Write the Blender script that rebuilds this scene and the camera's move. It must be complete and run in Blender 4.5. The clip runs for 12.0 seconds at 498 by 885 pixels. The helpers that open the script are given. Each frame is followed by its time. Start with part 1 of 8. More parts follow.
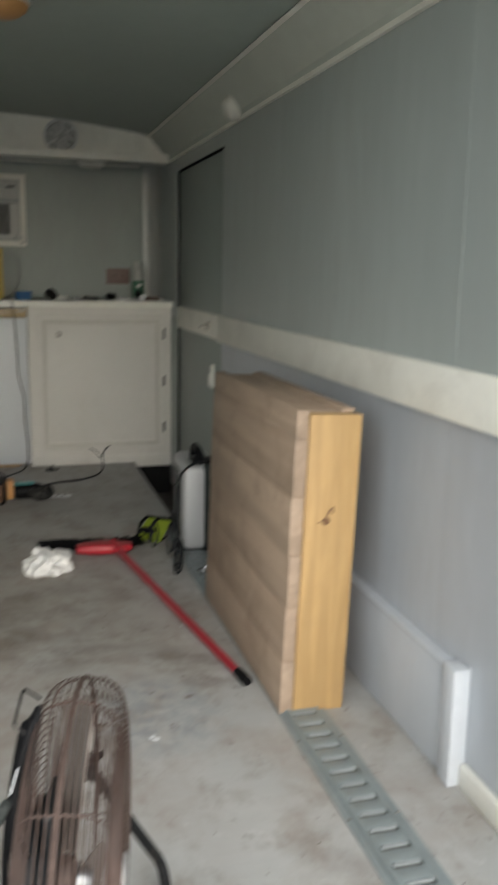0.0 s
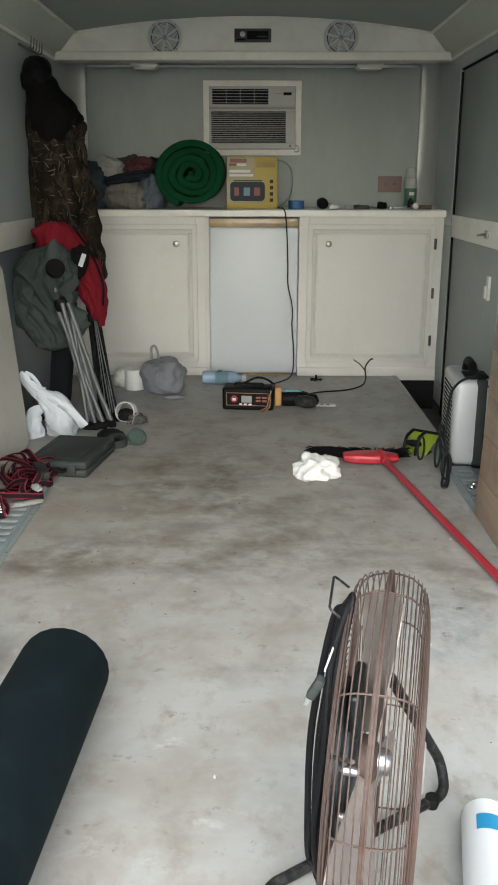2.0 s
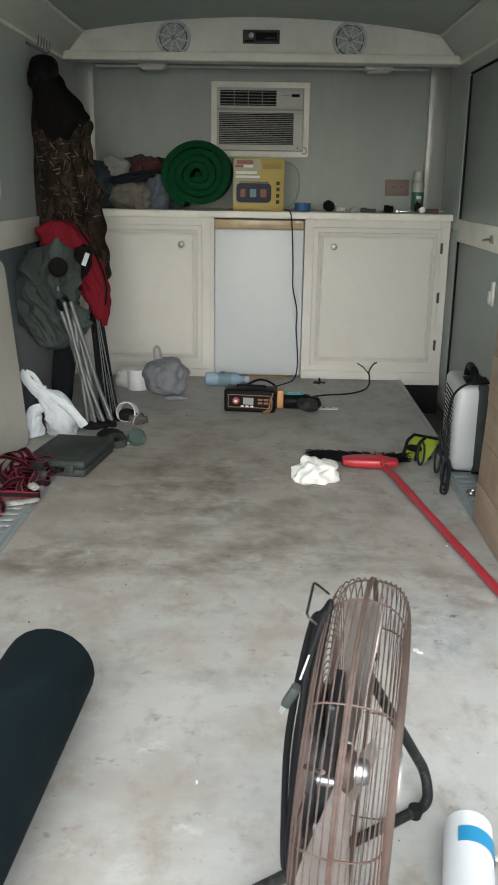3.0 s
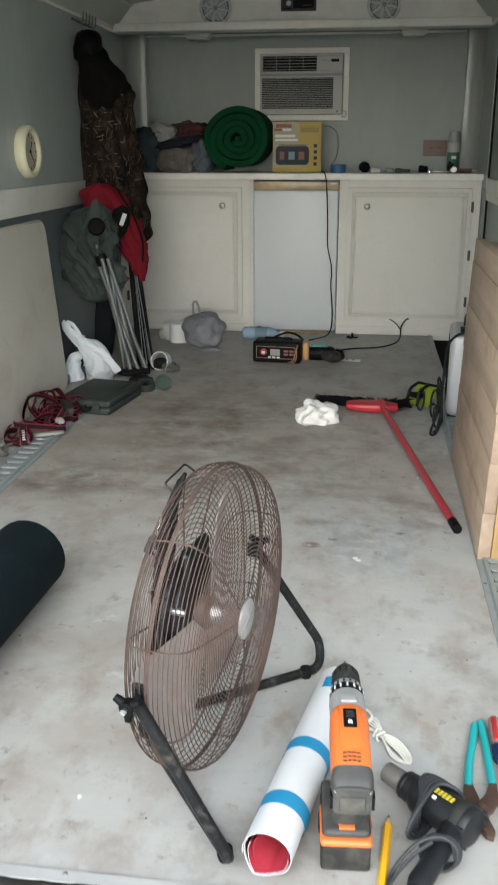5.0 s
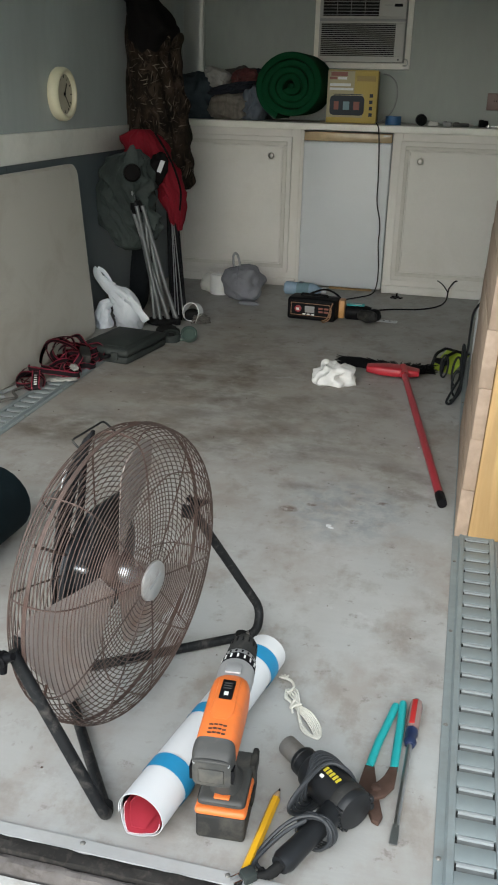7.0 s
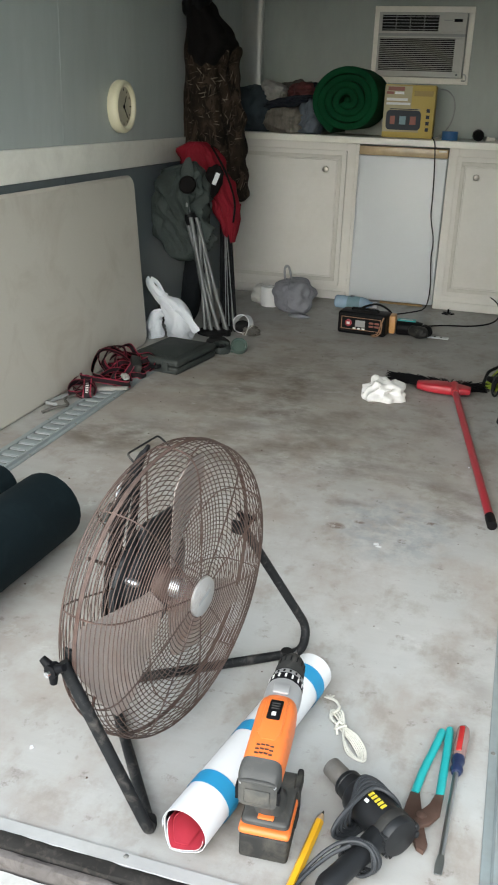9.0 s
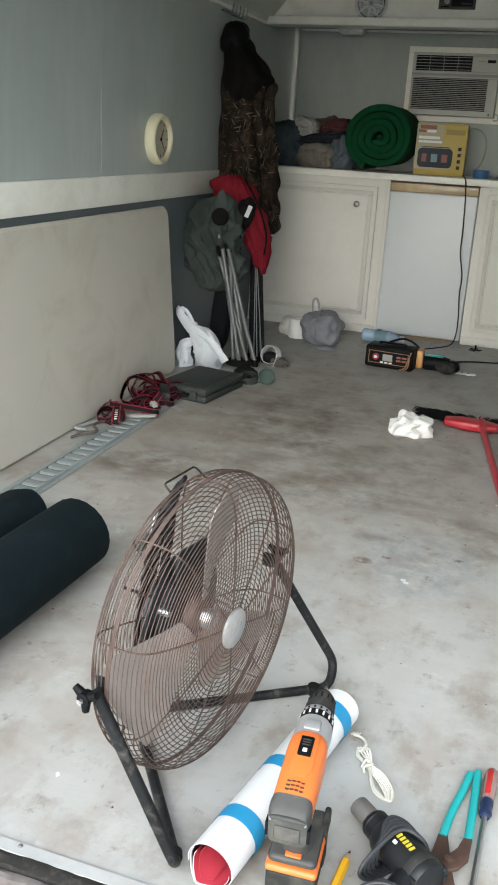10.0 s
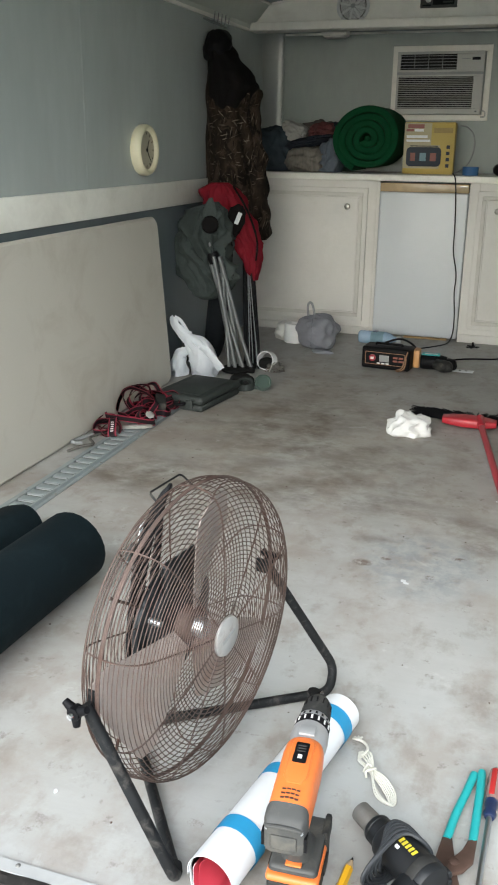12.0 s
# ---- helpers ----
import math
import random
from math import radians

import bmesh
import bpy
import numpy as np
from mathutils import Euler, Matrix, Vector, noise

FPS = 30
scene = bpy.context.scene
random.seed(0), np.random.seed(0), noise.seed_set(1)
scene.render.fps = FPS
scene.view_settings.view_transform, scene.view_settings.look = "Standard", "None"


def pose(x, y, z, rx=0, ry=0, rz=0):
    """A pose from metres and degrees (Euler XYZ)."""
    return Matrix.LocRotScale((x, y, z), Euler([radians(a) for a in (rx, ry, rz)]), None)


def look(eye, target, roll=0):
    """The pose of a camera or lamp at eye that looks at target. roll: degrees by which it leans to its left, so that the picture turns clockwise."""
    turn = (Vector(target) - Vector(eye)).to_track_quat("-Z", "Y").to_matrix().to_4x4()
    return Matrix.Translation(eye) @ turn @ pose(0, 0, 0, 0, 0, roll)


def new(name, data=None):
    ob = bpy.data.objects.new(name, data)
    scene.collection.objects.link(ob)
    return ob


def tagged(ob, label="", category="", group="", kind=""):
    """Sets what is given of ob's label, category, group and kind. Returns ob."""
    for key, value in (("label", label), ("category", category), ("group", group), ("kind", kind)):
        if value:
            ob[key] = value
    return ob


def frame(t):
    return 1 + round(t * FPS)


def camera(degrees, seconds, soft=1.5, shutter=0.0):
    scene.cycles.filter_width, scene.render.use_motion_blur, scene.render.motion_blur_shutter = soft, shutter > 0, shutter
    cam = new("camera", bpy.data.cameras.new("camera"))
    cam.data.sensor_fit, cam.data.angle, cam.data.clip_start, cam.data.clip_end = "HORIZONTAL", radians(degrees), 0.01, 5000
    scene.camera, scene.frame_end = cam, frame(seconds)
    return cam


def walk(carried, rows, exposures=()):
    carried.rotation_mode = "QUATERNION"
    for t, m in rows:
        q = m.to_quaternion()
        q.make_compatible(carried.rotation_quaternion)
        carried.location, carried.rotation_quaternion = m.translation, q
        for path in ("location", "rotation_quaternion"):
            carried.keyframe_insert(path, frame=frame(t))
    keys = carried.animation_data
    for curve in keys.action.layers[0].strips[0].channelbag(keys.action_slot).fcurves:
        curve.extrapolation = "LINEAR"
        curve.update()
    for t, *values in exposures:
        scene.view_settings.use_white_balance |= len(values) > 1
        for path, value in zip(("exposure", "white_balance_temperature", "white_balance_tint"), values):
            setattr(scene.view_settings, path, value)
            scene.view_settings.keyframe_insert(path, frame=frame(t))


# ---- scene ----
cam = camera(31.9, 12.0, soft=1.9, shutter=0.3)
PATH = [
    (0, (0.107, -4.727, 1.052), (0.647, -2.841, 0.667), 1.0),
    (0.2, (0.088, -4.719, 1.038), (0.444, -2.815, 0.536), 0.4),
    (0.3, (0.078, -4.717, 1.024), (0.361, -2.804, 0.512), 0.2),
    (0.5, (0.054, -4.719, 1.022), (0.244, -2.81, 0.458), -0.5),
    (1, (0.027, -4.729, 1.024), (0.044, -2.817, 0.439), -1.0),
    (1.5, (0.018, -4.726, 1.026), (0.008, -2.811, 0.447), -0.4),
    (2, (0.011, -4.718, 1.026), (0.0, -2.802, 0.452), 0.1),
    (2.5, (0.007, -4.696, 1.024), (-0.007, -2.779, 0.453), 0.5),
    (4.3, (0.317, -4.833, 1.026), (0.124, -2.926, 0.454), -0.2),
    (4.5, (0.349, -4.873, 1.022), (0.118, -2.976, 0.432), -0.8),
    (5, (0.405, -4.994, 1.023), (0.156, -3.117, 0.38), -0.1),
    (5.5, (0.48, -5.04, 1.026), (0.221, -3.201, 0.284), 1.1),
    (6, (0.611, -4.942, 1.016), (0.305, -3.112, 0.269), 2.9),
    (6.5, (0.685, -4.905, 1.017), (0.294, -3.091, 0.27), 2.2),
    (7, (0.663, -4.908, 1.032), (0.238, -3.102, 0.285), 1.5),
    (9, (0.644, -4.908, 1.045), (0.122, -3.121, 0.315), 2.1),
    (9.5, (0.63, -4.919, 1.057), (0.085, -3.133, 0.342), 3.1),
    (10, (0.618, -4.923, 1.054), (0.045, -3.127, 0.383), 3.3),
    (10.5, (0.617, -4.926, 1.055), (0.034, -3.133, 0.388), 3.4),
    (11, (0.616, -4.921, 1.055), (0.028, -3.128, 0.392), 3.6),
    (11.5, (0.623, -4.914, 1.051), (0.024, -3.124, 0.392), 2.7),
    (12, (0.649, -4.9, 1.045), (0.058, -3.104, 0.391), 0.7),
]
EXPOSURES = ((0.0, 0.32, 6850, 12), (0.3, 0.58, 6850, 11), (0.5, 0.86, 6850, 10), (1.0, 1.06, 6660, 10), (2.0, 1.05, 6580, 10), (2.7, 1.05, 6500, 10), (4.5, 0.84, 6500, 10), (5.0, 0.80, 6500, 10),
             (5.5, 0.25, 6500, 10), (6.0, 0.14, 6400, 9), (6.5, 0.22, 6400, 9), (7.2, 0.50, 6500, 10), (8.8, 0.83, 6500, 10), (9.5, 0.96, 6500, 10), (12.0, 0.98, 6500, 10))
walk(cam, [(t, look(eye, target, roll)) for t, eye, target, roll in PATH], EXPOSURES)

# ---- light ----
world = bpy.data.worlds.new("overcast_sky")
scene.world = world
world.use_nodes = True
wn = world.node_tree.nodes
sky = wn.new("ShaderNodeTexSky")
sky.sky_type = "NISHITA"
sky.sun_disc = False
sky.sun_elevation = radians(34)
sky.sun_rotation = radians(178)
sky.dust_density = 1.5
sky.air_density = 1.0
sky.ozone_density = 1.0
wn["Background"].inputs["Strength"].default_value = 0.15
world.node_tree.links.new(sky.outputs["Color"], wn["Background"].inputs["Color"])
sun_data = bpy.data.lights.new("sun", "SUN")
sun_data.energy, sun_data.angle, sun_data.color = 4.9, radians(100), (0.945, 1.0, 0.980)
sun_ob = new("sun", sun_data)
sun_ob.matrix_world = look((0, 0, 0), (0.11, 1.0, -0.40))
sun_ob.location = (-1.5, -9.0, 8.0)

# ---- materials ----
def shader(name, rough=0.6, metal=0.0):
    m = bpy.data.materials.new(name)
    m.use_nodes = True
    nt = m.node_tree
    b = nt.nodes["Principled BSDF"]
    b.inputs["Roughness"].default_value = rough
    b.inputs["Metallic"].default_value = metal
    return m, nt, b


def coords(nt, stretch=(1, 1, 1), turn=(0, 0, 0), which="Object"):
    c = nt.nodes.new("ShaderNodeTexCoord")
    mp = nt.nodes.new("ShaderNodeMapping")
    mp.inputs["Scale"].default_value = stretch
    mp.inputs["Rotation"].default_value = turn
    nt.links.new(c.outputs[which], mp.inputs["Vector"])
    return mp.outputs["Vector"]


def noise_tex(nt, vec, scale, detail=4.0, rough=0.55, distort=0.0):
    n = nt.nodes.new("ShaderNodeTexNoise")
    n.inputs["Scale"].default_value = scale
    n.inputs["Detail"].default_value = detail
    n.inputs["Roughness"].default_value = rough
    n.inputs["Distortion"].default_value = distort
    nt.links.new(vec, n.inputs["Vector"])
    return n.outputs["Fac"]


def ramp(nt, fac, lo, hi, c0=(0, 0, 0, 1), c1=(1, 1, 1, 1)):
    r = nt.nodes.new("ShaderNodeValToRGB")
    r.color_ramp.elements[0].position, r.color_ramp.elements[1].position = lo, hi
    r.color_ramp.elements[0].color, r.color_ramp.elements[1].color = c0, c1
    nt.links.new(fac, r.inputs["Fac"])
    return r.outputs["Color"]


def mix(nt, fac, a, b, mode="MIX"):
    n = nt.nodes.new("ShaderNodeMix")
    n.data_type, n.blend_type = "RGBA", mode
    for sock, val in ((n.inputs[0], fac), (n.inputs[6], a), (n.inputs[7], b)):
        if isinstance(val, (int, float)):
            sock.default_value = val
        elif isinstance(val, tuple):
            sock.default_value = (*val[:3], 1)
        else:
            nt.links.new(val, sock)
    return n.outputs[2]


def mul(nt, a, b):
    n = nt.nodes.new("ShaderNodeMath")
    n.operation = "MULTIPLY"
    for sock, val in ((n.inputs[0], a), (n.inputs[1], b)):
        if isinstance(val, (int, float)):
            sock.default_value = val
        else:
            nt.links.new(val, sock)
    return n.outputs[0]


def bump(nt, b, fac, strength, dist):
    n = nt.nodes.new("ShaderNodeBump")
    n.inputs["Strength"].default_value = strength
    n.inputs["Distance"].default_value = dist
    nt.links.new(fac, n.inputs["Height"])
    nt.links.new(n.outputs["Normal"], b.inputs["Normal"])


def tone(c, k):
    return tuple(min(1.0, v * k) for v in c[:3])


def surface(name, col, rough=0.6, metal=0.0, vary=0.15, big=2.5, fine=60.0, relief=0.15, depth=0.002, dirt=None, dirt_amt=0.0,
            stretch=(1, 1, 1), spec=0.5, dirt_scale=5.0):
    """A plain material with two scales of variation, fine relief and, if asked, patches of dirt."""
    m, nt, b = shader(name, rough, metal)
    v = coords(nt, stretch)
    n1, n2 = noise_tex(nt, v, big, 5), noise_tex(nt, v, fine, 3)
    c = mix(nt, ramp(nt, n1, 0.3, 0.7), tone(col, 1 - vary), tone(col, 1 + vary * 0.6))
    c = mix(nt, mul(nt, ramp(nt, n2, 0.35, 0.75), 0.5), c, tone(col, 1 - vary * 1.2))
    if dirt:
        n3 = noise_tex(nt, v, dirt_scale, 8, 0.65, 0.6)
        c = mix(nt, mul(nt, ramp(nt, n3, 0.5, 0.72), dirt_amt), c, dirt)
    nt.links.new(c, b.inputs["Base Color"])
    b.inputs["Specular IOR Level"].default_value = spec
    rr = nt.nodes.new("ShaderNodeMapRange")
    rr.inputs["To Min"].default_value, rr.inputs["To Max"].default_value = rough * 0.8, min(1, rough * 1.2)
    nt.links.new(n1, rr.inputs["Value"])
    nt.links.new(rr.outputs["Result"], b.inputs["Roughness"])
    if relief:
        bump(nt, b, n2, relief, depth)
    return m


def floor_material():
    """Light grey paint on plywood, worn through and stained brown, with soft smears."""
    m, nt, b = shader("worn_floor_paint", 0.55)
    v = coords(nt)
    wide = coords(nt, (0.9, 1.1, 1), (0, 0, 0.3))
    c = nt.nodes.new("ShaderNodeTexCoord")
    grey = mix(nt, ramp(nt, noise_tex(nt, v, 1.3, 5, 0.55), 0.36, 0.64), (0.365, 0.358, 0.338), (0.44, 0.444, 0.436))
    out = mix(nt, mul(nt, ramp(nt, noise_tex(nt, wide, 2.3, 5, 0.55), 0.48, 0.60), 0.85), grey, (0.408, 0.418, 0.410))
    out = mix(nt, mul(nt, ramp(nt, noise_tex(nt, coords(nt, (1.15, 0.8, 1), (0, 0, -0.2)), 4.6, 7, 0.66), 0.48, 0.64), 0.60), out, (0.315, 0.274, 0.240))
    patch = coords(nt, (1.1, 0.75, 1), (0, 0, 0.1))
    out = mix(nt, mul(nt, ramp(nt, noise_tex(nt, patch, 11.0, 8, 0.66), 0.52, 0.65), 0.50), out, (0.235, 0.203, 0.168))
    out = mix(nt, mul(nt, ramp(nt, noise_tex(nt, patch, 7.5, 6, 0.62), 0.55, 0.66), 0.50), out, (0.46, 0.470, 0.460))

    def zone_at(x, y, sx, sy, hard):
        """A soft round mask about a place on the floor."""
        add = nt.nodes.new("ShaderNodeVectorMath")
        add.operation = "ADD"
        add.inputs[1].default_value = (-x, -y, 0.0)
        nt.links.new(c.outputs["Object"], add.inputs[0])
        mp = nt.nodes.new("ShaderNodeMapping")
        mp.inputs["Scale"].default_value = (1 / sx, 1 / sy, 1.0)
        nt.links.new(add.outputs["Vector"], mp.inputs["Vector"])
        g = nt.nodes.new("ShaderNodeTexGradient")
        g.gradient_type = "SPHERICAL"
        nt.links.new(mp.outputs["Vector"], g.inputs["Vector"])
        return ramp(nt, g.outputs["Fac"], 0.0, hard)

    # a grey-brown film over the left half, thickest in smears
    left = zone_at(-0.45, -2.75, 1.0, 1.9, 0.45)
    out = mix(nt, mul(nt, left, 0.16), out, (0.27, 0.235, 0.195))
    smear = ramp(nt, noise_tex(nt, coords(nt, (0.75, 1.1, 1), (0, 0, 0.05)), 3.6, 7, 0.60), 0.47, 0.63)
    out = mix(nt, mul(nt, mul(nt, smear, left), 0.42), out, (0.225, 0.185, 0.15))
    # the trodden middle: a brownish film, blotches in it, and a darker patch of stains
    mid = zone_at(-0.05, -1.55, 1.15, 1.30, 0.6)
    out = mix(nt, mul(nt, mid, 0.16), out, (0.33, 0.285, 0.225))
    film = ramp(nt, noise_tex(nt, coords(nt, (0.8, 1.0, 1), (0, 0, 0.2)), 3.2, 7, 0.6), 0.44, 0.64)
    out = mix(nt, mul(nt, mul(nt, film, mid), 0.33), out, (0.185, 0.15, 0.118))
    scuff = ramp(nt, noise_tex(nt, coords(nt, (0.8, 1.05, 1)), 8.5, 8, 0.64), 0.52, 0.66)
    out = mix(nt, mul(nt, mul(nt, scuff, mid), 0.42), out, (0.115, 0.092, 0.07))
    for sx, sy, rx, ry, amt in ((-0.22, -1.75, 0.36, 0.55, 0.85), (-0.10, -2.40, 0.85, 0.24, 0.8), (-0.56, -2.46, 0.22, 0.20, 0.8), (0.10, -2.05, 0.55, 0.28, 0.55), (0.55, -2.55, 0.22, 0.14, 0.6), (0.30, -2.70, 0.07, 0.05, 0.9), (0.60, -2.66, 0.09, 0.06, 0.7), (-0.05, -3.05, 0.25, 0.10, 0.35), (0.30, -3.92, 0.30, 0.10, 0.5), (0.66, -3.45, 0.10, 0.30, 0.4)):
        stain = zone_at(sx, sy, rx, ry, 0.6)
        blot = ramp(nt, noise_tex(nt, coords(nt, (0.8, 1.0, 1)), 6.5, 8, 0.66), 0.42, 0.64)
        out = mix(nt, mul(nt, mul(nt, blot, stain), amt), out, (0.125, 0.100, 0.078))
    # darker and greyer towards the cabinets
    front = zone_at(0.0, -0.30, 1.6, 1.0, 0.6)
    out = mix(nt, mul(nt, front, 0.20), out, (0.27, 0.26, 0.24))
    blue = zone_at(0.44, -2.80, 0.20, 0.24, 0.5)
    out = mix(nt, mul(nt, mul(nt, blue, ramp(nt, noise_tex(nt, v, 19, 8, 0.7), 0.42, 0.58)), 0.50), out, (0.215, 0.245, 0.27))
    for sx, sy, rx, ry in ((0.290, -2.842, 0.030, 0.024), (0.345, -2.80, 0.018, 0.012), (0.53, -2.74, 0.022, 0.012), (0.47, -2.87, 0.014, 0.016)):
        rusty = ramp(nt, noise_tex(nt, v, 42, 5, 0.7), 0.42, 0.52)
        out = mix(nt, mul(nt, mul(nt, zone_at(sx, sy, rx, ry, 0.5), rusty), 0.8), out, (0.12, 0.078, 0.055))
    spots = ramp(nt, noise_tex(nt, v, 22, 7, 0.7), 0.60, 0.68)
    out = mix(nt, mul(nt, spots, 0.6), out, (0.17, 0.14, 0.12))
    pale = ramp(nt, noise_tex(nt, v, 8, 6, 0.7, 0.5), 0.62, 0.74)
    out = mix(nt, mul(nt, pale, 0.5), out, (0.60, 0.61, 0.60))
    grain = ramp(nt, noise_tex(nt, coords(nt, (0.6, 6, 1)), 9, 6, 0.75), 0.35, 0.7)
    out = mix(nt, mul(nt, grain, 0.10), out, (0.62, 0.62, 0.60), "MULTIPLY")
    nt.links.new(out, b.inputs["Base Color"])
    r = nt.nodes.new("ShaderNodeMapRange")
    r.inputs["To Min"].default_value, r.inputs["To Max"].default_value = 0.42, 0.75
    nt.links.new(noise_tex(nt, v, 6, 5), r.inputs["Value"])
    nt.links.new(r.outputs["Result"], b.inputs["Roughness"])
    bump(nt, b, noise_tex(nt, coords(nt, (1, 3, 1)), 45, 5, 0.65), 0.2, 0.0015)
    return m


def wood_material(name, light, dark, axis="Y", scale=1.0, dirt=(0.2, 0.14, 0.09), dirt_amt=0.35):
    """Sawn softwood with growth rings and drawn-out grain; each board differs."""
    m, nt, b = shader(name, 0.62)
    s = {"X": (0.7, 9, 9), "Y": (9, 0.7, 9), "Z": (9, 9, 0.7)}[axis]
    info = nt.nodes.new("ShaderNodeObjectInfo")
    c = nt.nodes.new("ShaderNodeTexCoord")
    off = nt.nodes.new("ShaderNodeVectorMath")
    off.operation = "ADD"
    sc = mul(nt, info.outputs["Random"], 7.0)
    nt.links.new(c.outputs["Object"], off.inputs[0])
    nt.links.new(sc, off.inputs[1])
    mp = nt.nodes.new("ShaderNodeMapping")
    mp.inputs["Scale"].default_value = tuple(v * scale for v in s)
    nt.links.new(off.outputs["Vector"], mp.inputs["Vector"])
    v = mp.outputs["Vector"]
    rings = ramp(nt, noise_tex(nt, v, 2.2, 3, 0.5, 1.2), 0.38, 0.62)
    grain = ramp(nt, noise_tex(nt, v, 14, 5, 0.7), 0.35, 0.7)
    col = mix(nt, rings, light, tone(light, 0.78))
    col = mix(nt, mul(nt, grain, 0.35), col, dark)
    tint = mix(nt, mul(nt, info.outputs["Random"], 0.35), col, dark)
    st = ramp(nt, noise_tex(nt, coords(nt), 6, 7, 0.65, 0.5), 0.5, 0.72)
    out = mix(nt, mul(nt, st, dirt_amt), tint, dirt)
    nt.links.new(out, b.inputs["Base Color"])
    bump(nt, b, grain, 0.25, 0.002)
    return m


def camo_material():
    """Marsh reed camouflage: blackish brown cloth printed with short, crossed reeds and leaves, pale and dull."""
    m, nt, b = shader("reed_camouflage_cloth", 0.9)
    base = mix(nt, ramp(nt, noise_tex(nt, coords(nt, (1, 1, 0.6)), 11, 5, 0.65), 0.38, 0.62), (0.006, 0.0045, 0.0035), (0.030, 0.021, 0.015))
    c = mix(nt, mul(nt, ramp(nt, noise_tex(nt, coords(nt, (1, 1, 0.5), (0, 0.6, 0)), 19, 5, 0.65, 1.2), 0.50, 0.58), 0.7), base, (0.055, 0.040, 0.029))
    reeds = ((12, 75, 13, 0.45, (0.075, 0.058, 0.042)), (-32, 62, 11, 0.50, (0.10, 0.078, 0.058)), (58, 70, 12, 0.52, (0.085, 0.062, 0.048)), (-64, 58, 10, 0.60, (0.15, 0.12, 0.085)),
             (84, 50, 8, 0.66, (0.26, 0.215, 0.15)), (-8, 66, 9, 0.66, (0.22, 0.18, 0.125)), (34, 54, 9, 0.70, (0.30, 0.25, 0.175)), (-78, 44, 7, 0.74, (0.36, 0.30, 0.20)))
    for turn, across, alongside, rare, tint in reeds:
        vor = nt.nodes.new("ShaderNodeTexVoronoi")
        vor.inputs["Scale"].default_value = 1.0
        warp = nt.nodes.new("ShaderNodeVectorMath")
        warp.operation = "ADD"
        draw = nt.nodes.new("ShaderNodeMapping")
        draw.inputs["Scale"].default_value = (across * 1.6, 9, alongside * 1.15)
        nt.links.new(coords(nt, (1, 1, 1), (0, radians(turn), 0)), draw.inputs["Vector"])
        nt.links.new(draw.outputs["Vector"], warp.inputs[0])
        bend = nt.nodes.new("ShaderNodeVectorMath")
        bend.operation = "SCALE"
        bend.inputs["Scale"].default_value = 0.9
        wob = nt.nodes.new("ShaderNodeTexNoise")
        wob.inputs["Scale"].default_value = 14.0
        nt.links.new(coords(nt), wob.inputs["Vector"])
        nt.links.new(wob.outputs["Color"], bend.inputs[0])
        nt.links.new(bend.outputs["Vector"], warp.inputs[1])
        nt.links.new(warp.outputs["Vector"], vor.inputs["Vector"])
        pick = nt.nodes.new("ShaderNodeSeparateColor")
        nt.links.new(vor.outputs["Color"], pick.inputs["Color"])
        stroke = ramp(nt, vor.outputs["Distance"], 0.12, 0.22, (1, 1, 1, 1), (0, 0, 0, 1))
        some = mul(nt, ramp(nt, pick.outputs["Red"], rare - 0.07, rare - 0.04), ramp(nt, noise_tex(nt, coords(nt, (1, 1, 0.7), (0, 0, 0.02 * turn)), 6.5, 3, 0.6), 0.30, 0.50))
        c = mix(nt, mul(nt, mul(nt, stroke, some), 0.72), c, tone((tint[0] * 0.98, tint[1], tint[2] * 1.12), 0.82))
    nt.links.new(c, b.inputs["Base Color"])
    b.inputs["Specular IOR Level"].default_value = 0.15
    bump(nt, b, noise_tex(nt, coords(nt), 90, 4), 0.3, 0.003)
    return m


M = {}
M["wall"] = surface("grey_wall_paint", (0.425, 0.468, 0.455), 0.36, vary=0.12, big=2.2, fine=25, relief=0.12, dirt=(0.36, 0.38, 0.37), dirt_amt=0.45, stretch=(1, 1, 0.22))
# Greener than the side walls, its colour darkened for dim light up front.
M["front_paint"] = surface("dimmed_grey_green_front_wall", (0.325, 0.365, 0.335), 0.45, vary=0.12, big=2.2, fine=25, relief=0.12, dirt=(0.30, 0.31, 0.29), dirt_amt=0.4, stretch=(1, 1, 0.4))
# Paler than the grey above: brightness from the open rear put into colour.
M["lower_lit_paint"] = surface("lit_blue_grey_wall_paint", (0.47, 0.50, 0.535), 0.40, vary=0.10, big=2.0, fine=25, relief=0.1, dirt=(0.40, 0.41, 0.42), dirt_amt=0.4, stretch=(1, 1, 0.3))
M["end_paint"] = surface("pale_blue_grey_strip_paint", (0.60, 0.63, 0.67), 0.4, vary=0.08, relief=0.05)
# Darkened copy of the wall grey: shade behind the table put into colour.
M["slate"] = surface("shaded_slate_wall_paint", (0.135, 0.162, 0.175), 0.5, vary=0.12, big=2.2, fine=25, relief=0.1, stretch=(1, 1, 0.4))
# Darker and greener than the side walls.
M["door"] = surface("dark_grey_green_door", (0.30, 0.345, 0.325), 0.42, vary=0.10, big=1.6, fine=25, relief=0.1, stretch=(1, 1, 0.4))
M["ceiling"] = surface("grey_ceiling_paint", (0.375, 0.435, 0.40), 0.55, vary=0.08, big=1.2, fine=20, relief=0.08)
M["cove"] = surface("pale_grey_green_cove_paint", (0.56, 0.59, 0.53), 0.45, vary=0.10, big=2, fine=30, relief=0.08)
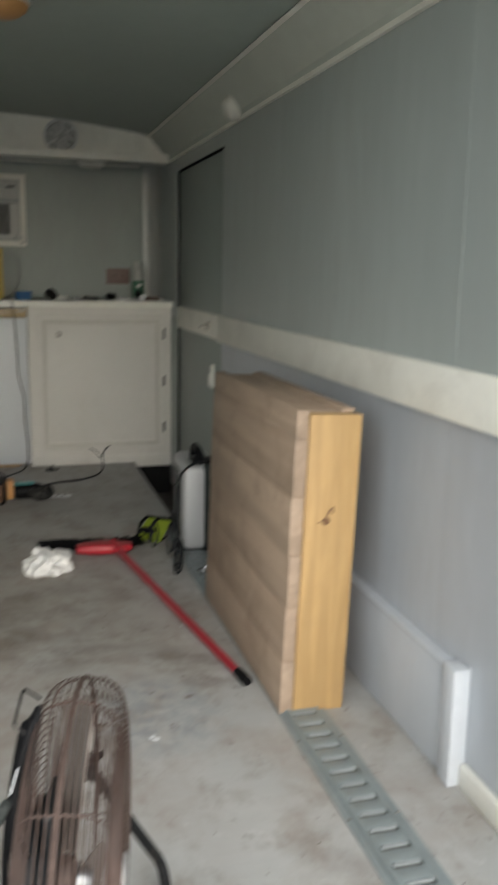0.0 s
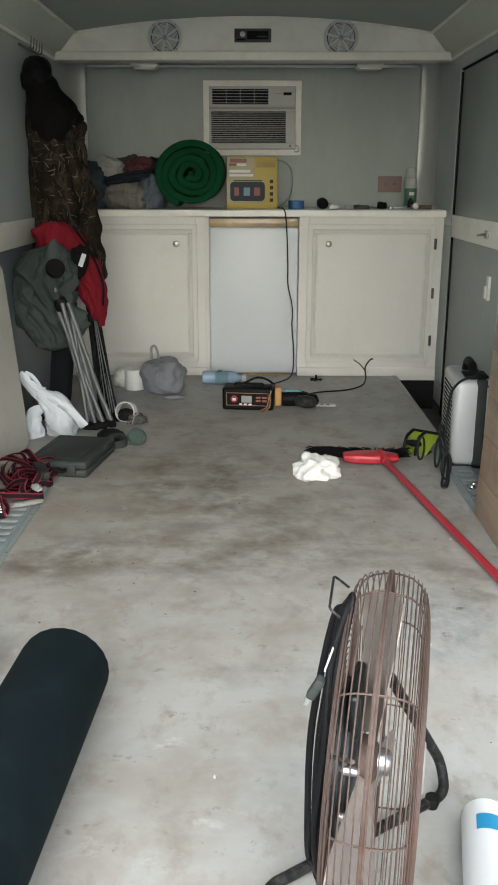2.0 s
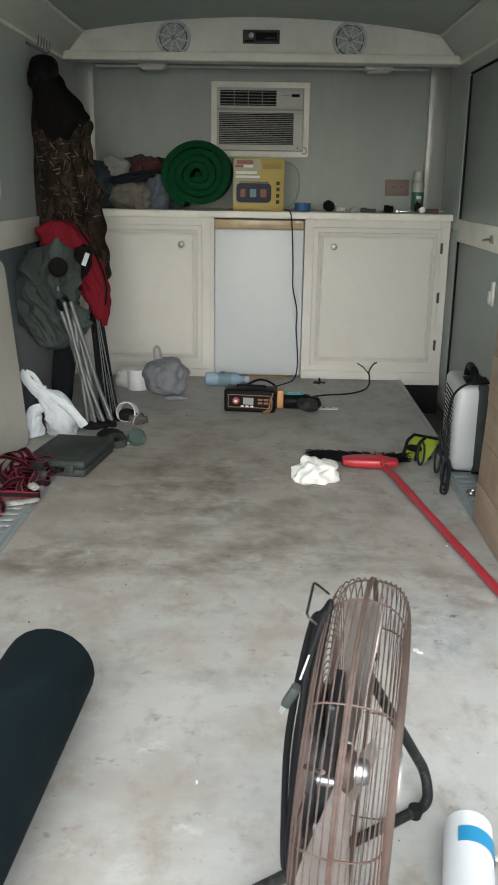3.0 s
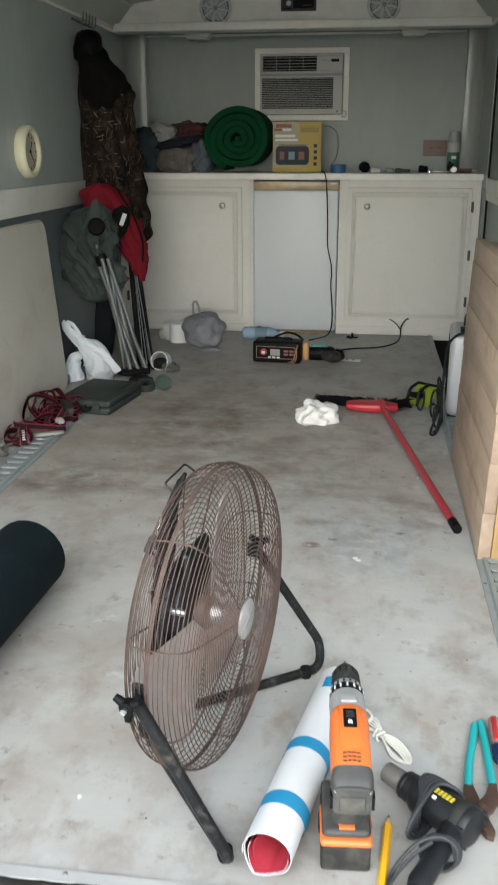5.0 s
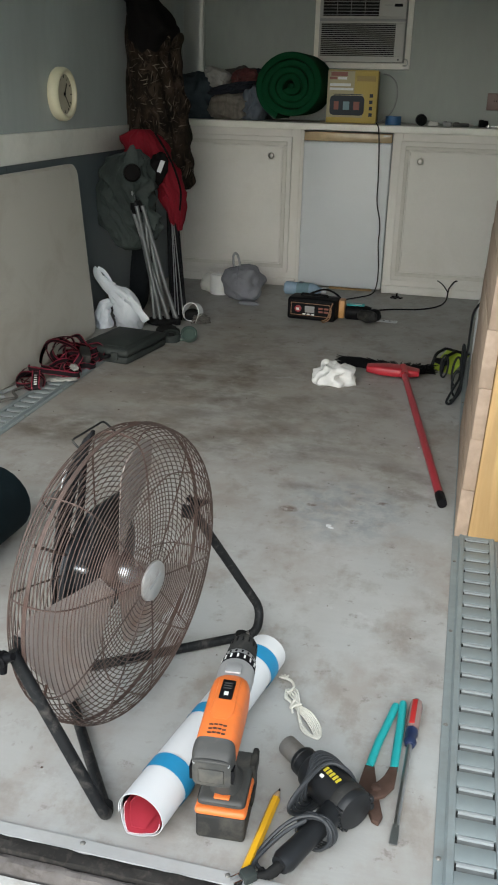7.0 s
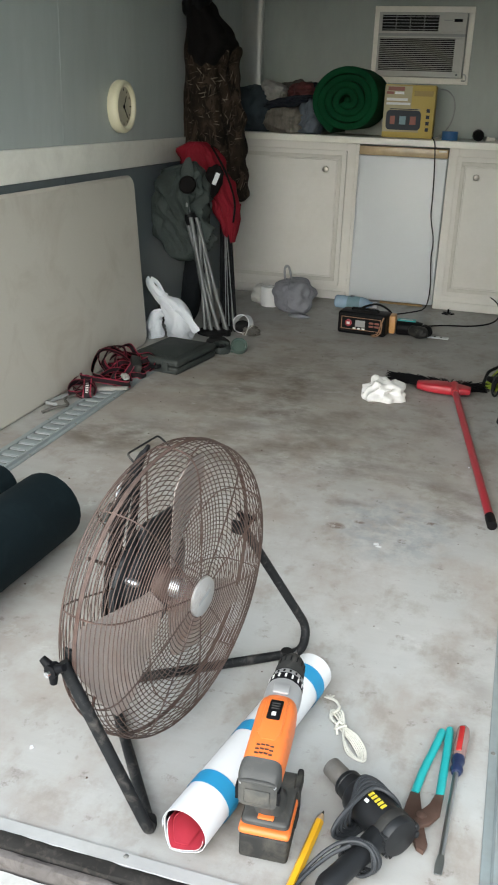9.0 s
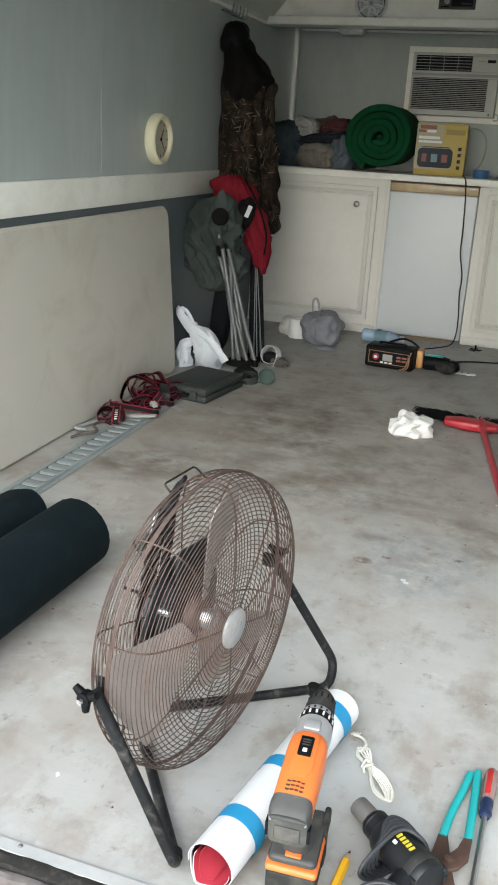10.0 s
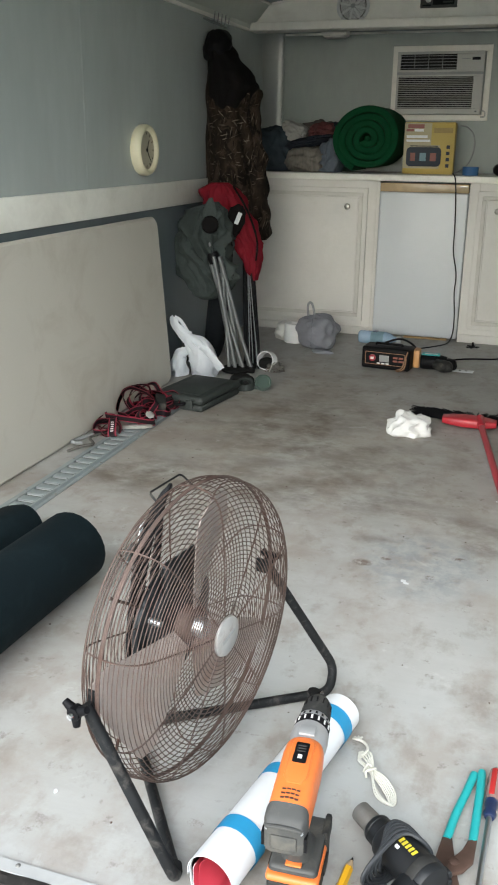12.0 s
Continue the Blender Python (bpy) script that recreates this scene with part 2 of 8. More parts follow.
M["white"] = surface("white_trim_paint", (0.88, 0.865, 0.79), 0.45, vary=0.06, big=3, fine=40, relief=0.08, dirt=(0.50, 0.47, 0.40), dirt_amt=0.3)
M["cabinet"] = surface("off_white_cabinet_paint", (0.715, 0.69, 0.645), 0.5, vary=0.05, big=2.2, fine=45, relief=0.08, dirt=(0.52, 0.49, 0.42), dirt_amt=0.25, dirt_scale=3)
M["groove"] = surface("darker_moulding", (0.63, 0.605, 0.55), 0.6, vary=0.1, relief=0.1)
M["floor"] = floor_material()
# Near-black standing in for the shade in hollows and gaps.
M["dark"] = surface("dark_void", (0.02, 0.02, 0.02), 0.9, relief=0, spec=0.12)
M["fridge"] = surface("white_enamel", (0.64, 0.665, 0.685), 0.36, vary=0.03, big=2, fine=30, relief=0.03)
M["tan_tape"] = surface("brown_packing_tape", (0.50, 0.38, 0.22), 0.22, vary=0.2, big=9, fine=40, relief=0.3, depth=0.004)
M["plastic_white"] = surface("aged_white_plastic", (0.68, 0.67, 0.62), 0.4, vary=0.06, relief=0.05)
M["ac_case"] = surface("yellowed_grey_case_plastic", (0.48, 0.485, 0.455), 0.45, vary=0.08, relief=0.05)
M["speaker_grey"] = surface("light_grey_plastic", (0.62, 0.63, 0.62), 0.5, vary=0.08, relief=0.05)
M["plastic_grey"] = surface("grey_plastic", (0.30, 0.31, 0.31), 0.5, vary=0.1, relief=0.1)
M["black"] = surface("black_plastic", (0.006, 0.006, 0.007), 0.5, vary=0.2, relief=0.1, spec=0.12)
M["gun_black"] = surface("satin_black_plastic", (0.012, 0.013, 0.0145), 0.40, vary=0.2, relief=0.1, spec=0.35)
M["rubber"] = surface("black_rubber", (0.012, 0.012, 0.012), 0.75, vary=0.3, relief=0.2, spec=0.12)
M["cable"] = surface("black_cable", (0.009, 0.009, 0.010), 0.5, vary=0.2, relief=0.0, spec=0.12)
M["chrome"] = surface("chrome", (0.75, 0.75, 0.76), 0.16, 1.0, vary=0.05, relief=0)
M["steel"] = surface("bare_steel", (0.52, 0.53, 0.54), 0.36, 1.0, vary=0.15, big=8, relief=0.1)
M["scorched"] = surface("scorched_steel", (0.20, 0.19, 0.175), 0.55, 0.4, vary=0.3, big=18, relief=0.2, dirt=(0.14, 0.12, 0.10), dirt_amt=0.5, dirt_scale=40)
M["nickel"] = surface("dull_nickel", (0.40, 0.38, 0.34), 0.3, 1.0, vary=0.1, relief=0)
M["hinge"] = surface("dark_worn_hinge_steel", (0.11, 0.10, 0.09), 0.5, 0.6, vary=0.2, big=20, relief=0.1)
M["zinc"] = surface("galvanised_steel", (0.28, 0.325, 0.332), 0.5, 0.2, vary=0.15, big=7, fine=50, relief=0.12, dirt=(0.20, 0.19, 0.17), dirt_amt=0.45)
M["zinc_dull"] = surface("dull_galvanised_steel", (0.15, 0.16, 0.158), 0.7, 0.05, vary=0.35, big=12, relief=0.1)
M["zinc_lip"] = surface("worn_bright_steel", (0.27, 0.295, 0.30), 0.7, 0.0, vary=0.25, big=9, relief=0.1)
M["alu"] = surface("scuffed_aluminium", (0.42, 0.42, 0.41), 0.7, 0.1, vary=0.12, big=5, relief=0.15, dirt=(0.30, 0.27, 0.23), dirt_amt=0.4)
M["dirty_alu"] = surface("dirty_aluminium_lip", (0.58, 0.57, 0.54), 0.75, 0.05, vary=0.18, big=7, fine=60, relief=0.3, dirt=(0.28, 0.24, 0.20), dirt_amt=0.45, dirt_scale=30)
M["seal"] = surface("worn_rubber_seal", (0.030, 0.028, 0.026), 0.9, vary=0.4, big=6, fine=40, relief=0.4, spec=0.15, dirt=(0.085, 0.072, 0.062), dirt_amt=0.5, dirt_scale=70)
M["white_metal"] = surface("white_enamelled_steel", (0.80, 0.80, 0.78), 0.35, vary=0.04, relief=0.05, dirt=(0.55, 0.52, 0.46), dirt_amt=0.4)
M["corner_sheet"] = surface("glossy_corner_sheet", (0.43, 0.445, 0.425), 0.33, 0.12, vary=0.06, relief=0.04)
M["rust"] = surface("rusty_fan_wire", (0.116, 0.079, 0.066), 0.6, 0.3, vary=0.5, big=9, fine=90, relief=0.3, dirt=(0.075, 0.030, 0.020), dirt_amt=0.8, dirt_scale=13)
M["blade"] = surface("dusty_fan_blade", (0.36, 0.31, 0.28), 0.42, 0.25, vary=0.25, big=8, fine=60, relief=0.15, dirt=(0.19, 0.10, 0.075), dirt_amt=0.75, dirt_scale=9)
M["stand"] = surface("black_powder_coat", (0.016, 0.017, 0.018), 0.45, 0.1, vary=0.3, big=12, relief=0.15, dirt=(0.11, 0.10, 0.09), dirt_amt=0.55, dirt_scale=45, spec=0.12)
M["mat_black"] = surface("black_rubber_mat", (0.004, 0.009, 0.0115), 0.85, vary=0.2, big=6, fine=120, relief=0.35, depth=0.001, dirt=(0.009, 0.017, 0.020), dirt_amt=0.6, dirt_scale=14, spec=0.12)
M["orange"] = surface("orange_tool_plastic", (0.70, 0.165, 0.035), 0.42, vary=0.10, relief=0.08, dirt=(0.35, 0.13, 0.05), dirt_amt=0.35, dirt_scale=25)
M["tool_grey"] = surface("grey_tool_rubber", (0.050, 0.050, 0.047), 0.6, vary=0.2, big=12, relief=0.15, dirt=(0.15, 0.135, 0.11), dirt_amt=0.5, dirt_scale=22)
M["tool_dark"] = surface("dark_battery_plastic", (0.028, 0.028, 0.027), 0.55, vary=0.2, big=12, relief=0.1, dirt=(0.13, 0.12, 0.10), dirt_amt=0.45, dirt_scale=22, spec=0.12)
M["gear"] = surface("cast_gear_housing", (0.42, 0.42, 0.42), 0.42, 0.5, vary=0.12, relief=0.1)
M["paper_white"] = surface("white_vinyl_sheet", (0.64, 0.655, 0.67), 0.38, vary=0.03, relief=0.03)
M["blue_tape"] = surface("blue_painters_tape", (0.014, 0.225, 0.43), 0.55, vary=0.08, relief=0.15)
M["red_inside"] = surface("red_backing_paper", (0.42, 0.035, 0.055), 0.5, vary=0.08, relief=0.05)
M["red"] = surface("red_plastic", (0.43, 0.022, 0.035), 0.4, vary=0.1, relief=0.05)
M["red_pole"] = surface("red_enamelled_pole", (0.36, 0.026, 0.040), 0.35, vary=0.12, relief=0.05)
M["clear_grip"] = surface("smoky_clear_handle", (0.27, 0.17, 0.155), 0.18, vary=0.2, big=30, relief=0)
M["red_clear"] = surface("red_translucent_handle", (0.40, 0.028, 0.028), 0.15, vary=0.1, relief=0)
M["navy"] = surface("dark_blue_plastic", (0.012, 0.022, 0.065), 0.35, relief=0)
M["teal"] = surface("teal_dipped_grip", (0.015, 0.36, 0.37), 0.45, vary=0.1, relief=0.1)
M["plier_rust"] = surface("rusty_forged_steel", (0.11, 0.065, 0.05), 0.6, 0.5, vary=0.3, big=20, relief=0.4)
M["pencil"] = surface("yellow_pencil_paint", (0.78, 0.42, 0.02), 0.35, vary=0.06, relief=0.02)
M["pencil_tip"] = surface("pencil_wood", (0.60, 0.42, 0.26), 0.6, relief=0.1)
M["rope"] = surface("white_cotton_cord", (0.62, 0.605, 0.54), 0.9, vary=0.12, big=40, fine=250, relief=0.6, depth=0.002)
M["yellow"] = surface("yellow_card", (0.50, 0.37, 0.09), 0.55, vary=0.06, relief=0.05)
M["card_pale"] = surface("pale_card_print", (0.40, 0.345, 0.20), 0.45, vary=0.08, relief=0)
M["ink_ochre"] = surface("ochre_card_print", (0.33, 0.235, 0.06), 0.5, relief=0)
M["ink_grey"] = surface("dark_card_print", (0.055, 0.062, 0.075), 0.6, vary=0.15, relief=0, spec=0.15)
M["ink_red"] = surface("red_card_print", (0.27, 0.09, 0.065), 0.5, relief=0)
M["ink_blue"] = surface("blue_card_print", (0.16, 0.27, 0.31), 0.5, relief=0)
M["print_white"] = surface("white_print", (0.75, 0.75, 0.72), 0.5, relief=0)
M["print_yellow"] = surface("yellow_print", (0.50, 0.41, 0.03), 0.5, relief=0)
M["green_foam"] = surface("dark_green_foam", (0.005, 0.060, 0.024), 0.9, vary=0.2, big=8, fine=140, relief=0.35, depth=0.002, spec=0.12)
M["motor"] = surface("dark_motor_paint", (0.010, 0.012, 0.014), 0.35, vary=0.25, big=9, relief=0.1, dirt=(0.03, 0.027, 0.025), dirt_amt=0.25, dirt_scale=14)
M["black_cloth"] = surface("black_nylon", (0.010, 0.012, 0.014), 0.85, vary=0.3, fine=150, relief=0.3, spec=0.12)
M["screw_head"] = surface("dull_screw_head", (0.22, 0.215, 0.20), 0.5, 0.4, vary=0.2, relief=0)
M["slot_dark"] = surface("shaded_slot", (0.018, 0.020, 0.020), 0.8, vary=0.3, big=12, relief=0)
M["seal_grey"] = surface("dusty_grey_rubber", (0.135, 0.122, 0.115), 0.85, vary=0.3, big=8, fine=60, relief=0.35, spec=0.15, dirt=(0.05, 0.042, 0.036), dirt_amt=0.7, dirt_scale=40)
M["slate_cloth"] = surface("dark_slate_cloth", (0.045, 0.06, 0.07), 0.92, vary=0.25, fine=150, relief=0.4, spec=0.12)
M["umber_cloth"] = surface("grey_brown_cloth", (0.11, 0.105, 0.095), 0.92, vary=0.35, big=14, fine=150, relief=0.4, spec=0.12)
M["dull_tube"] = surface("dull_steel_tube", (0.18, 0.19, 0.19), 0.5, 0.5, vary=0.2, big=8, relief=0.05)
M["copper_line"] = surface("coppery_print_line", (0.32, 0.17, 0.09), 0.5, relief=0)
M["zinc_deep"] = surface("shaded_galvanised_steel", (0.11, 0.12, 0.118), 0.7, 0.1, vary=0.25, big=12, relief=0.15)
M["camo"] = camo_material()
M["dark_cloth"] = surface("blackish_brown_cloth", (0.0085, 0.0075, 0.0075), 0.92, vary=0.3, big=9, fine=150, relief=0.4, spec=0.12)
M["red_cloth"] = surface("red_nylon", (0.19, 0.011, 0.02), 0.7, vary=0.15, big=8, fine=160, relief=0.3, spec=0.12)
M["grey_cloth"] = surface("grey_green_nylon", (0.052, 0.064, 0.060), 0.7, vary=0.35, big=9, fine=160, relief=0.3, spec=0.12)
M["blue_cloth"] = surface("slate_blue_cloth", (0.12, 0.145, 0.175), 0.9, vary=0.2, big=9, fine=150, relief=0.4)
M["navy_cloth"] = surface("dark_navy_cloth", (0.025, 0.03, 0.04), 0.9, vary=0.2, fine=150, relief=0.4, spec=0.12)
M["pale_cloth"] = surface("pale_grey_cloth", (0.34, 0.335, 0.31), 0.9, vary=0.15, big=12, fine=150, relief=0.4)
M["tan_cloth"] = surface("striped_tan_cloth", (0.185, 0.168, 0.142), 0.9, vary=0.35, big=18, fine=150, relief=0.4, stretch=(3, 0.6, 0.6))
M["maroon_cloth"] = surface("dull_red_plaid_cloth", (0.12, 0.035, 0.035), 0.9, vary=0.5, big=25, fine=150, relief=0.4)
M["duffel"] = surface("grey_canvas", (0.205, 0.21, 0.235), 0.85, vary=0.15, big=8, fine=170, relief=0.35)
M["tissue"] = surface("white_paper_towel", (0.73, 0.73, 0.715), 0.9, vary=0.03, big=9, fine=130, relief=0.3)
M["case"] = surface("charcoal_case_plastic", (0.036, 0.043, 0.041), 0.55, vary=0.15, big=9, fine=150, relief=0.25, dirt=(0.10, 0.10, 0.095), dirt_amt=0.4, spec=0.12)
M["strap"] = surface("black_webbing", (0.018, 0.014, 0.016), 0.85, vary=0.2, fine=200, relief=0.4, spec=0.12)
M["strap_red"] = surface("red_webbing_edge", (0.26, 0.018, 0.040), 0.5, vary=0.15, fine=200, relief=0.4)
M["table_top"] = surface("beige_moulded_plastic", (0.56, 0.53, 0.465), 0.5, vary=0.05, big=1.8, fine=180, relief=0.2, depth=0.0008, dirt=(0.40, 0.355, 0.29), dirt_amt=0.5, dirt_scale=4.5)
M["cream"] = surface("cream_clock_rim", (0.72, 0.67, 0.48), 0.4, vary=0.05, relief=0.03)
M["dial"] = surface("beige_clock_face", (0.45, 0.41, 0.31), 0.5, vary=0.06, relief=0)
M["lime"] = surface("lime_green_plastic", (0.27, 0.36, 0.03), 0.5, vary=0.15, relief=0.1)
M["silver_plastic"] = surface("silver_grey_plastic", (0.50, 0.51, 0.52), 0.4, 0.15, vary=0.06, relief=0.05)
M["bottle"] = surface("pale_blue_bottle_plastic", (0.30, 0.42, 0.55), 0.25, vary=0.12, big=12, relief=0.1)
M["tan_plastic"] = surface("tan_orange_plastic", (0.55, 0.28, 0.10), 0.45, relief=0.05)
M["outlet"] = surface("pinkish_brown_plate", (0.22, 0.145, 0.125), 0.45, vary=0.08, relief=0.03)
M["can_white"] = surface("white_can_enamel", (0.45, 0.47, 0.44), 0.3, relief=0)
M["can_green"] = surface("green_can_label", (0.05, 0.17, 0.10), 0.35, vary=0.1, relief=0)
M["blue_roll"] = surface("blue_tape_roll", (0.03, 0.12, 0.28), 0.5, relief=0.1)
M["green_tub"] = surface("grey_green_tub", (0.075, 0.11, 0.095), 0.3, relief=0.05)
M["badge"] = surface("dull_silver_badge", (0.40, 0.395, 0.385), 0.4, 0.4, vary=0.12, big=20, relief=0.1, dirt=(0.20, 0.15, 0.12), dirt_amt=0.5, dirt_scale=40)
M["gun_cord"] = surface("dark_grey_gun_cord", (0.034, 0.037, 0.041), 0.45, vary=0.2, relief=0.05, spec=0.3)
M["mains"] = surface("grey_mains_cord", (0.017, 0.019, 0.021), 0.5, vary=0.15, relief=0.05, spec=0.2)
M["ground"] = surface("gravel_ground", (0.50, 0.485, 0.445), 0.9, vary=0.3, big=0.6, fine=35, relief=0.6, depth=0.02, dirt=(0.14, 0.15, 0.08), dirt_amt=0.5, dirt_scale=1.2)
M["knot"] = surface("brown_knot", (0.20, 0.105, 0.05), 0.6, vary=0.3, big=60, relief=0)
M["pine"] = wood_material("yellow_pine", (0.60, 0.40, 0.18), (0.38, 0.21, 0.08), "Z", dirt_amt=0.12)
M["plank"] = wood_material("weathered_plank", (0.47, 0.355, 0.265), (0.32, 0.22, 0.155), "Y", scale=0.7, dirt=(0.20, 0.14, 0.10), dirt_amt=0.55)

m, nt, b = shader("white_carrier_bag_film", 0.35)
b.inputs["Base Color"].default_value = (0.74, 0.78, 0.82, 1)
b.inputs["Transmission Weight"].default_value = 0.22
bump(nt, b, noise_tex(nt, coords(nt), 34, 5, 0.6, 0.8), 0.6, 0.006)
M["bag_film"] = m


# ---- mesh helpers ----
def thing(name, label="", category="", m=None, group="", kind=""):
    ob = tagged(new(name), label, category, group, kind)
    if m is not None:
        ob.matrix_basis = m
    return ob


def finish(name, bm, material, smooth=40):
    me = bpy.data.meshes.new(name)
    bmesh.ops.recalc_face_normals(bm, faces=bm.faces)
    for f in bm.faces:
        f.smooth = smooth > 0
    if smooth > 0:
        lim = radians(smooth)
        for e in bm.edges:
            if len(e.link_faces) == 2:
                e.smooth = e.calc_face_angle(0.0) < lim
    bm.to_mesh(me)
    bm.free()
    me.materials.append(M[material])
    return me


def part(name, bm, material, parent, label="", smooth=40, m=None):
    ob = new(name, finish(name, bm, material, smooth))
    if parent is not None:
        ob.parent = parent
    if m is not None:
        ob.matrix_basis = m
    if label:
        ob["label"] = label
    return ob


def solo(name, bm, material, label, category="", kind="", group="", smooth=40, m=None):
    return tagged(part(name, bm, material, None, label, smooth, m), label, category, group, kind)


def shared(name, me, parent, m):
    ob = new(name, me)
    ob.parent = parent
    ob.matrix_basis = m
    return ob


def block(x0, x1, y0, y1, z0, z1, bevel=0.0, seg=2, bm=None):
    bm = bm or bmesh.new()
    r = bmesh.ops.create_cube(bm, size=1.0)
    mid = Vector(((x0 + x1) / 2, (y0 + y1) / 2, (z0 + z1) / 2))
    size = (x1 - x0, y1 - y0, z1 - z0)
    for v in r["verts"]:
        v.co = Vector((v.co.x * size[0], v.co.y * size[1], v.co.z * size[2])) + mid
    if bevel:
        edges = list({e for v in r["verts"] for e in v.link_edges})
        bmesh.ops.bevel(bm, geom=edges, offset=bevel, segments=seg, affect="EDGES", profile=0.5)
    return bm


def frame_of(d):
    d = Vector(d).normalized()
    u = Vector((0, 0, 1)) if abs(d.z) < 0.9 else Vector((1, 0, 0))
    a = d.cross(u).normalized()
    return a, d.cross(a).normalized()


def tube(points, r, n=8, closed=False, bm=None, cap=True):
    """A round tube along a line of points; r may be one radius or one for each point."""
    bm = bm or bmesh.new()
    pts = [Vector(p) for p in points]
    rad = r if isinstance(r, (list, tuple)) else [r] * len(pts)
    rings, side = [], None
    for i, p in enumerate(pts):
        if closed:
            d = pts[(i + 1) % len(pts)] - pts[i - 1]
        else:
            d = pts[min(i + 1, len(pts) - 1)] - pts[max(i - 1, 0)]
        d.normalize()
        if side is None:
            side = frame_of(d)[0]
        side = (side - d * side.dot(d)).normalized()
        up = d.cross(side)
        rings.append([bm.verts.new(p + (side * math.cos(k * math.tau / n) + up * math.sin(k * math.tau / n)) * rad[i]) for k in range(n)])
    for i in range(len(rings) - (0 if closed else 1)):
        a, b = rings[i], rings[(i + 1) % len(rings)]
        shift = 0
        if closed and i == len(rings) - 1:
            shift = min(range(n), key=lambda s: (b[s].co - a[0].co).length)
        for k in range(n):
            bm.faces.new((a[k], a[(k + 1) % n], b[(k + 1 + shift) % n], b[(k + shift) % n]))
    if cap and not closed:
        bm.faces.new(rings[0][::-1])
        bm.faces.new(rings[-1])
    return bm


def smooth_line(points, n=6, closed=False):
    """Points of a Catmull-Rom curve through the given ones."""
    pts = [Vector(p) for p in points]
    out = []
    count = len(pts) if closed else len(pts) - 1
    for i in range(count):
        if closed:
            p0, p1, p2, p3 = (pts[(i + k) % len(pts)] for k in (-1, 0, 1, 2))
        else:
            p0, p1, p2, p3 = pts[max(i - 1, 0)], pts[i], pts[i + 1], pts[min(i + 2, len(pts) - 1)]
        for k in range(n):
            t = k / n
            out.append(0.5 * (2 * p1 + (p2 - p0) * t + (2 * p0 - 5 * p1 + 4 * p2 - p3) * t * t + (3 * p1 - p0 - 3 * p2 + p3) * t ** 3))
    if not closed:
        out.append(pts[-1])
    return out


def rounded(points, radius, n=5):
    """A line of straight runs whose corners are rounded off."""
    pts = [Vector(p) for p in points]
    out = [pts[0]]
    for a, b, c in zip(pts, pts[1:], pts[2:]):
        u, w = (a - b), (c - b)
        k = min(radius, u.length * 0.45, w.length * 0.45)
        s, e = b + u.normalized() * k, b + w.normalized() * k
        for i in range(n + 1):
            t = i / n
            out.append(s * (1 - t) ** 2 + b * 2 * t * (1 - t) + e * t * t)
    out.append(pts[-1])
    return out


def lathe(profile, n=24, axis="Z", bm=None, closed=False):
    """Turns (radius, height) pairs round an axis."""
    bm = bm or bmesh.new()
    rings = []
    for r, h in profile:
        ring = []
        for k in range(n):
            a = k * math.tau / n
            c, s = r * math.cos(a), r * math.sin(a)
            ring.append(bm.verts.new({"Z": (c, s, h), "Y": (c, h, s), "X": (h, c, s)}[axis]))
        rings.append(ring)
    for i in range(len(rings) - (0 if closed else 1)):
        a, b = rings[i], rings[(i + 1) % len(rings)]
        for k in range(n):
            bm.faces.new((a[k], a[(k + 1) % n], b[(k + 1) % n], b[k]))
    if not closed:
        for ring in (rings[0], rings[-1]):
            if (ring[0].co - ring[n // 2].co).length > 1e-5:
                bm.faces.new(ring)
    return bm


def loft(sections, bm=None, cap=True):
    """Skins closed sections with equal numbers of points."""
    bm = bm or bmesh.new()
    rings = [[bm.verts.new(p) for p in s] for s in sections]
    n = len(rings[0])
    for a, b in zip(rings, rings[1:]):
        for k in range(n):
            bm.faces.new((a[k], a[(k + 1) % n], b[(k + 1) % n], b[k]))
    if cap:
        bm.faces.new(rings[0][::-1])
        bm.faces.new(rings[-1])
    return bm


def extrude_profile(points, axis, a, b):
    """A prism: a closed outline in the two other axes, drawn from a to b along the axis."""
    def place(p, h):
        return {"X": (h, p[0], p[1]), "Y": (p[0], h, p[1]), "Z": (p[0], p[1], h)}[axis]
    return loft([[place(p, a) for p in points], [place(p, b) for p in points]])


def super_ring(cx, cy, z, rx, ry, n=28, power=2.5):
    out = []
    for k in range(n):
        a = k * math.tau / n
        c, s = math.cos(a), math.sin(a)
        out.append((cx + rx * math.copysign(abs(c) ** (2 / power), c), cy + ry * math.copysign(abs(s) ** (2 / power), s), z))
    return out


def lump(radii, amp=0.15, freq=3.0, seed=0, sub=4, power=2.6, floor_z=None, fold=0.0):
    """A soft crumpled body: a rounded block pushed in and out by noise, flattened where it rests."""
    bm = bmesh.new()
    bmesh.ops.create_icosphere(bm, subdivisions=sub, radius=1.0)
    off = Vector((seed * 3.7, seed * 1.9, seed * 5.3))
    for v in bm.verts:
        p = v.co.copy()
        k = (abs(p.x) ** power + abs(p.y) ** power + abs(p.z) ** power) ** (-1 / power)
        d = noise.noise(p * freq + off) + 0.5 * noise.noise(p * freq * 2.3 + off)
        if fold:
            d += fold * (0.5 - abs(noise.noise(p * freq * 1.6 + off * 1.3))) * 2
        p = p * k * (1 + amp * d)
        v.co = Vector((p.x * radii[0], p.y * radii[1], p.z * radii[2]))
        if floor_z is not None and v.co.z < floor_z:
            v.co.z = floor_z + (v.co.z - floor_z) * 0.03
    return bm


def shift(bm, m):
    bmesh.ops.transform(bm, matrix=m, verts=bm.verts)
    return bm


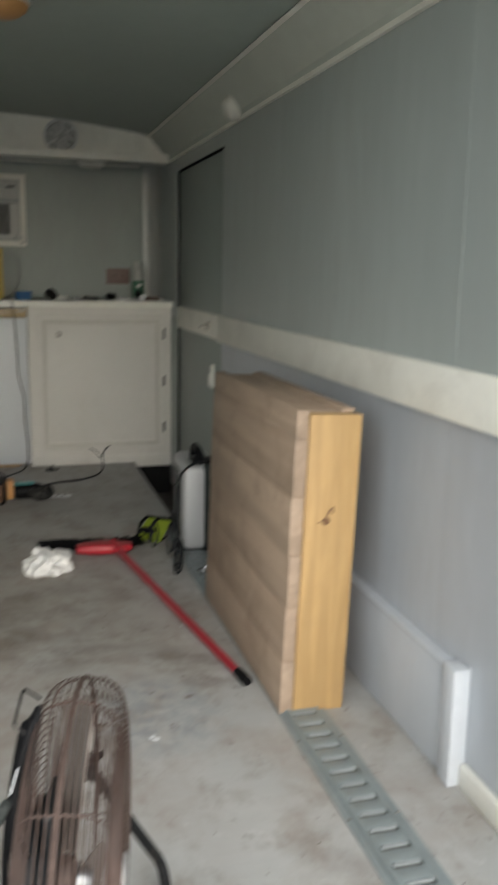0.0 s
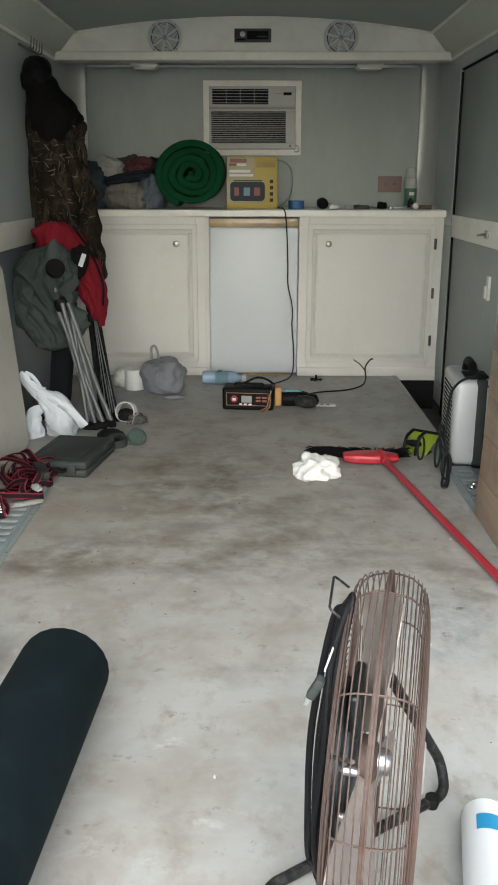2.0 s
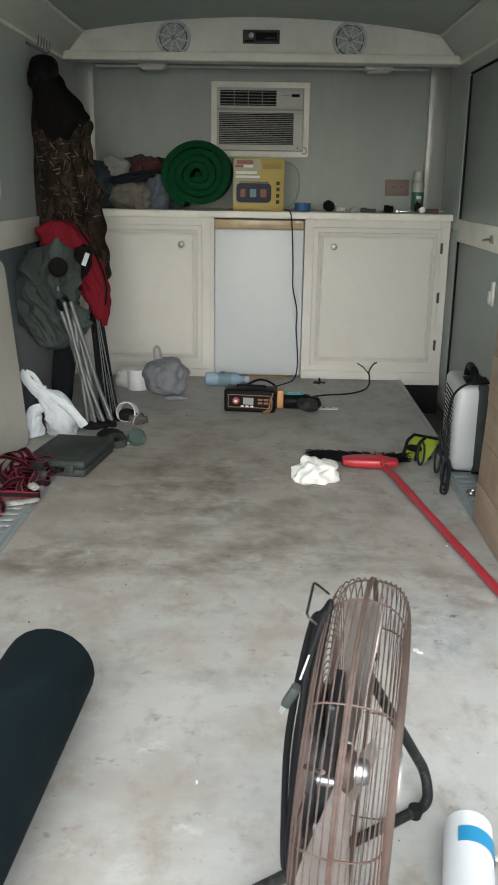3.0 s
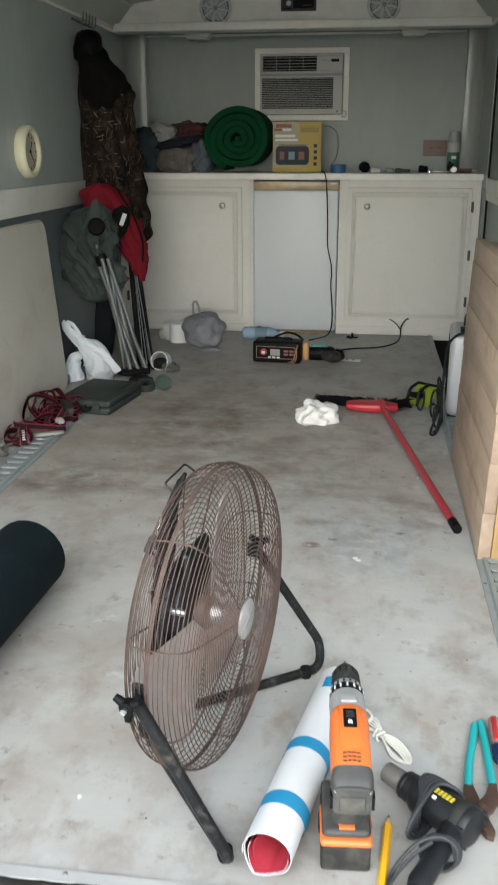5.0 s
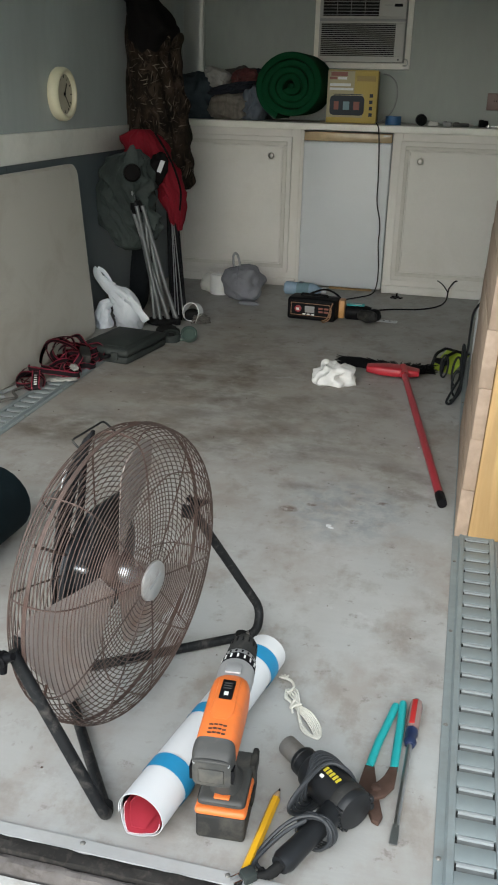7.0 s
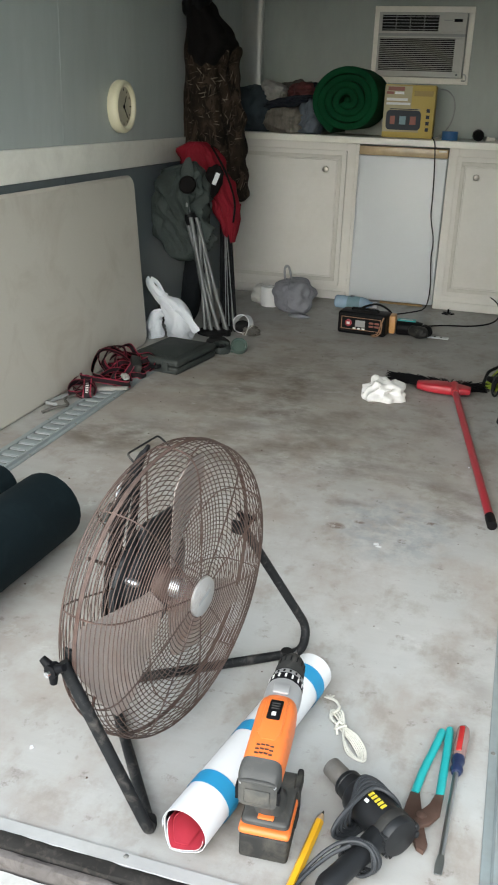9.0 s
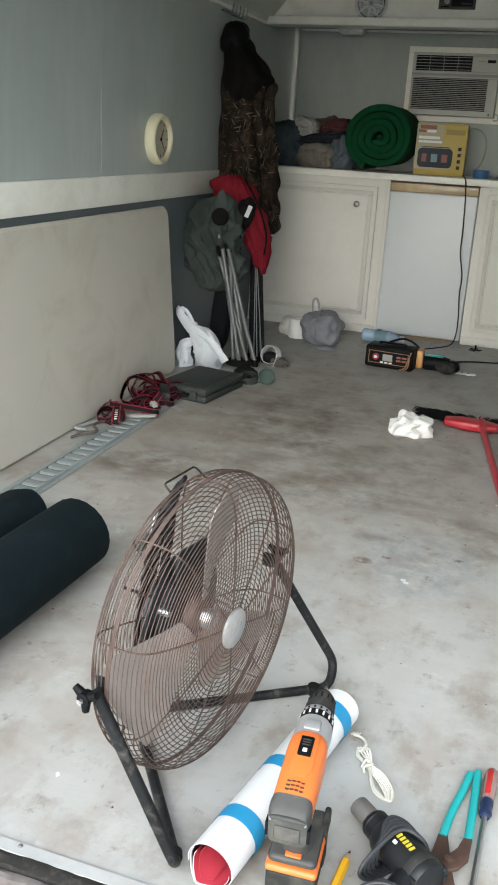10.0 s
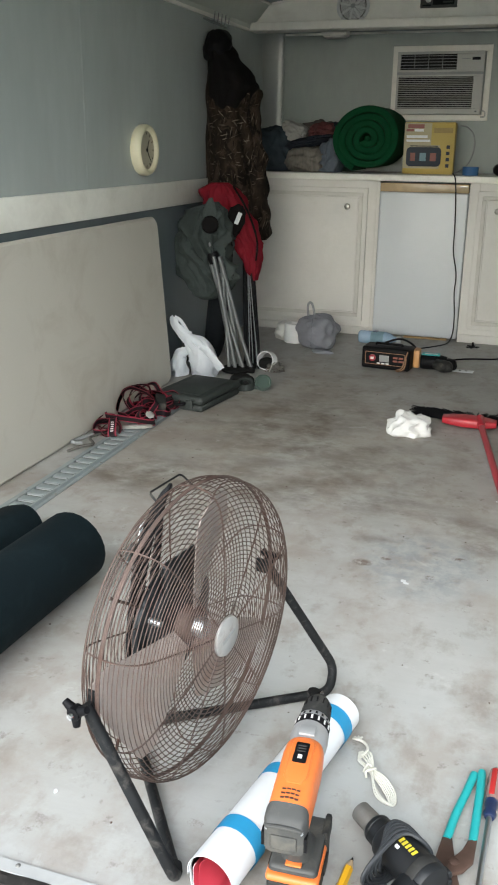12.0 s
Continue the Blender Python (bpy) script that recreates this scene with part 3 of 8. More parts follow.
def bars(parent, material, spots, thick, name="print_bar"):
    """Flat printed bars on a front that faces -y: x0, x1, z0, z1, y."""
    for x0, x1, z0, z1, y in spots:
        part(name, block(x0, x1, y - thick, y, z0, z1), material, parent, smooth=0)

# ---- the trailer's shell ----
HALF, REAR, FRONT = 1.01, -4.04, 0.43     # inside half width, rear edge of the floor, front wall
WELL = (0.79, -1.12, -0.005)              # step well by the side door: its inner edge, rear and front ends

ground_bm = bmesh.new()
bmesh.ops.create_grid(ground_bm, x_segments=1, y_segments=1, size=400)
solo("ground", shift(ground_bm, pose(0, 0, -0.56)), "ground", "grey gravel ground outside the open trailer", "ground", "structure", smooth=0)

floor_ob = thing("floor", "light grey painted plywood floor, worn and stained brown", "floor", kind="structure")
part("floor_sheet", block(-HALF, WELL[0], REAR, FRONT, -0.03, 0), "floor", floor_ob, smooth=0)
part("floor_sheet", block(WELL[0] + 0.002, HALF, REAR, WELL[1], -0.03, 0, 0.0008, 1), "floor", floor_ob, smooth=0)
part("step_well_bottom", block(WELL[0] - 0.01, 1.06, WELL[1] - 0.01, FRONT, -0.22, -0.19), "seal_grey", floor_ob, "dusty grey bottom of the step well", smooth=0)
part("step_well_side", block(WELL[0] - 0.012, WELL[0] - 0.001, WELL[1], FRONT, -0.2, -0.031), "seal_grey", floor_ob, smooth=0)
part("step_well_side", block(WELL[0], 1.06, WELL[1] + 0.001, WELL[1] + 0.012, -0.2, -0.031), "seal_grey", floor_ob, smooth=0)
part("toe_strip", block(WELL[0], HALF - 0.002, -0.004, 0.010, -0.024, 0.003), "cabinet", floor_ob, "off-white strip under the cabinet", smooth=0)
# Black sheet put in for the darkness under the cabinet.
part("well_shade_sheet", block(WELL[0], HALF - 0.002, 0.0105, 0.020, -0.189, -0.0245), "dark", floor_ob, smooth=0)
part("well_edging", block(WELL[0] - 0.018, WELL[0] + 0.004, WELL[1], -0.02, 0.0005, 0.006, 0.001, 1), "alu", floor_ob, "scuffed aluminium edging strip", smooth=0)


def wall_panels(side, name, seams, z_split, skip=None, low="wall"):
    """A side wall of sheets, with thin cover strips on the joints."""
    s = side
    wall = thing(name, "grey painted sheet wall, light and shade coloured in below the rail", "wall", kind="structure")
    x0, x1 = sorted((s * HALF, s * (HALF + 0.012)))
    edges = [REAR] + seams + [FRONT]
    for a, b in zip(edges, edges[1:]):
        for z0, z1 in ((-0.03, z_split), (z_split, 1.66)):
            if skip and a >= skip[0] - 0.01 and b <= skip[1] + 0.01:
                continue
            # Lower sheets hold light and shade in colour; beside the cabinet, door colour.
            part("wall_panel", block(x0, x1, a + 0.001, b - 0.001, z0 + 0.001, z1 - 0.001), ("door" if low == "lower_lit_paint" and a > -0.2 else low) if z0 < 0 else "wall", wall, smooth=0)
    for y in seams:
        if skip and skip[0] - 0.01 < y < skip[1] + 0.01:
            continue
        xa, xb = sorted((s * (HALF - 0.0012), s * HALF))
        part("joint_strip", block(xa, xb, y - 0.005, y + 0.005, 0.87, 1.62, 0.0005, 1), "wall", wall, smooth=0)
    return wall


wall_left = wall_panels(-1, "wall_left", [-3.05, -1.84], 0.81, low="slate")
wall_right = wall_panels(1, "wall_right", [-3.11, -1.91, -1.12, -0.15], 0.81, skip=(-1.12, -0.15), low="lower_lit_paint")
for s, name in ((-1, "wall_skin_left"), (1, "wall_skin_right")):
    xa, xb = sorted((s * 1.06, s * 1.085))
    solo(name, block(xa, xb, REAR - 0.05, FRONT + 0.1, -0.3, 1.95), "white_metal", "white outer skin of the trailer side", "wall", "structure", smooth=0)
# jambs of the side door
part("door_jamb", block(HALF + 0.0125, 1.059, -1.135, -1.122, -0.2, 1.62), "wall", wall_right, smooth=0)
# The front jamb is coloured black in place of the door gap's shadow.
part("door_jamb", block(HALF + 0.0125, 1.059, -0.148, -0.13, -0.2, 1.62), "dark", wall_right, smooth=0)
part("door_lintel", block(HALF, HALF + 0.012, -1.119, -0.151, 1.552, 1.66), "wall", wall_right, smooth=0)

# white rub rails along both walls
for s, y0, y1 in ((-1, REAR + 0.02, -0.045), (1, REAR + 0.02, -1.122)):
    xa, xb = sorted((s * (HALF - 0.0205), s * (HALF - 0.0005)))
    solo("trim", block(xa, xb, y0, y1, 0.757, 0.866, 0.004), "white", "white painted rub rail along the grey wall", "trim", "structure")

# side door
door = thing("door_1", "grey painted side door, closed, with black gasket", "door", kind="structure")
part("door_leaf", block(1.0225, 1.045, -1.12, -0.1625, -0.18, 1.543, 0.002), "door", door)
part("door_band", block(1.011, 1.0222, -1.115, -0.155, 0.757, 0.866, 0.003), "white", door, "white painted band")
part("gasket", block(1.013, 1.030, -1.119, -0.152, 1.545, 1.551, 0.002), "rubber", door, "black rubber gasket")
part("gasket", block(1.013, 1.0215, -0.161, -0.152, 0.868, 1.536, 0.002), "rubber", door, "black rubber gasket")
part("gasket", block(1.013, 1.0215, -0.161, -0.152, -0.18, 0.755, 0.002), "rubber", door, "black rubber gasket")
latch = part("latch", block(1.004, 1.0107, -0.90, -0.84, 0.792, 0.826, 0.003), "nickel", door, "dull metal latch")
part("latch_lever", tube(rounded([(1.004, -0.87, 0.809), (0.985, -0.87, 0.809), (0.985, -0.81, 0.802)], 0.01), 0.005), "nickel", latch)
box_sw = part("door_switch", block(1.008, 1.0222, -0.955, -0.92, 0.535, 0.640, 0.004), "plastic_white", door, "white plastic pull")
part("switch_rocker", block(0.997, 1.0077, -0.950, -0.925, 0.545, 0.600, 0.004), "plastic_white", box_sw)

# panel over the wheel arch, its end strip, and the skirting behind it
arch = thing("wheel_arch_panel", "low grey panel boxed over the wheel arch", "panel", kind="structure")
part("panel_face", block(0.981, HALF - 0.001, -3.210, -2.05, 0.001, 0.245, 0.003), "lower_lit_paint", arch)
part("panel_cap", block(0.976, HALF - 0.001, -3.210, -2.05, 0.2455, 0.256, 0.002), "lower_lit_paint", arch)
part("end_strip", block(0.970, HALF - 0.001, -3.260, -3.211, 0.001, 0.262, 0.003), "end_paint", arch, "pale grey end strip")
solo("baseboard", block(0.992, HALF - 0.001, REAR + 0.01, -3.263, 0.001, 0.055, 0.004), "white", "white painted skirting board", "trim", "structure")

# ceiling: a shallow arch between two sloping coves
CH, CZ, CM = 0.90, 1.752, 1.823


def arch_z(x):
    return CM - (CM - CZ) * (x / CH) ** 2


xs = [-CH - 0.1 + k * (2 * CH + 0.2) / 28 for k in range(29)]
prof = [(x, arch_z(x)) for x in xs] + [(x, arch_z(x) + 0.03) for x in reversed(xs)]
solo("ceiling", extrude_profile(prof, "Y", REAR - 0.05, FRONT + 0.1), "ceiling", "shallow arched grey painted ceiling", "ceiling", "structure", smooth=30)
for s in (-1, 1):
    p = [(s * (HALF - 0.001), 1.622), (s * (HALF - 0.014), 1.622), (s * (HALF - 0.016), 1.640), (s * (CH + 0.006), 1.7405), (s * CH, 1.7475), (s * CH, 1.775), (s * (HALF - 0.001), 1.775)]
    solo("trim", extrude_profile(p, "Y", REAR - 0.03, 0.085), "cove", "sloping pale grey cove panel between wall and ceiling", "cove", "structure", smooth=20)
    q = [(s * (HALF - 0.0145), 1.608), (s * (HALF - 0.001), 1.608), (s * (HALF - 0.001), 1.6215), (s * (HALF - 0.0145), 1.6215)]
    solo("trim", extrude_profile(q, "Y", REAR - 0.03, 0.02), "white", "thin white bead under the cove", "trim", "structure", smooth=0)
    q = [(s * (CH - 0.012), 1.7425), (s * (CH + 0.004), 1.7385), (s * (CH + 0.012), 1.7460), (s * (CH - 0.004), 1.7515)]
    solo("trim", extrude_profile(q, "Y", REAR - 0.03, 0.080), "white", "thin white bead at the top of the cove", "trim", "structure", smooth=0)
solo("roof", block(-1.1, 1.1, REAR - 0.06, FRONT + 0.12, 1.96, 1.99), "white_metal", "white metal roof of the trailer", "roof", "structure", smooth=0)

# front wall with rounded corners
front = thing("wall_front", "grey painted front wall above the counter", "wall", kind="structure")
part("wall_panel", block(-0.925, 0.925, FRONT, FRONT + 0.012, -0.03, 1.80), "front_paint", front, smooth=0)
part("wall_skin", block(-1.085, 1.085, FRONT + 0.1, FRONT + 0.12, -0.3, 1.95), "white_metal", front, smooth=0)
for s in (-1, 1):
    arc, back = [], []
    for k in range(9):
        a = radians(90 * k / 8)
        arc.append((s * (0.926 + 0.083 * math.sin(a)), FRONT - 0.004 - 0.12 * (1 - math.cos(a))))
        back.append((s * (0.926 + 0.087 * math.sin(a)), FRONT - 0.0 - 0.12 * (1 - math.cos(a))))
    part("rounded_corner", extrude_profile(arc + back[::-1], "Z", 0.886, 1.80), "corner_sheet", front, "glossy rounded corner sheet", smooth=35)
    part("corner_bead", block(s * 0.918 - 0.006, s * 0.918 + 0.006, FRONT - 0.006, FRONT - 0.0005, 0.887, 1.62, 0.002), "front_paint", front)
part("wall_bead", block(-0.91, 0.91, FRONT - 0.008, FRONT - 0.0005, 1.622, 1.634, 0.002), "white", front, "thin white bead")

# arched valance over the counter, with its ledge
val = thing("valance", "white painted arched valance board with a ledge", "valance", kind="structure")
xs = [-CH + k * 2 * CH / 28 for k in range(29)]
prof = [(-HALF + 0.002, 1.755)] + [(x, arch_z(x) - 0.001) for x in xs] + [(HALF - 0.002, 1.755), (HALF - 0.002, 1.652), (-HALF + 0.002, 1.652)]
part("valance_board", extrude_profile(prof, "Y", 0.09, 0.108), "white", val, smooth=0)
top = [(x, arch_z(x) - 0.0015) for x in xs]
part("valance_bead", extrude_profile(top + [(x, z - 0.011) for x, z in reversed(top)], "Y", 0.081, 0.0895), "white", val, smooth=30)
part("ledge", block(-HALF + 0.001, HALF - 0.001, 0.03, 0.16, 1.610, 1.6515, 0.005), "white", val)

# rear threshold
def rough_strip(profile, a, b, n, amp):
    """A profile drawn along x whose surface is uneven from wear."""
    secs = []
    for i in range(n + 1):
        x = a + (b - a) * i / n
        secs.append([(x, y + amp * noise.noise((x * 40, k * 3.1, 0.5)), z + amp * (noise.noise((x * 45, k * 2.3, 7.5)) + 0.7 * noise.noise((x * 12, k * 1.3, 3.5)))) for k, (y, z) in enumerate(profile)])
    return loft(secs)


sill = thing("rear_threshold", "scuffed aluminium threshold with a worn black rubber seal", "threshold", kind="structure")
part("sill_strip", block(-HALF, HALF, REAR + 0.0025, REAR + 0.0255, 0.0008, 0.0035, 0.001, 1), "alu", sill, "scuffed aluminium strip", smooth=0)
screw_me = finish("screw", lathe([(0.0, 0.0022), (0.0022, 0.0022), (0.0040, 0.0008), (0.0042, 0)], 10), "screw_head")
for k in range(9):
    shared("screw", screw_me, sill, pose(-0.88 + 0.22 * k, REAR + 0.018, 0.0035))
seal_prof = [(REAR + 0.0020, 0.0010), (REAR + 0.0020, 0.0034), (REAR - 0.006, 0.0045), (REAR - 0.013, 0.0036), (REAR - 0.019, 0.0020), (REAR - 0.0208, -0.004), (REAR - 0.0212, -0.05), (REAR - 0.0012, -0.05), (REAR - 0.0012, 0.0006)]
part("rubber_seal", rough_strip(seal_prof, -HALF, HALF, 300, 0.0018), "seal", sill, "black rubber seal, cracked and dusty", smooth=30)
ledge_prof = [(REAR - 0.0220, -0.012), (REAR - 0.0235, -0.0035), (REAR - 0.029, -0.0022), (REAR - 0.035, -0.0045), (REAR - 0.0375, -0.012), (REAR - 0.0380, -0.05), (REAR - 0.0220, -0.05)]
part("seal_ledge", rough_strip(ledge_prof, -HALF, HALF, 220, 0.0012), "seal_grey", sill, "grey worn ledge of the seal", smooth=40)
lip_prof = [(REAR - 0.0390, -0.030), (REAR - 0.043, -0.0235), (REAR - 0.060, -0.0230), (REAR - 0.084, -0.025), (REAR - 0.092, -0.032), (REAR - 0.093, -0.06), (REAR - 0.0390, -0.06)]
part("lower_lip", rough_strip(lip_prof, -HALF - 0.03, HALF + 0.03, 220, 0.0012), "dirty_alu", sill, "dirty pale metal lip", smooth=40)
bump_prof = [(REAR - 0.094, -0.034), (REAR - 0.100, -0.032), (REAR - 0.25, -0.040), (REAR - 0.265, -0.053), (REAR - 0.265, -0.18), (REAR - 0.094, -0.18)]
part("rear_beam", extrude_profile(bump_prof, "X", -1.08, 1.08), "white_metal", sill, "white enamelled rear beam", smooth=30)
plate = part("latch_plate", block(0.085, 0.215, REAR - 0.185, REAR - 0.105, -0.0375, -0.0295, 0.002), "alu", sill, "worn steel latch plate")
part("plate_gap", block(0.133, 0.165, REAR - 0.186, REAR - 0.118, -0.0305, -0.0275), "dirty_alu", plate)
for x in (0.101, 0.123, 0.177, 0.201):
    shared("screw", screw_me, plate, pose(x, REAR - 0.122, -0.0295))
for s in (-1, 1):
    xa, xb = sorted((s * HALF, s * 1.0845))
    part("rear_post", block(xa, xb, REAR - 0.045, REAR - 0.008, -0.05, 1.955), "white_metal", sill, smooth=0)
part("rear_header", block(-HALF + 0.001, HALF - 0.001, REAR - 0.045, REAR - 0.008, 1.80, 1.955), "white_metal", sill, smooth=0)


# slotted tie-down tracks let into the floor
PITCH = 0.0510


def slot_outline(x0, x1, y0, y1, r, n=4):
    pts = []
    for cx, cy, a0 in ((x1 - r, y1 - r, 0), (x0 + r, y1 - r, 90), (x0 + r, y0 + r, 180), (x1 - r, y0 + r, 270)):
        for k in range(n + 1):
            a = radians(a0 + 90 * k / n)
            pts.append((cx + r * math.cos(a), cy + r * math.sin(a)))
    return pts


def tie_down_track(x0, y0, y1):
    """Flanges, raised middle with slots, and the turned-down lip at the far side of each slot."""
    w, s0, s1 = 0.118, 0.0300, 0.0885
    tr = thing("tie_down_track", "galvanised slotted tie-down track screwed to the floor", "track", pose(x0, 0, 0), "tie-down tracks", "structure")
    for a, b in ((0, 0.015), (0.1035, w)):
        part("flange", block(a, b, y0, y1, 0.0008, 0.0030, 0.0008, 1), "zinc", tr, smooth=0)
    part("rib", extrude_profile([(0.0145, 0.0031), (0.0185, 0.0100), (s0 - 0.0045, 0.0100), (s0 - 0.001, 0.0088), (s0 - 0.001, 0.0012), (0.0145, 0.0012)], "Y", y0, y1), "zinc", tr, smooth=0)
    part("rib", extrude_profile([(s1 + 0.001, 0.0012), (s1 + 0.001, 0.0088), (s1 + 0.0045, 0.0100), (0.0995, 0.0100), (0.1040, 0.0031), (0.1040, 0.0012)], "Y", y0, y1), "zinc", tr, smooth=0)
    # Bed, slot edges and ramps are coloured darker for the shade inside the slots.
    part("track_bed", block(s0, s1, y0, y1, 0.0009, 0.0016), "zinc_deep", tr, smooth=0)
    rung = finish("rung", block(s0 - 0.0008, s1 + 0.0008, -0.0085, 0.0240, 0.0020, 0.0088, 0.0012, 2), "zinc", 30)
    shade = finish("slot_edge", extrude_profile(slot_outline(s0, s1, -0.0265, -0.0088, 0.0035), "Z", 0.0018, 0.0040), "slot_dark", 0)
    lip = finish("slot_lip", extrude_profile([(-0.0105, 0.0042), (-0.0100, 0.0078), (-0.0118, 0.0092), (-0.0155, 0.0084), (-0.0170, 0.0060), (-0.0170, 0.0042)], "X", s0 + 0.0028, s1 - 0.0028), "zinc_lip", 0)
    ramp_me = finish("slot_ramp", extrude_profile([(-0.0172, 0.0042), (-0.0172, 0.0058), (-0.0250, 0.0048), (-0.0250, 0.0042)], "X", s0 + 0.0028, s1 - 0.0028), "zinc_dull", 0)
    k = math.ceil((y0 + 0.03 + 3.907) / PITCH)
    while -3.907 + PITCH * k < y1 - 0.03:
        m = pose(0, -3.907 + PITCH * k, 0)
        for nm, me in (("rung", rung), ("slot_edge", shade), ("slot_lip", lip), ("slot_ramp", ramp_me)):
            shared(nm, me, tr, m)
        k += 1
    for k in range(int((y1 - y0) / 0.3)):
        for x in (0.0075, 0.111):
            shared("screw", screw_me, tr, pose(x, y0 + 0.1 + 0.3 * k, 0.003))
    return tr


tie_down_track(0.721, REAR + 0.027, WELL[1] - 0.02)
tie_down_track(-0.811, REAR + 0.027, -1.30)

# ---- counter, cabinets and refrigerator ----
counter = thing("countertop", "off-white painted counter across the trailer's front", "countertop")
part("top_board", block(-HALF + 0.002, HALF - 0.002, -0.03, FRONT - 0.002, 0.855, 0.885, 0.004), "cabinet", counter)
part("front_edge", block(-HALF + 0.002, HALF - 0.002, -0.036, -0.0305, 0.851, 0.884, 0.002), "white", counter)


def cabinet(x0, x1, hinge_right):
    cab = thing("base_cabinet", "off-white painted base cabinet with one panelled door", "cabinet", group="base cabinets")
    part("carcass", block(x0, x1, 0.019, FRONT - 0.004, 0.002, 0.853), "cabinet", cab, smooth=0)
    outer = (x0, x0 + 0.052, x1 - 0.052, x1)
    part("stile", block(outer[0], outer[1], 0.0, 0.0185, 0.002, 0.853, 0.0006, 1), "cabinet", cab, smooth=0)
    part("stile", block(outer[2], outer[3], 0.0, 0.0185, 0.002, 0.853, 0.0006, 1), "cabinet", cab, smooth=0)
    part("top_rail", block(outer[1] + 0.0005, outer[2] - 0.0005, 0.0005, 0.0185, 0.805, 0.853, 0.0006, 1), "cabinet", cab, smooth=0)
    part("bottom_rail", block(outer[1] + 0.0005, outer[2] - 0.0005, 0.0005, 0.0185, 0.002, 0.085, 0.0006, 1), "cabinet", cab, smooth=0)
    part("kick_board", block(x0 + 0.001, x1 - 0.001, -0.012, -0.0005, 0.0015, 0.046, 0.003), "cabinet", cab)
    a, b, z0, z1 = x0 + 0.046, x1 - 0.046, 0.080, 0.810
    d = part("door", block(a, b, -0.020, -0.0015, z0, z1, 0.003), "cabinet", cab)
    # moulding: a raised, slightly darker quirk and a bead round the flat field
    for nm, inset, wid, y0, y1, mt in (("moulding", 0.024, 0.020, -0.026, -0.0202, "groove"), ("bead", 0.046, 0.007, -0.0235, -0.0202, "cabinet")):
        aa, bb, cc, dd = a + inset, b - inset, z0 + inset, z1 - inset
        for bx in ((aa, bb, cc, cc + wid), (aa, bb, dd - wid, dd), (aa, aa + wid, cc + wid + 0.0003, dd - wid - 0.0003), (bb - wid, bb, cc + wid + 0.0003, dd - wid - 0.0003)):
            part(nm, block(bx[0], bx[1], y0, y1, bx[2], bx[3], 0.002, 1), mt, d, smooth=0)
    kx = 0.40 if hinge_right else -0.40
    knob = lathe([(0.006, 0), (0.006, -0.012), (0.013, -0.016), (0.0165, -0.022), (0.0145, -0.029), (0.006, -0.032)], 20, "Y")
    part("knob", shift(knob, pose(kx, -0.020, 0.712)), "nickel", d, "dull nickel knob")
    hx = b + 0.004 if hinge_right else a - 0.004
    for z in (0.20, 0.455, 0.712):
        h = tube([(hx, -0.024, z - 0.028), (hx, -0.024, z + 0.028)], 0.0048, 10)
        part("hinge", block(hx - 0.008, hx + 0.006, -0.0235, -0.0203, z - 0.026, z + 0.026, 0.001, 1, h), "hinge", d, "dark worn steel hinge")
    return cab


cabinet_left = cabinet(-1.006, -0.247, False)
part("filler_strip", block(-0.2465, -0.2300, 0.001, 0.0185, 0.002, 0.853, 0.0006, 1), "cabinet", cabinet_left, smooth=0)
tagged(cabinet_left, "off-white painted base cabinet partly behind folded camp chairs")
tagged(cabinet(0.247, 1.006, True), "off-white painted base cabinet beside the step well")

fridge = thing("mini_fridge", "white undercounter refrigerator with a strip of brown tape", "refrigerator")
part("fridge_body", block(-0.229, 0.243, 0.045, FRONT - 0.01, 0.012, 0.838, 0.006), "fridge", fridge)
f_door = part("fridge_door", block(-0.228, 0.243, -0.012, 0.044, 0.016, 0.795, 0.008, 3), "fridge", fridge)
part("tape_band", block(-0.227, 0.242, -0.0135, 0.044, 0.796, 0.842, 0.004), "tan_tape", fridge, "glossy brown tape")
part("top_hinge", block(0.195, 0.235, -0.016, -0.0105, 0.826, 0.836, 0.002), "nickel", fridge)
for x in (-0.2, 0.2):
    part("foot", shift(lathe([(0.012, 0.0), (0.014, 0.004), (0.009, 0.012)], 12), pose(x, 0.07, 0)), "black", fridge)
solo("wood_batten", block(-0.05, 0.19, 0.004, 0.04, 0.0008, 0.010, 0.002), "pine", "thin bare wood batten under the refrigerator door", "batten")

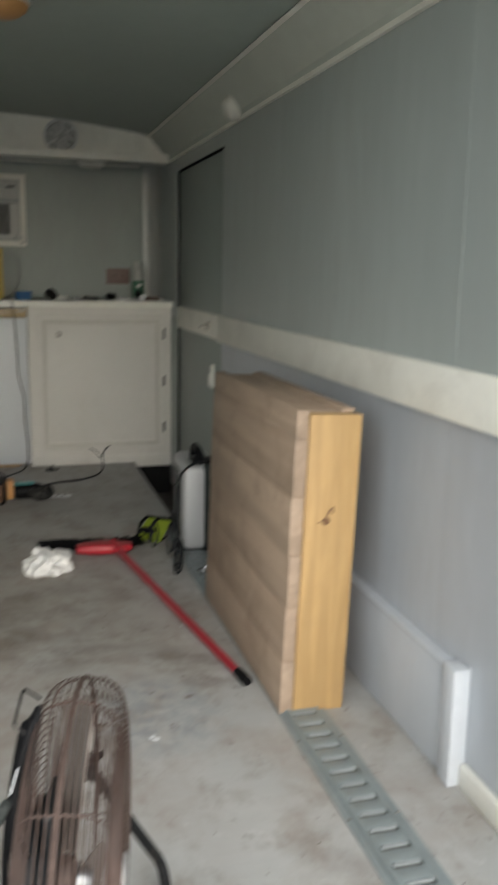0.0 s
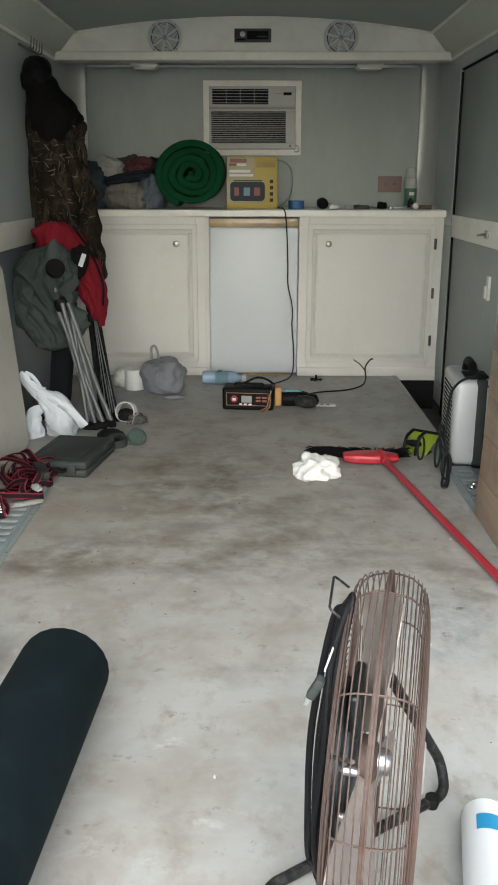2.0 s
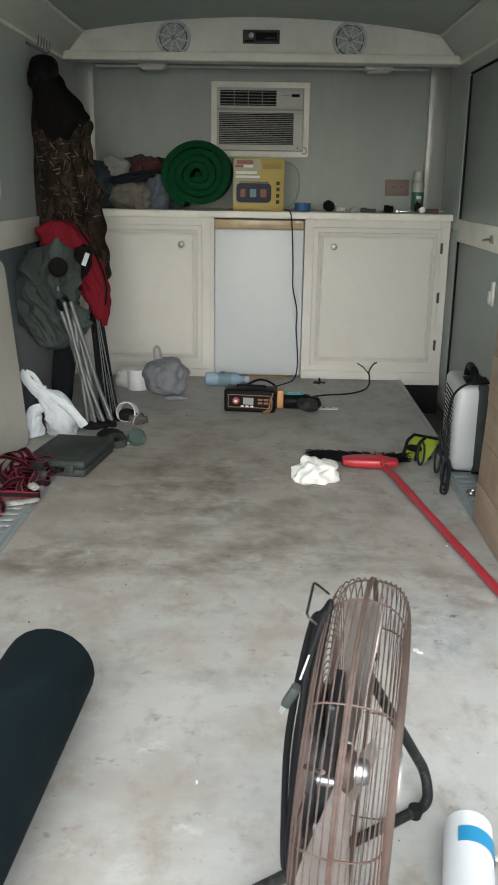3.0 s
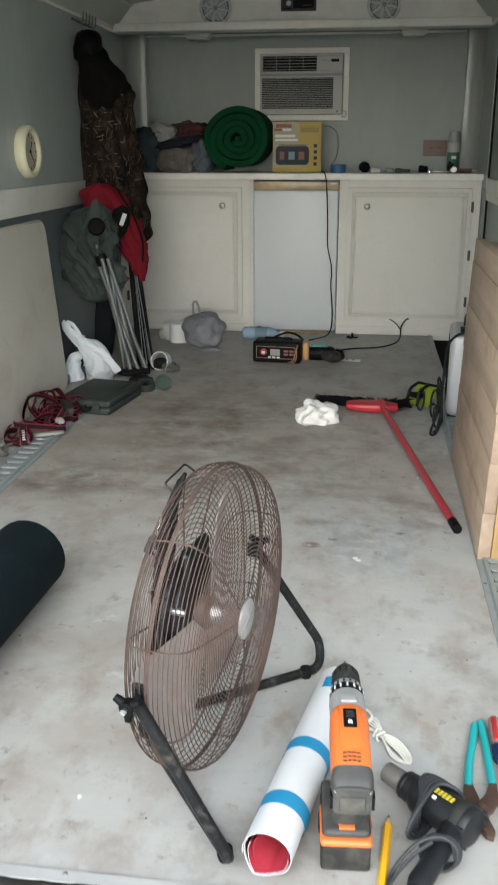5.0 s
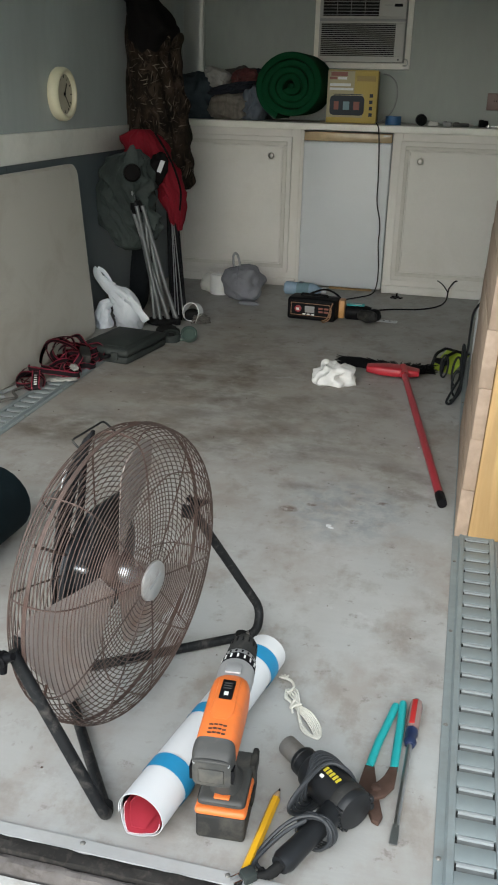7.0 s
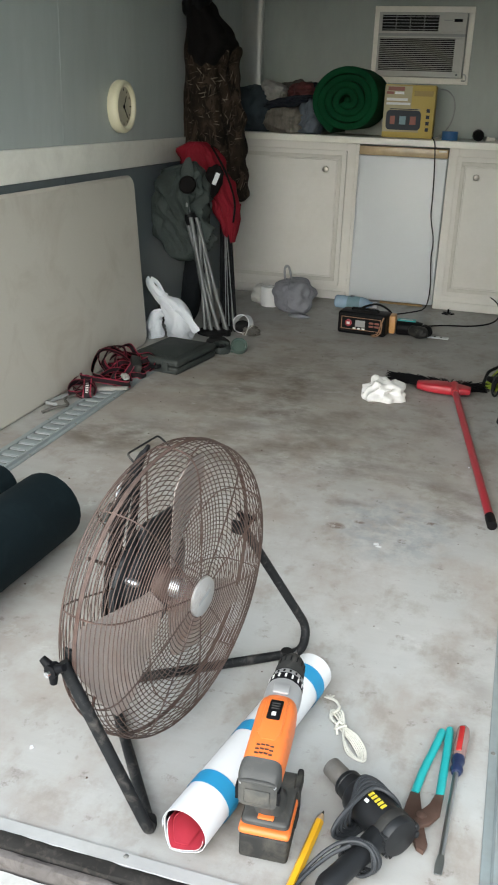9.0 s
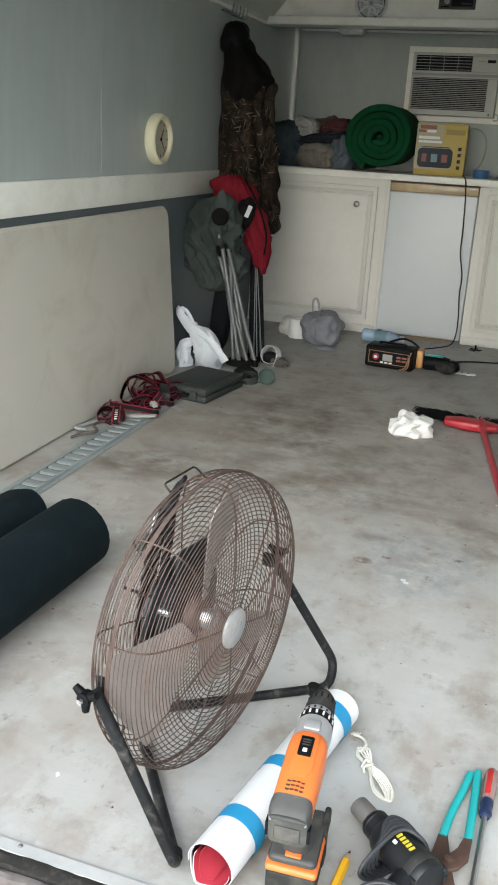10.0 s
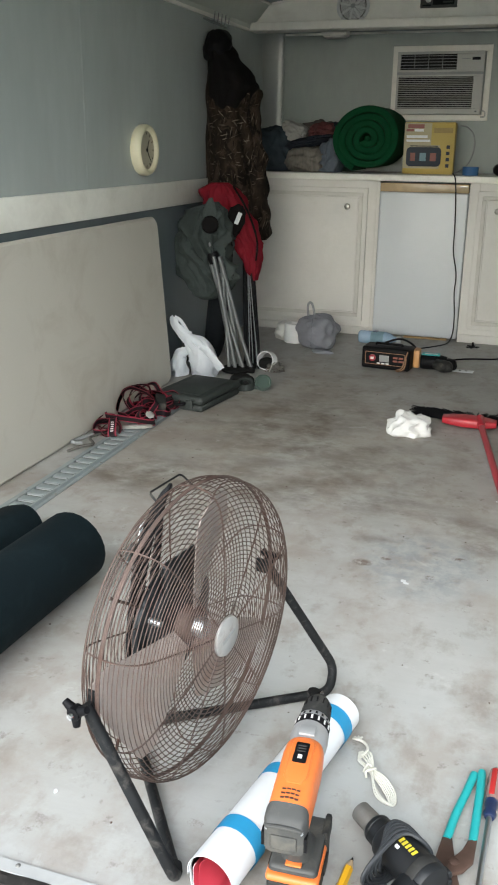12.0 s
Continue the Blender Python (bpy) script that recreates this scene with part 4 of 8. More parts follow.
# ---- front wall and valance fittings ----
def air_conditioner():
    ac = thing("air_conditioner", "white window air conditioner set in the front wall", "air conditioner")
    x0, x1, z0, z1, y = -0.274, 0.268, 1.166, 1.556, FRONT - 0.0005
    w = 0.032
    for bx in ((x0, x1, z0, z0 + w), (x0, x1, z1 - w, z1), (x0, x0 + w, z0 + w, z1 - w), (x1 - w, x1, z0 + w, z1 - w)):
        part("surround", block(bx[0], bx[1], y - 0.014, y, bx[2], bx[3], 0.002, 1), "white", ac, smooth=0)
    a, b, c, d = x0 + w + 0.002, x1 - w - 0.004, z0 + w + 0.002, z1 - w - 0.002
    f = y - 0.062
    part("case", block(a, b, f + 0.012, y - 0.001, c, d, 0.004), "ac_case", ac)
    # fascia in pieces round the two grilles
    va, vb, vc, vd = a + 0.018, b - 0.148, d - 0.092, d - 0.014          # outlet grille
    la, lb, lc, ld = a + 0.012, b - 0.052, c + 0.030, d - 0.128          # inlet grille
    for bx in ((a, b, d - 0.0135, d), (a, va - 0.0005, vc, d - 0.014), (vb + 0.0005, b, vc, d - 0.014), (a, b, d - 0.104, vc - 0.0005), (a, b, ld + 0.0005, d - 0.118),
               (a, la - 0.0005, lc, ld), (lb + 0.0005, b, lc, ld), (a, b, c, lc - 0.0005)):
        part("fascia", block(bx[0], bx[1], f, f + 0.0115, bx[2], bx[3], 0.0015, 1), "ac_case", ac, smooth=0)
    part("grille_backing", block(a + 0.004, b - 0.004, f + 0.0112, f + 0.0118, c + 0.004, d - 0.004), "dark", ac, smooth=0)
    part("seam", block(a, b, f + 0.004, f + 0.0115, d - 0.1175, d - 0.1045), "plastic_grey", ac, smooth=0)
    n = 17
    for k in range(n):
        z = lc + (ld - lc) * (k + 0.5) / n
        part("louvre", extrude_profile([(f + 0.001, z - 0.0015), (f + 0.001, z + 0.0008), (f + 0.010, z + 0.0028), (f + 0.010, z + 0.0012)], "X", la, lb), "ac_case", ac, smooth=0)
    for k in range(5):
        z = vc + (vd - vc) * (k + 0.5) / 5
        part("vane", block(va, vb, f + 0.003, f + 0.010, z - 0.0013, z + 0.0013), "plastic_grey", ac, smooth=0)
    for k in range(1, 4):
        x = va + (vb - va) * k / 4
        part("vane", block(x - 0.0015, x + 0.0015, f + 0.002, f + 0.0028, vc, vd), "plastic_grey", ac, smooth=0)
    part("display", block(b - 0.066, b - 0.022, f - 0.001, f, d - 0.046, d - 0.031), "black", ac, "dark display window", smooth=0)
    part("button_row", block(b - 0.12, b - 0.075, f - 0.001, f, d - 0.040, d - 0.036), "plastic_grey", ac, smooth=0)
    part("badge", block(b - 0.030, b - 0.022, f - 0.001, f, c + 0.010, c + 0.018), "ink_grey", ac, smooth=0)
    cord = smooth_line([(b + 0.004, f + 0.03, c + 0.02), (b + 0.022, f + 0.03, c + 0.012), (b + 0.022, f + 0.035, c - 0.012), (b + 0.0, f + 0.04, c - 0.014)], 5)
    part("cord_loop", tube(cord, 0.004, 6), "ac_case", ac)
    return ac


air_conditioner()


def speaker(x):
    sp = thing("ceiling_speaker", "round white speaker grille on the valance", "speaker", pose(x, 0.0898, 1.723), "speakers on the valance")
    part("rim", lathe([(0.086, 0), (0.088, -0.004), (0.086, -0.009), (0.076, -0.011), (0.072, -0.008), (0.072, 0)], 40, "Y", closed=True), "speaker_grey", sp)
    part("cone", lathe([(0.0715, -0.0005), (0.0, -0.0006)], 32, "Y"), "tool_grey", sp)
    for k in range(8):
        r = 0.020 + 0.0062 * k
        part("ring", lathe([(r - 0.0019, -0.004), (r - 0.0019, -0.0075), (r + 0.0019, -0.0075), (r + 0.0019, -0.004)], 32, "Y", closed=True), "speaker_grey", sp)
    for k in range(8):
        part("spoke", shift(block(0.010, 0.0725, -0.0085, -0.0035, -0.0042, 0.0042), pose(0, 0, 0, 0, 45 * k + 12, 0)), "speaker_grey", sp, smooth=0)
    part("dust_cap", lathe([(0.012, -0.003), (0.012, -0.009), (0.006, -0.012), (0.0, -0.0125)], 16, "Y"), "plastic_grey", sp)
    for k in range(4):
        part("screw", shift(lathe([(0.004, -0.0), (0.004, -0.0125), (0.0, -0.0125)], 8, "Y"), pose(0.080 * math.cos(0.8 + k * math.pi / 2), 0, 0.080 * math.sin(0.8 + k * math.pi / 2))), "nickel", sp)
    return sp


speaker(-0.445)
speaker(0.445)

radio = thing("car_radio", "dark slim radio panel set in the valance", "radio")
part("bezel", block(-0.094, 0.092, 0.079, 0.0897, 1.700, 1.764, 0.003), "tool_grey", radio)
part("display", block(-0.030, 0.078, 0.0775, 0.0788, 1.713, 1.752, 0.001, 1), "black", radio, smooth=0)
part("volume_knob", shift(lathe([(0.014, 0), (0.014, -0.010), (0.011, -0.013), (0.0, -0.013)], 18, "Y"), pose(-0.052, 0.0787, 1.736)), "chrome", radio, "chrome volume knob")
part("button_row", block(-0.082, -0.038, 0.0775, 0.0788, 1.708, 1.716), "black", radio, smooth=0)
part("button_row", block(0.02, 0.07, 0.0765, 0.0774, 1.722, 1.730), "case", radio, smooth=0)

for x in (-0.57, 0.612):
    puck = thing("puck_lamp", "small white lamp under the valance ledge, unlit", "lamp", pose(x, 0.24, 1.609), "lamps under the ledge")
    part("lamp_base", block(-0.070, 0.070, -0.05, 0.05, -0.012, 0.013, 0.004), "plastic_white", puck)
    part("lens", block(-0.058, 0.058, -0.044, 0.044, -0.022, -0.0125, 0.004), "plastic_white", puck)
    part("clip", block(-0.015, 0.015, -0.058, -0.0505, -0.018, 0.004, 0.002), "plastic_white", puck)
    part("mount", block(-0.06, 0.06, -0.08, 0.08, 0.0135, 0.04), "white", puck, smooth=0)

outlet = thing("wall_outlet", "pinkish brown outlet plate with two sockets", "outlet")
part("plate", block(0.708, 0.842, FRONT - 0.008, FRONT - 0.0005, 0.968, 1.056, 0.003), "outlet", outlet)
for x in (0.752, 0.800):
    sock = part("socket", shift(lathe([(0.0165, 0), (0.0165, -0.003), (0.0, -0.003)], 18, "Y"), pose(x, FRONT - 0.008, 1.012)), "outlet", outlet)
    for dx in (-0.006, 0.006):
        part("slot", block(x + dx - 0.0012, x + dx + 0.0012, FRONT - 0.0118, FRONT - 0.0111, 1.010, 1.020), "black", sock, smooth=0)

dome = thing("dome_lamp", "small white dome lamp on the cove, unlit", "lamp", pose(0.978, -1.40, 1.652, 0, 62, 0) @ Matrix.Scale(0.8, 4))
part("lamp_base", lathe([(0.0, 0.0), (0.062, 0.0), (0.062, -0.010), (0.058, -0.014)], 24), "plastic_white", dome)
part("lens", lathe([(0.056, -0.0145), (0.050, -0.034), (0.034, -0.048), (0.0, -0.054)], 24), "plastic_white", dome)

amber = thing("ceiling_lamp", "round amber lamp on the ceiling, unlit", "lamp", pose(0.140, -1.905, 1.8195))
part("lamp_base", lathe([(0.0, 0.0), (0.090, 0.0), (0.090, -0.012), (0.084, -0.016)], 32), "plastic_white", amber)
part("lens", lathe([(0.082, -0.0165), (0.076, -0.034), (0.052, -0.050), (0.0, -0.056)], 32), "tan_plastic", amber, "amber plastic lens")

# ---- on the counter ----
TOP = 0.8855
roll = thing("foam_roll", "dark green foam mat rolled up on the counter", "mat", pose(-0.318, -0.004, TOP + 0.1785) @ Matrix.Scale(1.095, 4))
inner, outer = [], []
for k in range(190):
    a = k / 189 * math.tau * 4.1
    r = 0.004 + 0.0350 * a / math.tau + 0.002 * math.sin(3.1 * a + 1)
    wob = 1 + 0.02 * math.sin(a * 1.7 + 0.5)
    for side, rr in ((inner, r), (outer, r + 0.0345)):
        side.append((math.cos(a - 2.6) * rr * wob * 1.0, max(-0.163, math.sin(a - 2.6) * rr * wob * 0.91)))
bm = bmesh.new()
rows = []
for y, ins in ((0.0, 0.22), (0.003, 0.09), (0.008, 0.02), (0.016, 0.0), (0.36, 0.0)):
    ri, ro = [], []
    for (a, b), (c, d) in zip(inner, outer):
        mx, mz = (a + c) / 2, (b + d) / 2
        q = 1 - ins
        jig = 0.012 * noise.noise((a * 9, b * 9, 0.3)) + 0.03 * math.hypot(a, b)
        ri.append(bm.verts.new((mx + (a - mx) * q, y + jig, mz + (b - mz) * q)))
        ro.append(bm.verts.new((mx + (c - mx) * q, y + jig, mz + (d - mz) * q)))
    rows.append((ri, ro))
for (ai, ao), (bi, bo) in zip(rows, rows[1:]):
    for k in range(len(ai) - 1):
        bm.faces.new((ai[k], ai[k + 1], bi[k + 1], bi[k]))
        bm.faces.new((ao[k], bo[k], bo[k + 1], ao[k + 1]))
    bm.faces.new((ai[-1], ao[-1], bo[-1], bi[-1]))
for k in range(len(rows[0][0]) - 1):
    bm.faces.new((rows[0][0][k], rows[0][1][k], rows[0][1][k + 1], rows[0][0][k + 1]))
    bm.faces.new((rows[-1][0][k], rows[-1][0][k + 1], rows[-1][1][k + 1], rows[-1][1][k]))
part("rolled_sheet", bm, "green_foam", roll, smooth=60)
part("rolled_core", lathe([(0.0, 0.0), (0.008, 0.001), (0.014, 0.006), (0.014, 0.35), (0.0, 0.35)], 18, "Y"), "green_foam", roll, smooth=60)

ybox = thing("cardboard_box", "yellow printed cardboard box of a battery charger", "box", pose(-0.002, 0.125, TOP, 0, 0, 3))
part("carton", block(-0.135, 0.135, 0, 0.15, 0, 0.264, 0.003), "yellow", ybox)
part("print_panel", block(-0.1345, 0.010, -0.0008, -0.0001, 0.150, 0.262), "card_pale", ybox, "pale printed corner", smooth=0)
part("print_field", block(-0.1345, 0.060, -0.0007, -0.0001, 0.030, 0.1495), "card_pale", ybox, smooth=0)
unit = part("pictured_unit", extrude_profile(slot_outline(-0.118, 0.068, 0.040, 0.140, 0.022), "Z", 0.0, 0.0005), "ink_grey", ybox, "dark picture of a charger", smooth=0, m=pose(0, -0.0009, 0, 90, 0, 0))
for x0, x1, mt in ((-0.096, -0.070, "ink_red"), (-0.046, -0.012, "ink_blue"), (0.010, 0.042, "ink_red")):
    part("pictured_dial", block(x0, x1, -0.0019, -0.0015, 0.068, 0.110), mt, ybox, smooth=0)
bars(ybox, "ink_red", [(-0.118, -0.030, 0.236, 0.256, -0.0009), (-0.125, -0.085, 0.219, 0.232, -0.0009)], 0.0004)
bars(ybox, "print_white", [(-0.080, -0.032, 0.219, 0.232, -0.0009), (-0.122, -0.010, 0.186, 0.200, -0.0009), (-0.122, 0.005, 0.166, 0.178, -0.0009)], 0.0004)
bars(ybox, "ink_grey", [(-0.100, 0.050, 0.143, 0.1475, -0.0009)], 0.0004)
bars(ybox, "ink_ochre", [(0.022, 0.122, 0.212, 0.238, -0.0002)], 0.0004)
bars(ybox, "ink_grey", [(0.094, 0.112, 0.036 + 0.032 * k, 0.054 + 0.032 * k, -0.0002) for k in range(4)], 0.0004)
part("lid_flap", block(-0.132, 0.132, -0.003, 0.075, 0.2645, 0.267), "yellow", ybox, smooth=0)

# clutter, from the refrigerator side to the corner
tape_roll = thing("tape_roll", "roll of dark blue tape lying on the counter", "tape", pose(0.232, 0.08, TOP))
part("tape", lathe([(0.024, 0), (0.042, 0), (0.042, 0.044), (0.024, 0.044)], 28, closed=True), "blue_roll", tape_roll)
part("core", lathe([(0.0215, 0.001), (0.0238, 0.001), (0.0238, 0.043), (0.0215, 0.043)], 28, closed=True), "card_pale", tape_roll)
lamp = thing("flashlight_head", "black round torch head lying on the counter", "torch", pose(0.375, 0.14, TOP + 0.029, 12, 0, 20))
part("head", lathe([(0.0, -0.02), (0.022, -0.02), (0.029, -0.012), (0.029, 0.010), (0.016, 0.04), (0.0, 0.04)], 20, "Y"), "black", lamp)
part("bezel", lathe([(0.020, -0.0225), (0.026, -0.0225), (0.026, -0.019), (0.020, -0.019)], 20, "Y", closed=True), "rubber", lamp)
for nm, lab, cat, x, y, w, d, h, mt, turn in (
        ("socket_box", "small pale plastic box on the counter", "box", 0.435, 0.16, 0.05, 0.05, 0.020, "plastic_white", 12),
        ("fitting", "small grey metal fitting on the counter", "fitting", 0.515, 0.13, 0.045, 0.03, 0.022, "plastic_grey", -8),
        ("putty_knife", "short dark-handled tool lying on the counter", "hand tool", 0.585, 0.14, 0.085, 0.028, 0.018, "tool_grey", 5),
        ("bracket", "dark metal bracket on the counter", "bracket", 0.700, 0.17, 0.045, 0.03, 0.034, "black", 25),
        ("clamp", "dark metal clamp lying on the counter", "clamp", 0.900, 0.12, 0.12, 0.04, 0.022, "plier_rust", -10)):
    t = thing(nm, lab, cat, pose(x, y, TOP, 0, 0, turn))
    part("body", block(-w / 2, w / 2, -d / 2, d / 2, 0, h, 0.004), mt, t)
    part("stub", tube([(w * 0.3, 0, h * 0.5), (w * 0.72, 0.006, h * 0.5)], h * 0.28, 10), "nickel", t)
    part("cap", block(-w * 0.42, -w * 0.1, -d * 0.56, d * 0.56, h * 0.25, h + 0.004, 0.003), mt, t)
wrench = thing("wrench", "chrome combination wrench lying across other tools", "wrench", pose(0.79, 0.03, TOP + 0.008, 0, 0, 4))
part("shank", block(-0.055, 0.045, -0.006, 0.006, -0.003, 0.004, 0.002), "chrome", wrench)
part("ring_end", shift(lathe([(0.007, -0.005), (0.0135, -0.005), (0.0135, 0.006), (0.007, 0.006)], 20, closed=True), pose(-0.064, 0, 0)), "chrome", wrench)
part("socket_end", shift(lathe([(0.0, -0.03), (0.016, -0.03), (0.018, 0.0), (0.014, 0.024), (0.0, 0.024)], 18, "Y"), pose(0.062, 0.004, 0.0105)), "chrome", wrench)
pliers_top = thing("trigger_tool", "small dark trigger tool standing on the counter", "hand tool", pose(0.845, 0.12, TOP, 0, 0, -20))
part("body", block(-0.012, 0.012, -0.03, 0.03, 0, 0.05, 0.005), "black", pliers_top)
part("nose", tube([(0, -0.03, 0.042), (0.01, -0.055, 0.055)], 0.007, 8), "black", pliers_top)
can = thing("spray_can", "white and green spray can on the counter", "spray can", pose(0.868, 0.27, TOP))
part("can_body", lathe([(0.0, 0), (0.031, 0), (0.033, 0.004), (0.033, 0.148), (0.030, 0.156), (0.020, 0.166), (0.0, 0.166)], 28), "can_white", can)
part("label_band", lathe([(0.0332, 0.012), (0.0336, 0.013), (0.0336, 0.105), (0.0332, 0.106)], 28), "can_green", can, "green label")
part("cap", lathe([(0.0, 0.1665), (0.027, 0.1665), (0.027, 0.206), (0.024, 0.213), (0.0, 0.213)], 24), "can_white", can)
part("label_mark", block(-0.012, 0.014, -0.0352, -0.0337, 0.07, 0.086), "print_white", can, smooth=0)
cloth_specs = (
    ("folded_blanket", "dark slate blanket folded on the counter", "blanket", (-0.865, 0.19, 0.0), (0.125, 0.15, 0.118), "slate_cloth", 3, 0),
    ("folded_shirt", "striped tan clothing folded on the counter", "clothing", (-0.665, 0.12, 0.0), (0.115, 0.12, 0.070), "tan_cloth", 5, 0),
    ("bundled_trousers", "blue-grey bundled trousers on the counter", "clothing", (-0.535, 0.13, 0.0), (0.060, 0.12, 0.088), "blue_cloth", 8, 8),
    ("black_garment", "black garment thrown over the pile", "clothing", (-0.665, 0.12, 0.157), (0.125, 0.11, 0.026), "navy_cloth", 11, -12),
    ("white_garment", "pale crumpled garment on the pile", "clothing", (-0.755, 0.13, 0.212), (0.062, 0.07, 0.046), "pale_cloth", 17, 18),
    ("grey_garment", "grey-brown clothing at the back of the pile", "clothing", (-0.665, 0.29, 0.0), (0.15, 0.085, 0.130), "umber_cloth", 26, 0),
    ("plaid_garment", "dull red plaid garment on the pile", "clothing", (-0.595, 0.16, 0.215), (0.072, 0.09, 0.042), "maroon_cloth", 14, -8),
    ("dark_garment", "dark clothing bunched beside the foam roll", "clothing", (-0.520, 0.22, 0.212), (0.055, 0.10, 0.045), "navy_cloth", 20, 14))
for nm, lab, cat, at, rad, mt, seed, lean in cloth_specs:
    low = at[2] == 0
    bm = lump(rad, 0.20, 1.5, seed, 5, 3.0, -rad[2] * 0.92 if low else None, 0.7)
    solo(nm, bm, mt, lab, cat, smooth=60, m=pose(at[0], at[1], TOP + at[2] + (rad[2] * 0.92 if low else 0), 0, lean, 0))

# cord from the charger box down over the refrigerator to the floor
cord = smooth_line([(0.135, 0.16, 0.893), (0.145, 0.05, 0.891), (0.158, -0.035, 0.892), (0.172, -0.046, 0.86), (0.182, -0.040, 0.74),
                    (0.188, -0.036, 0.60), (0.190, -0.036, 0.50), (0.212, -0.036, 0.40), (0.217, -0.036, 0.34), (0.214, -0.036, 0.28), (0.226, -0.036, 0.14), (0.224, -0.045, 0.05), (0.205, -0.075, 0.006), (0.15, -0.18, 0.005), (0.06, -0.30, 0.005),
                    (0.02, -0.45, 0.006), (0.05, -0.60, 0.03)], 6)
loop = smooth_line([(0.135, 0.37, 1.14), (0.175, 0.36, 1.13), (0.212, 0.34, 1.09), (0.222, 0.32, 1.02), (0.205, 0.28, 0.95), (0.165, 0.22, 0.905), (0.140, 0.18, 0.892)], 6)
solo("appliance_cord", tube(loop, 0.0034, 7), "plastic_grey", "grey cord hanging in a loop behind the yellow box", "cord")
solo("power_cord", tube(cord, 0.0032, 7), "cable", "black power cord hanging from the counter to the floor", "cord")
cord2 = smooth_line([(0.15, -0.66, 0.005), (0.22, -0.52, 0.005), (0.34, -0.42, 0.005), (0.48, -0.37, 0.005), (0.57, -0.27, 0.005), (0.61, -0.14, 0.012), (0.618, -0.04, 0.055), (0.645, -0.028, 0.095), (0.66, -0.027, 0.098)], 6)
cord3 = smooth_line([(0.612, -0.06, 0.045), (0.585, -0.035, 0.075), (0.552, -0.028, 0.095)], 5)
cord_thing = thing("extension_cord", "black forked cord lying on the floor by the cabinet", "cord")
part("lead", tube(cord2, 0.004, 7), "cable", cord_thing)
part("branch", tube(cord3, 0.003, 7), "cable", cord_thing)
wing = thing("wing_fitting", "small dark cross-shaped fitting on the floor", "fitting", pose(0.345, -0.12, 0))
for a in (20, 80, 140):
    part("arm", shift(block(-0.035, 0.035, -0.007, 0.007, 0.0005, 0.006, 0.002), pose(0, 0, 0.0005 * a / 20, 0, 0, a)), "black", wing)
part("stud", lathe([(0.006, 0.006), (0.005, 0.03), (0.0, 0.03)], 10), "black", wing)

# ---- left wall: clock, hooks, jacket, folding table ----
clock = thing("wall_clock", "round cream-rimmed wall clock on the grey wall", "clock", pose(-HALF + 0.0005, -1.372, 1.004, 0, 90, 0))
part("rim", lathe([(0.078, 0.0), (0.098, 0.0), (0.103, 0.008), (0.103, 0.030), (0.098, 0.041), (0.090, 0.045), (0.082, 0.042), (0.078, 0.033)], 48, closed=True), "cream", clock)
part("dial", lathe([(0.0, 0.028), (0.0785, 0.028), (0.0785, 0.024), (0.0, 0.024)], 40), "dial", clock, "beige dial")
for k in range(12):
    part("hour_mark", shift(block(0.060, 0.072, -0.002, 0.002, 0.0282, 0.029), pose(0, 0, 0, 0, 0, 30 * k)), "black", clock, smooth=0)
for ln, wd, a in ((0.046, 0.003, 150), (0.064, 0.002, 40)):
    part("clock_hand", shift(block(-0.008, ln, -wd, wd, 0.0305, 0.0315), pose(0, 0, 0, 0, 0, a)), "black", clock, smooth=0)
part("hub", lathe([(0.0, 0.029), (0.005, 0.029), (0.005, 0.034), (0.0, 0.034)], 12), "black", clock)

rack = thing("coat_hooks", "row of bent wire coat hooks on the wall", "hook rack")
part("rail", block(-HALF + 0.0005, -HALF + 0.010, -0.64, -0.40, 1.588, 1.597, 0.002), "dull_tube", rack)
for k in range(5):
    y = -0.62 + 0.05 * k
    line = rounded([(-HALF + 0.0095, y, 1.592), (-HALF + 0.03, y, 1.575), (-HALF + 0.05, y, 1.58), (-HALF + 0.055, y, 1.625)], 0.012)
    part("hook", tube(line, 0.0028, 7), "dull_tube", rack)


def draped(levels, folds, amp, n=72, seed=0.0):
    """Sections of a hanging garment: z, centre x and y, half widths; folds deepen towards the hem."""
    secs = []
    for i, (z, cx, cy, rx, ry) in enumerate(levels):
        t = i / (len(levels) - 1)
        ring = []
        for k in range(n):
            a = k * math.tau / n
            f = math.sin(a * folds + 2.2 * math.sin(a * 2 + seed) + z * 3.0) * amp * (0.35 + t)
            f += 0.10 * noise.noise((math.cos(a) * 1.7 + seed, math.sin(a) * 1.7, z * 5.0))
            f += 0.05 * noise.noise((math.cos(a) * 4 + seed, math.sin(a) * 4, z * 11.0))
            ring.append((max(-HALF + 0.004, cx + rx * (1 + f) * math.cos(a)), cy + ry * (1 + f) * math.sin(a), z))
        secs.append(ring)
    return secs


def levels(keys, n):
    out = []
    for i in range(n):
        z = keys[0][0] + (keys[-1][0] - keys[0][0]) * i / (n - 1)
        for a, b in zip(keys, keys[1:]):
            if b[0] <= z <= a[0]:
                t = (a[0] - z) / (a[0] - b[0])
                t = t * t * (3 - 2 * t)
                out.append((z, *(u + (w - u) * t for u, w in zip(a[1:], b[1:]))))
                break
    return out


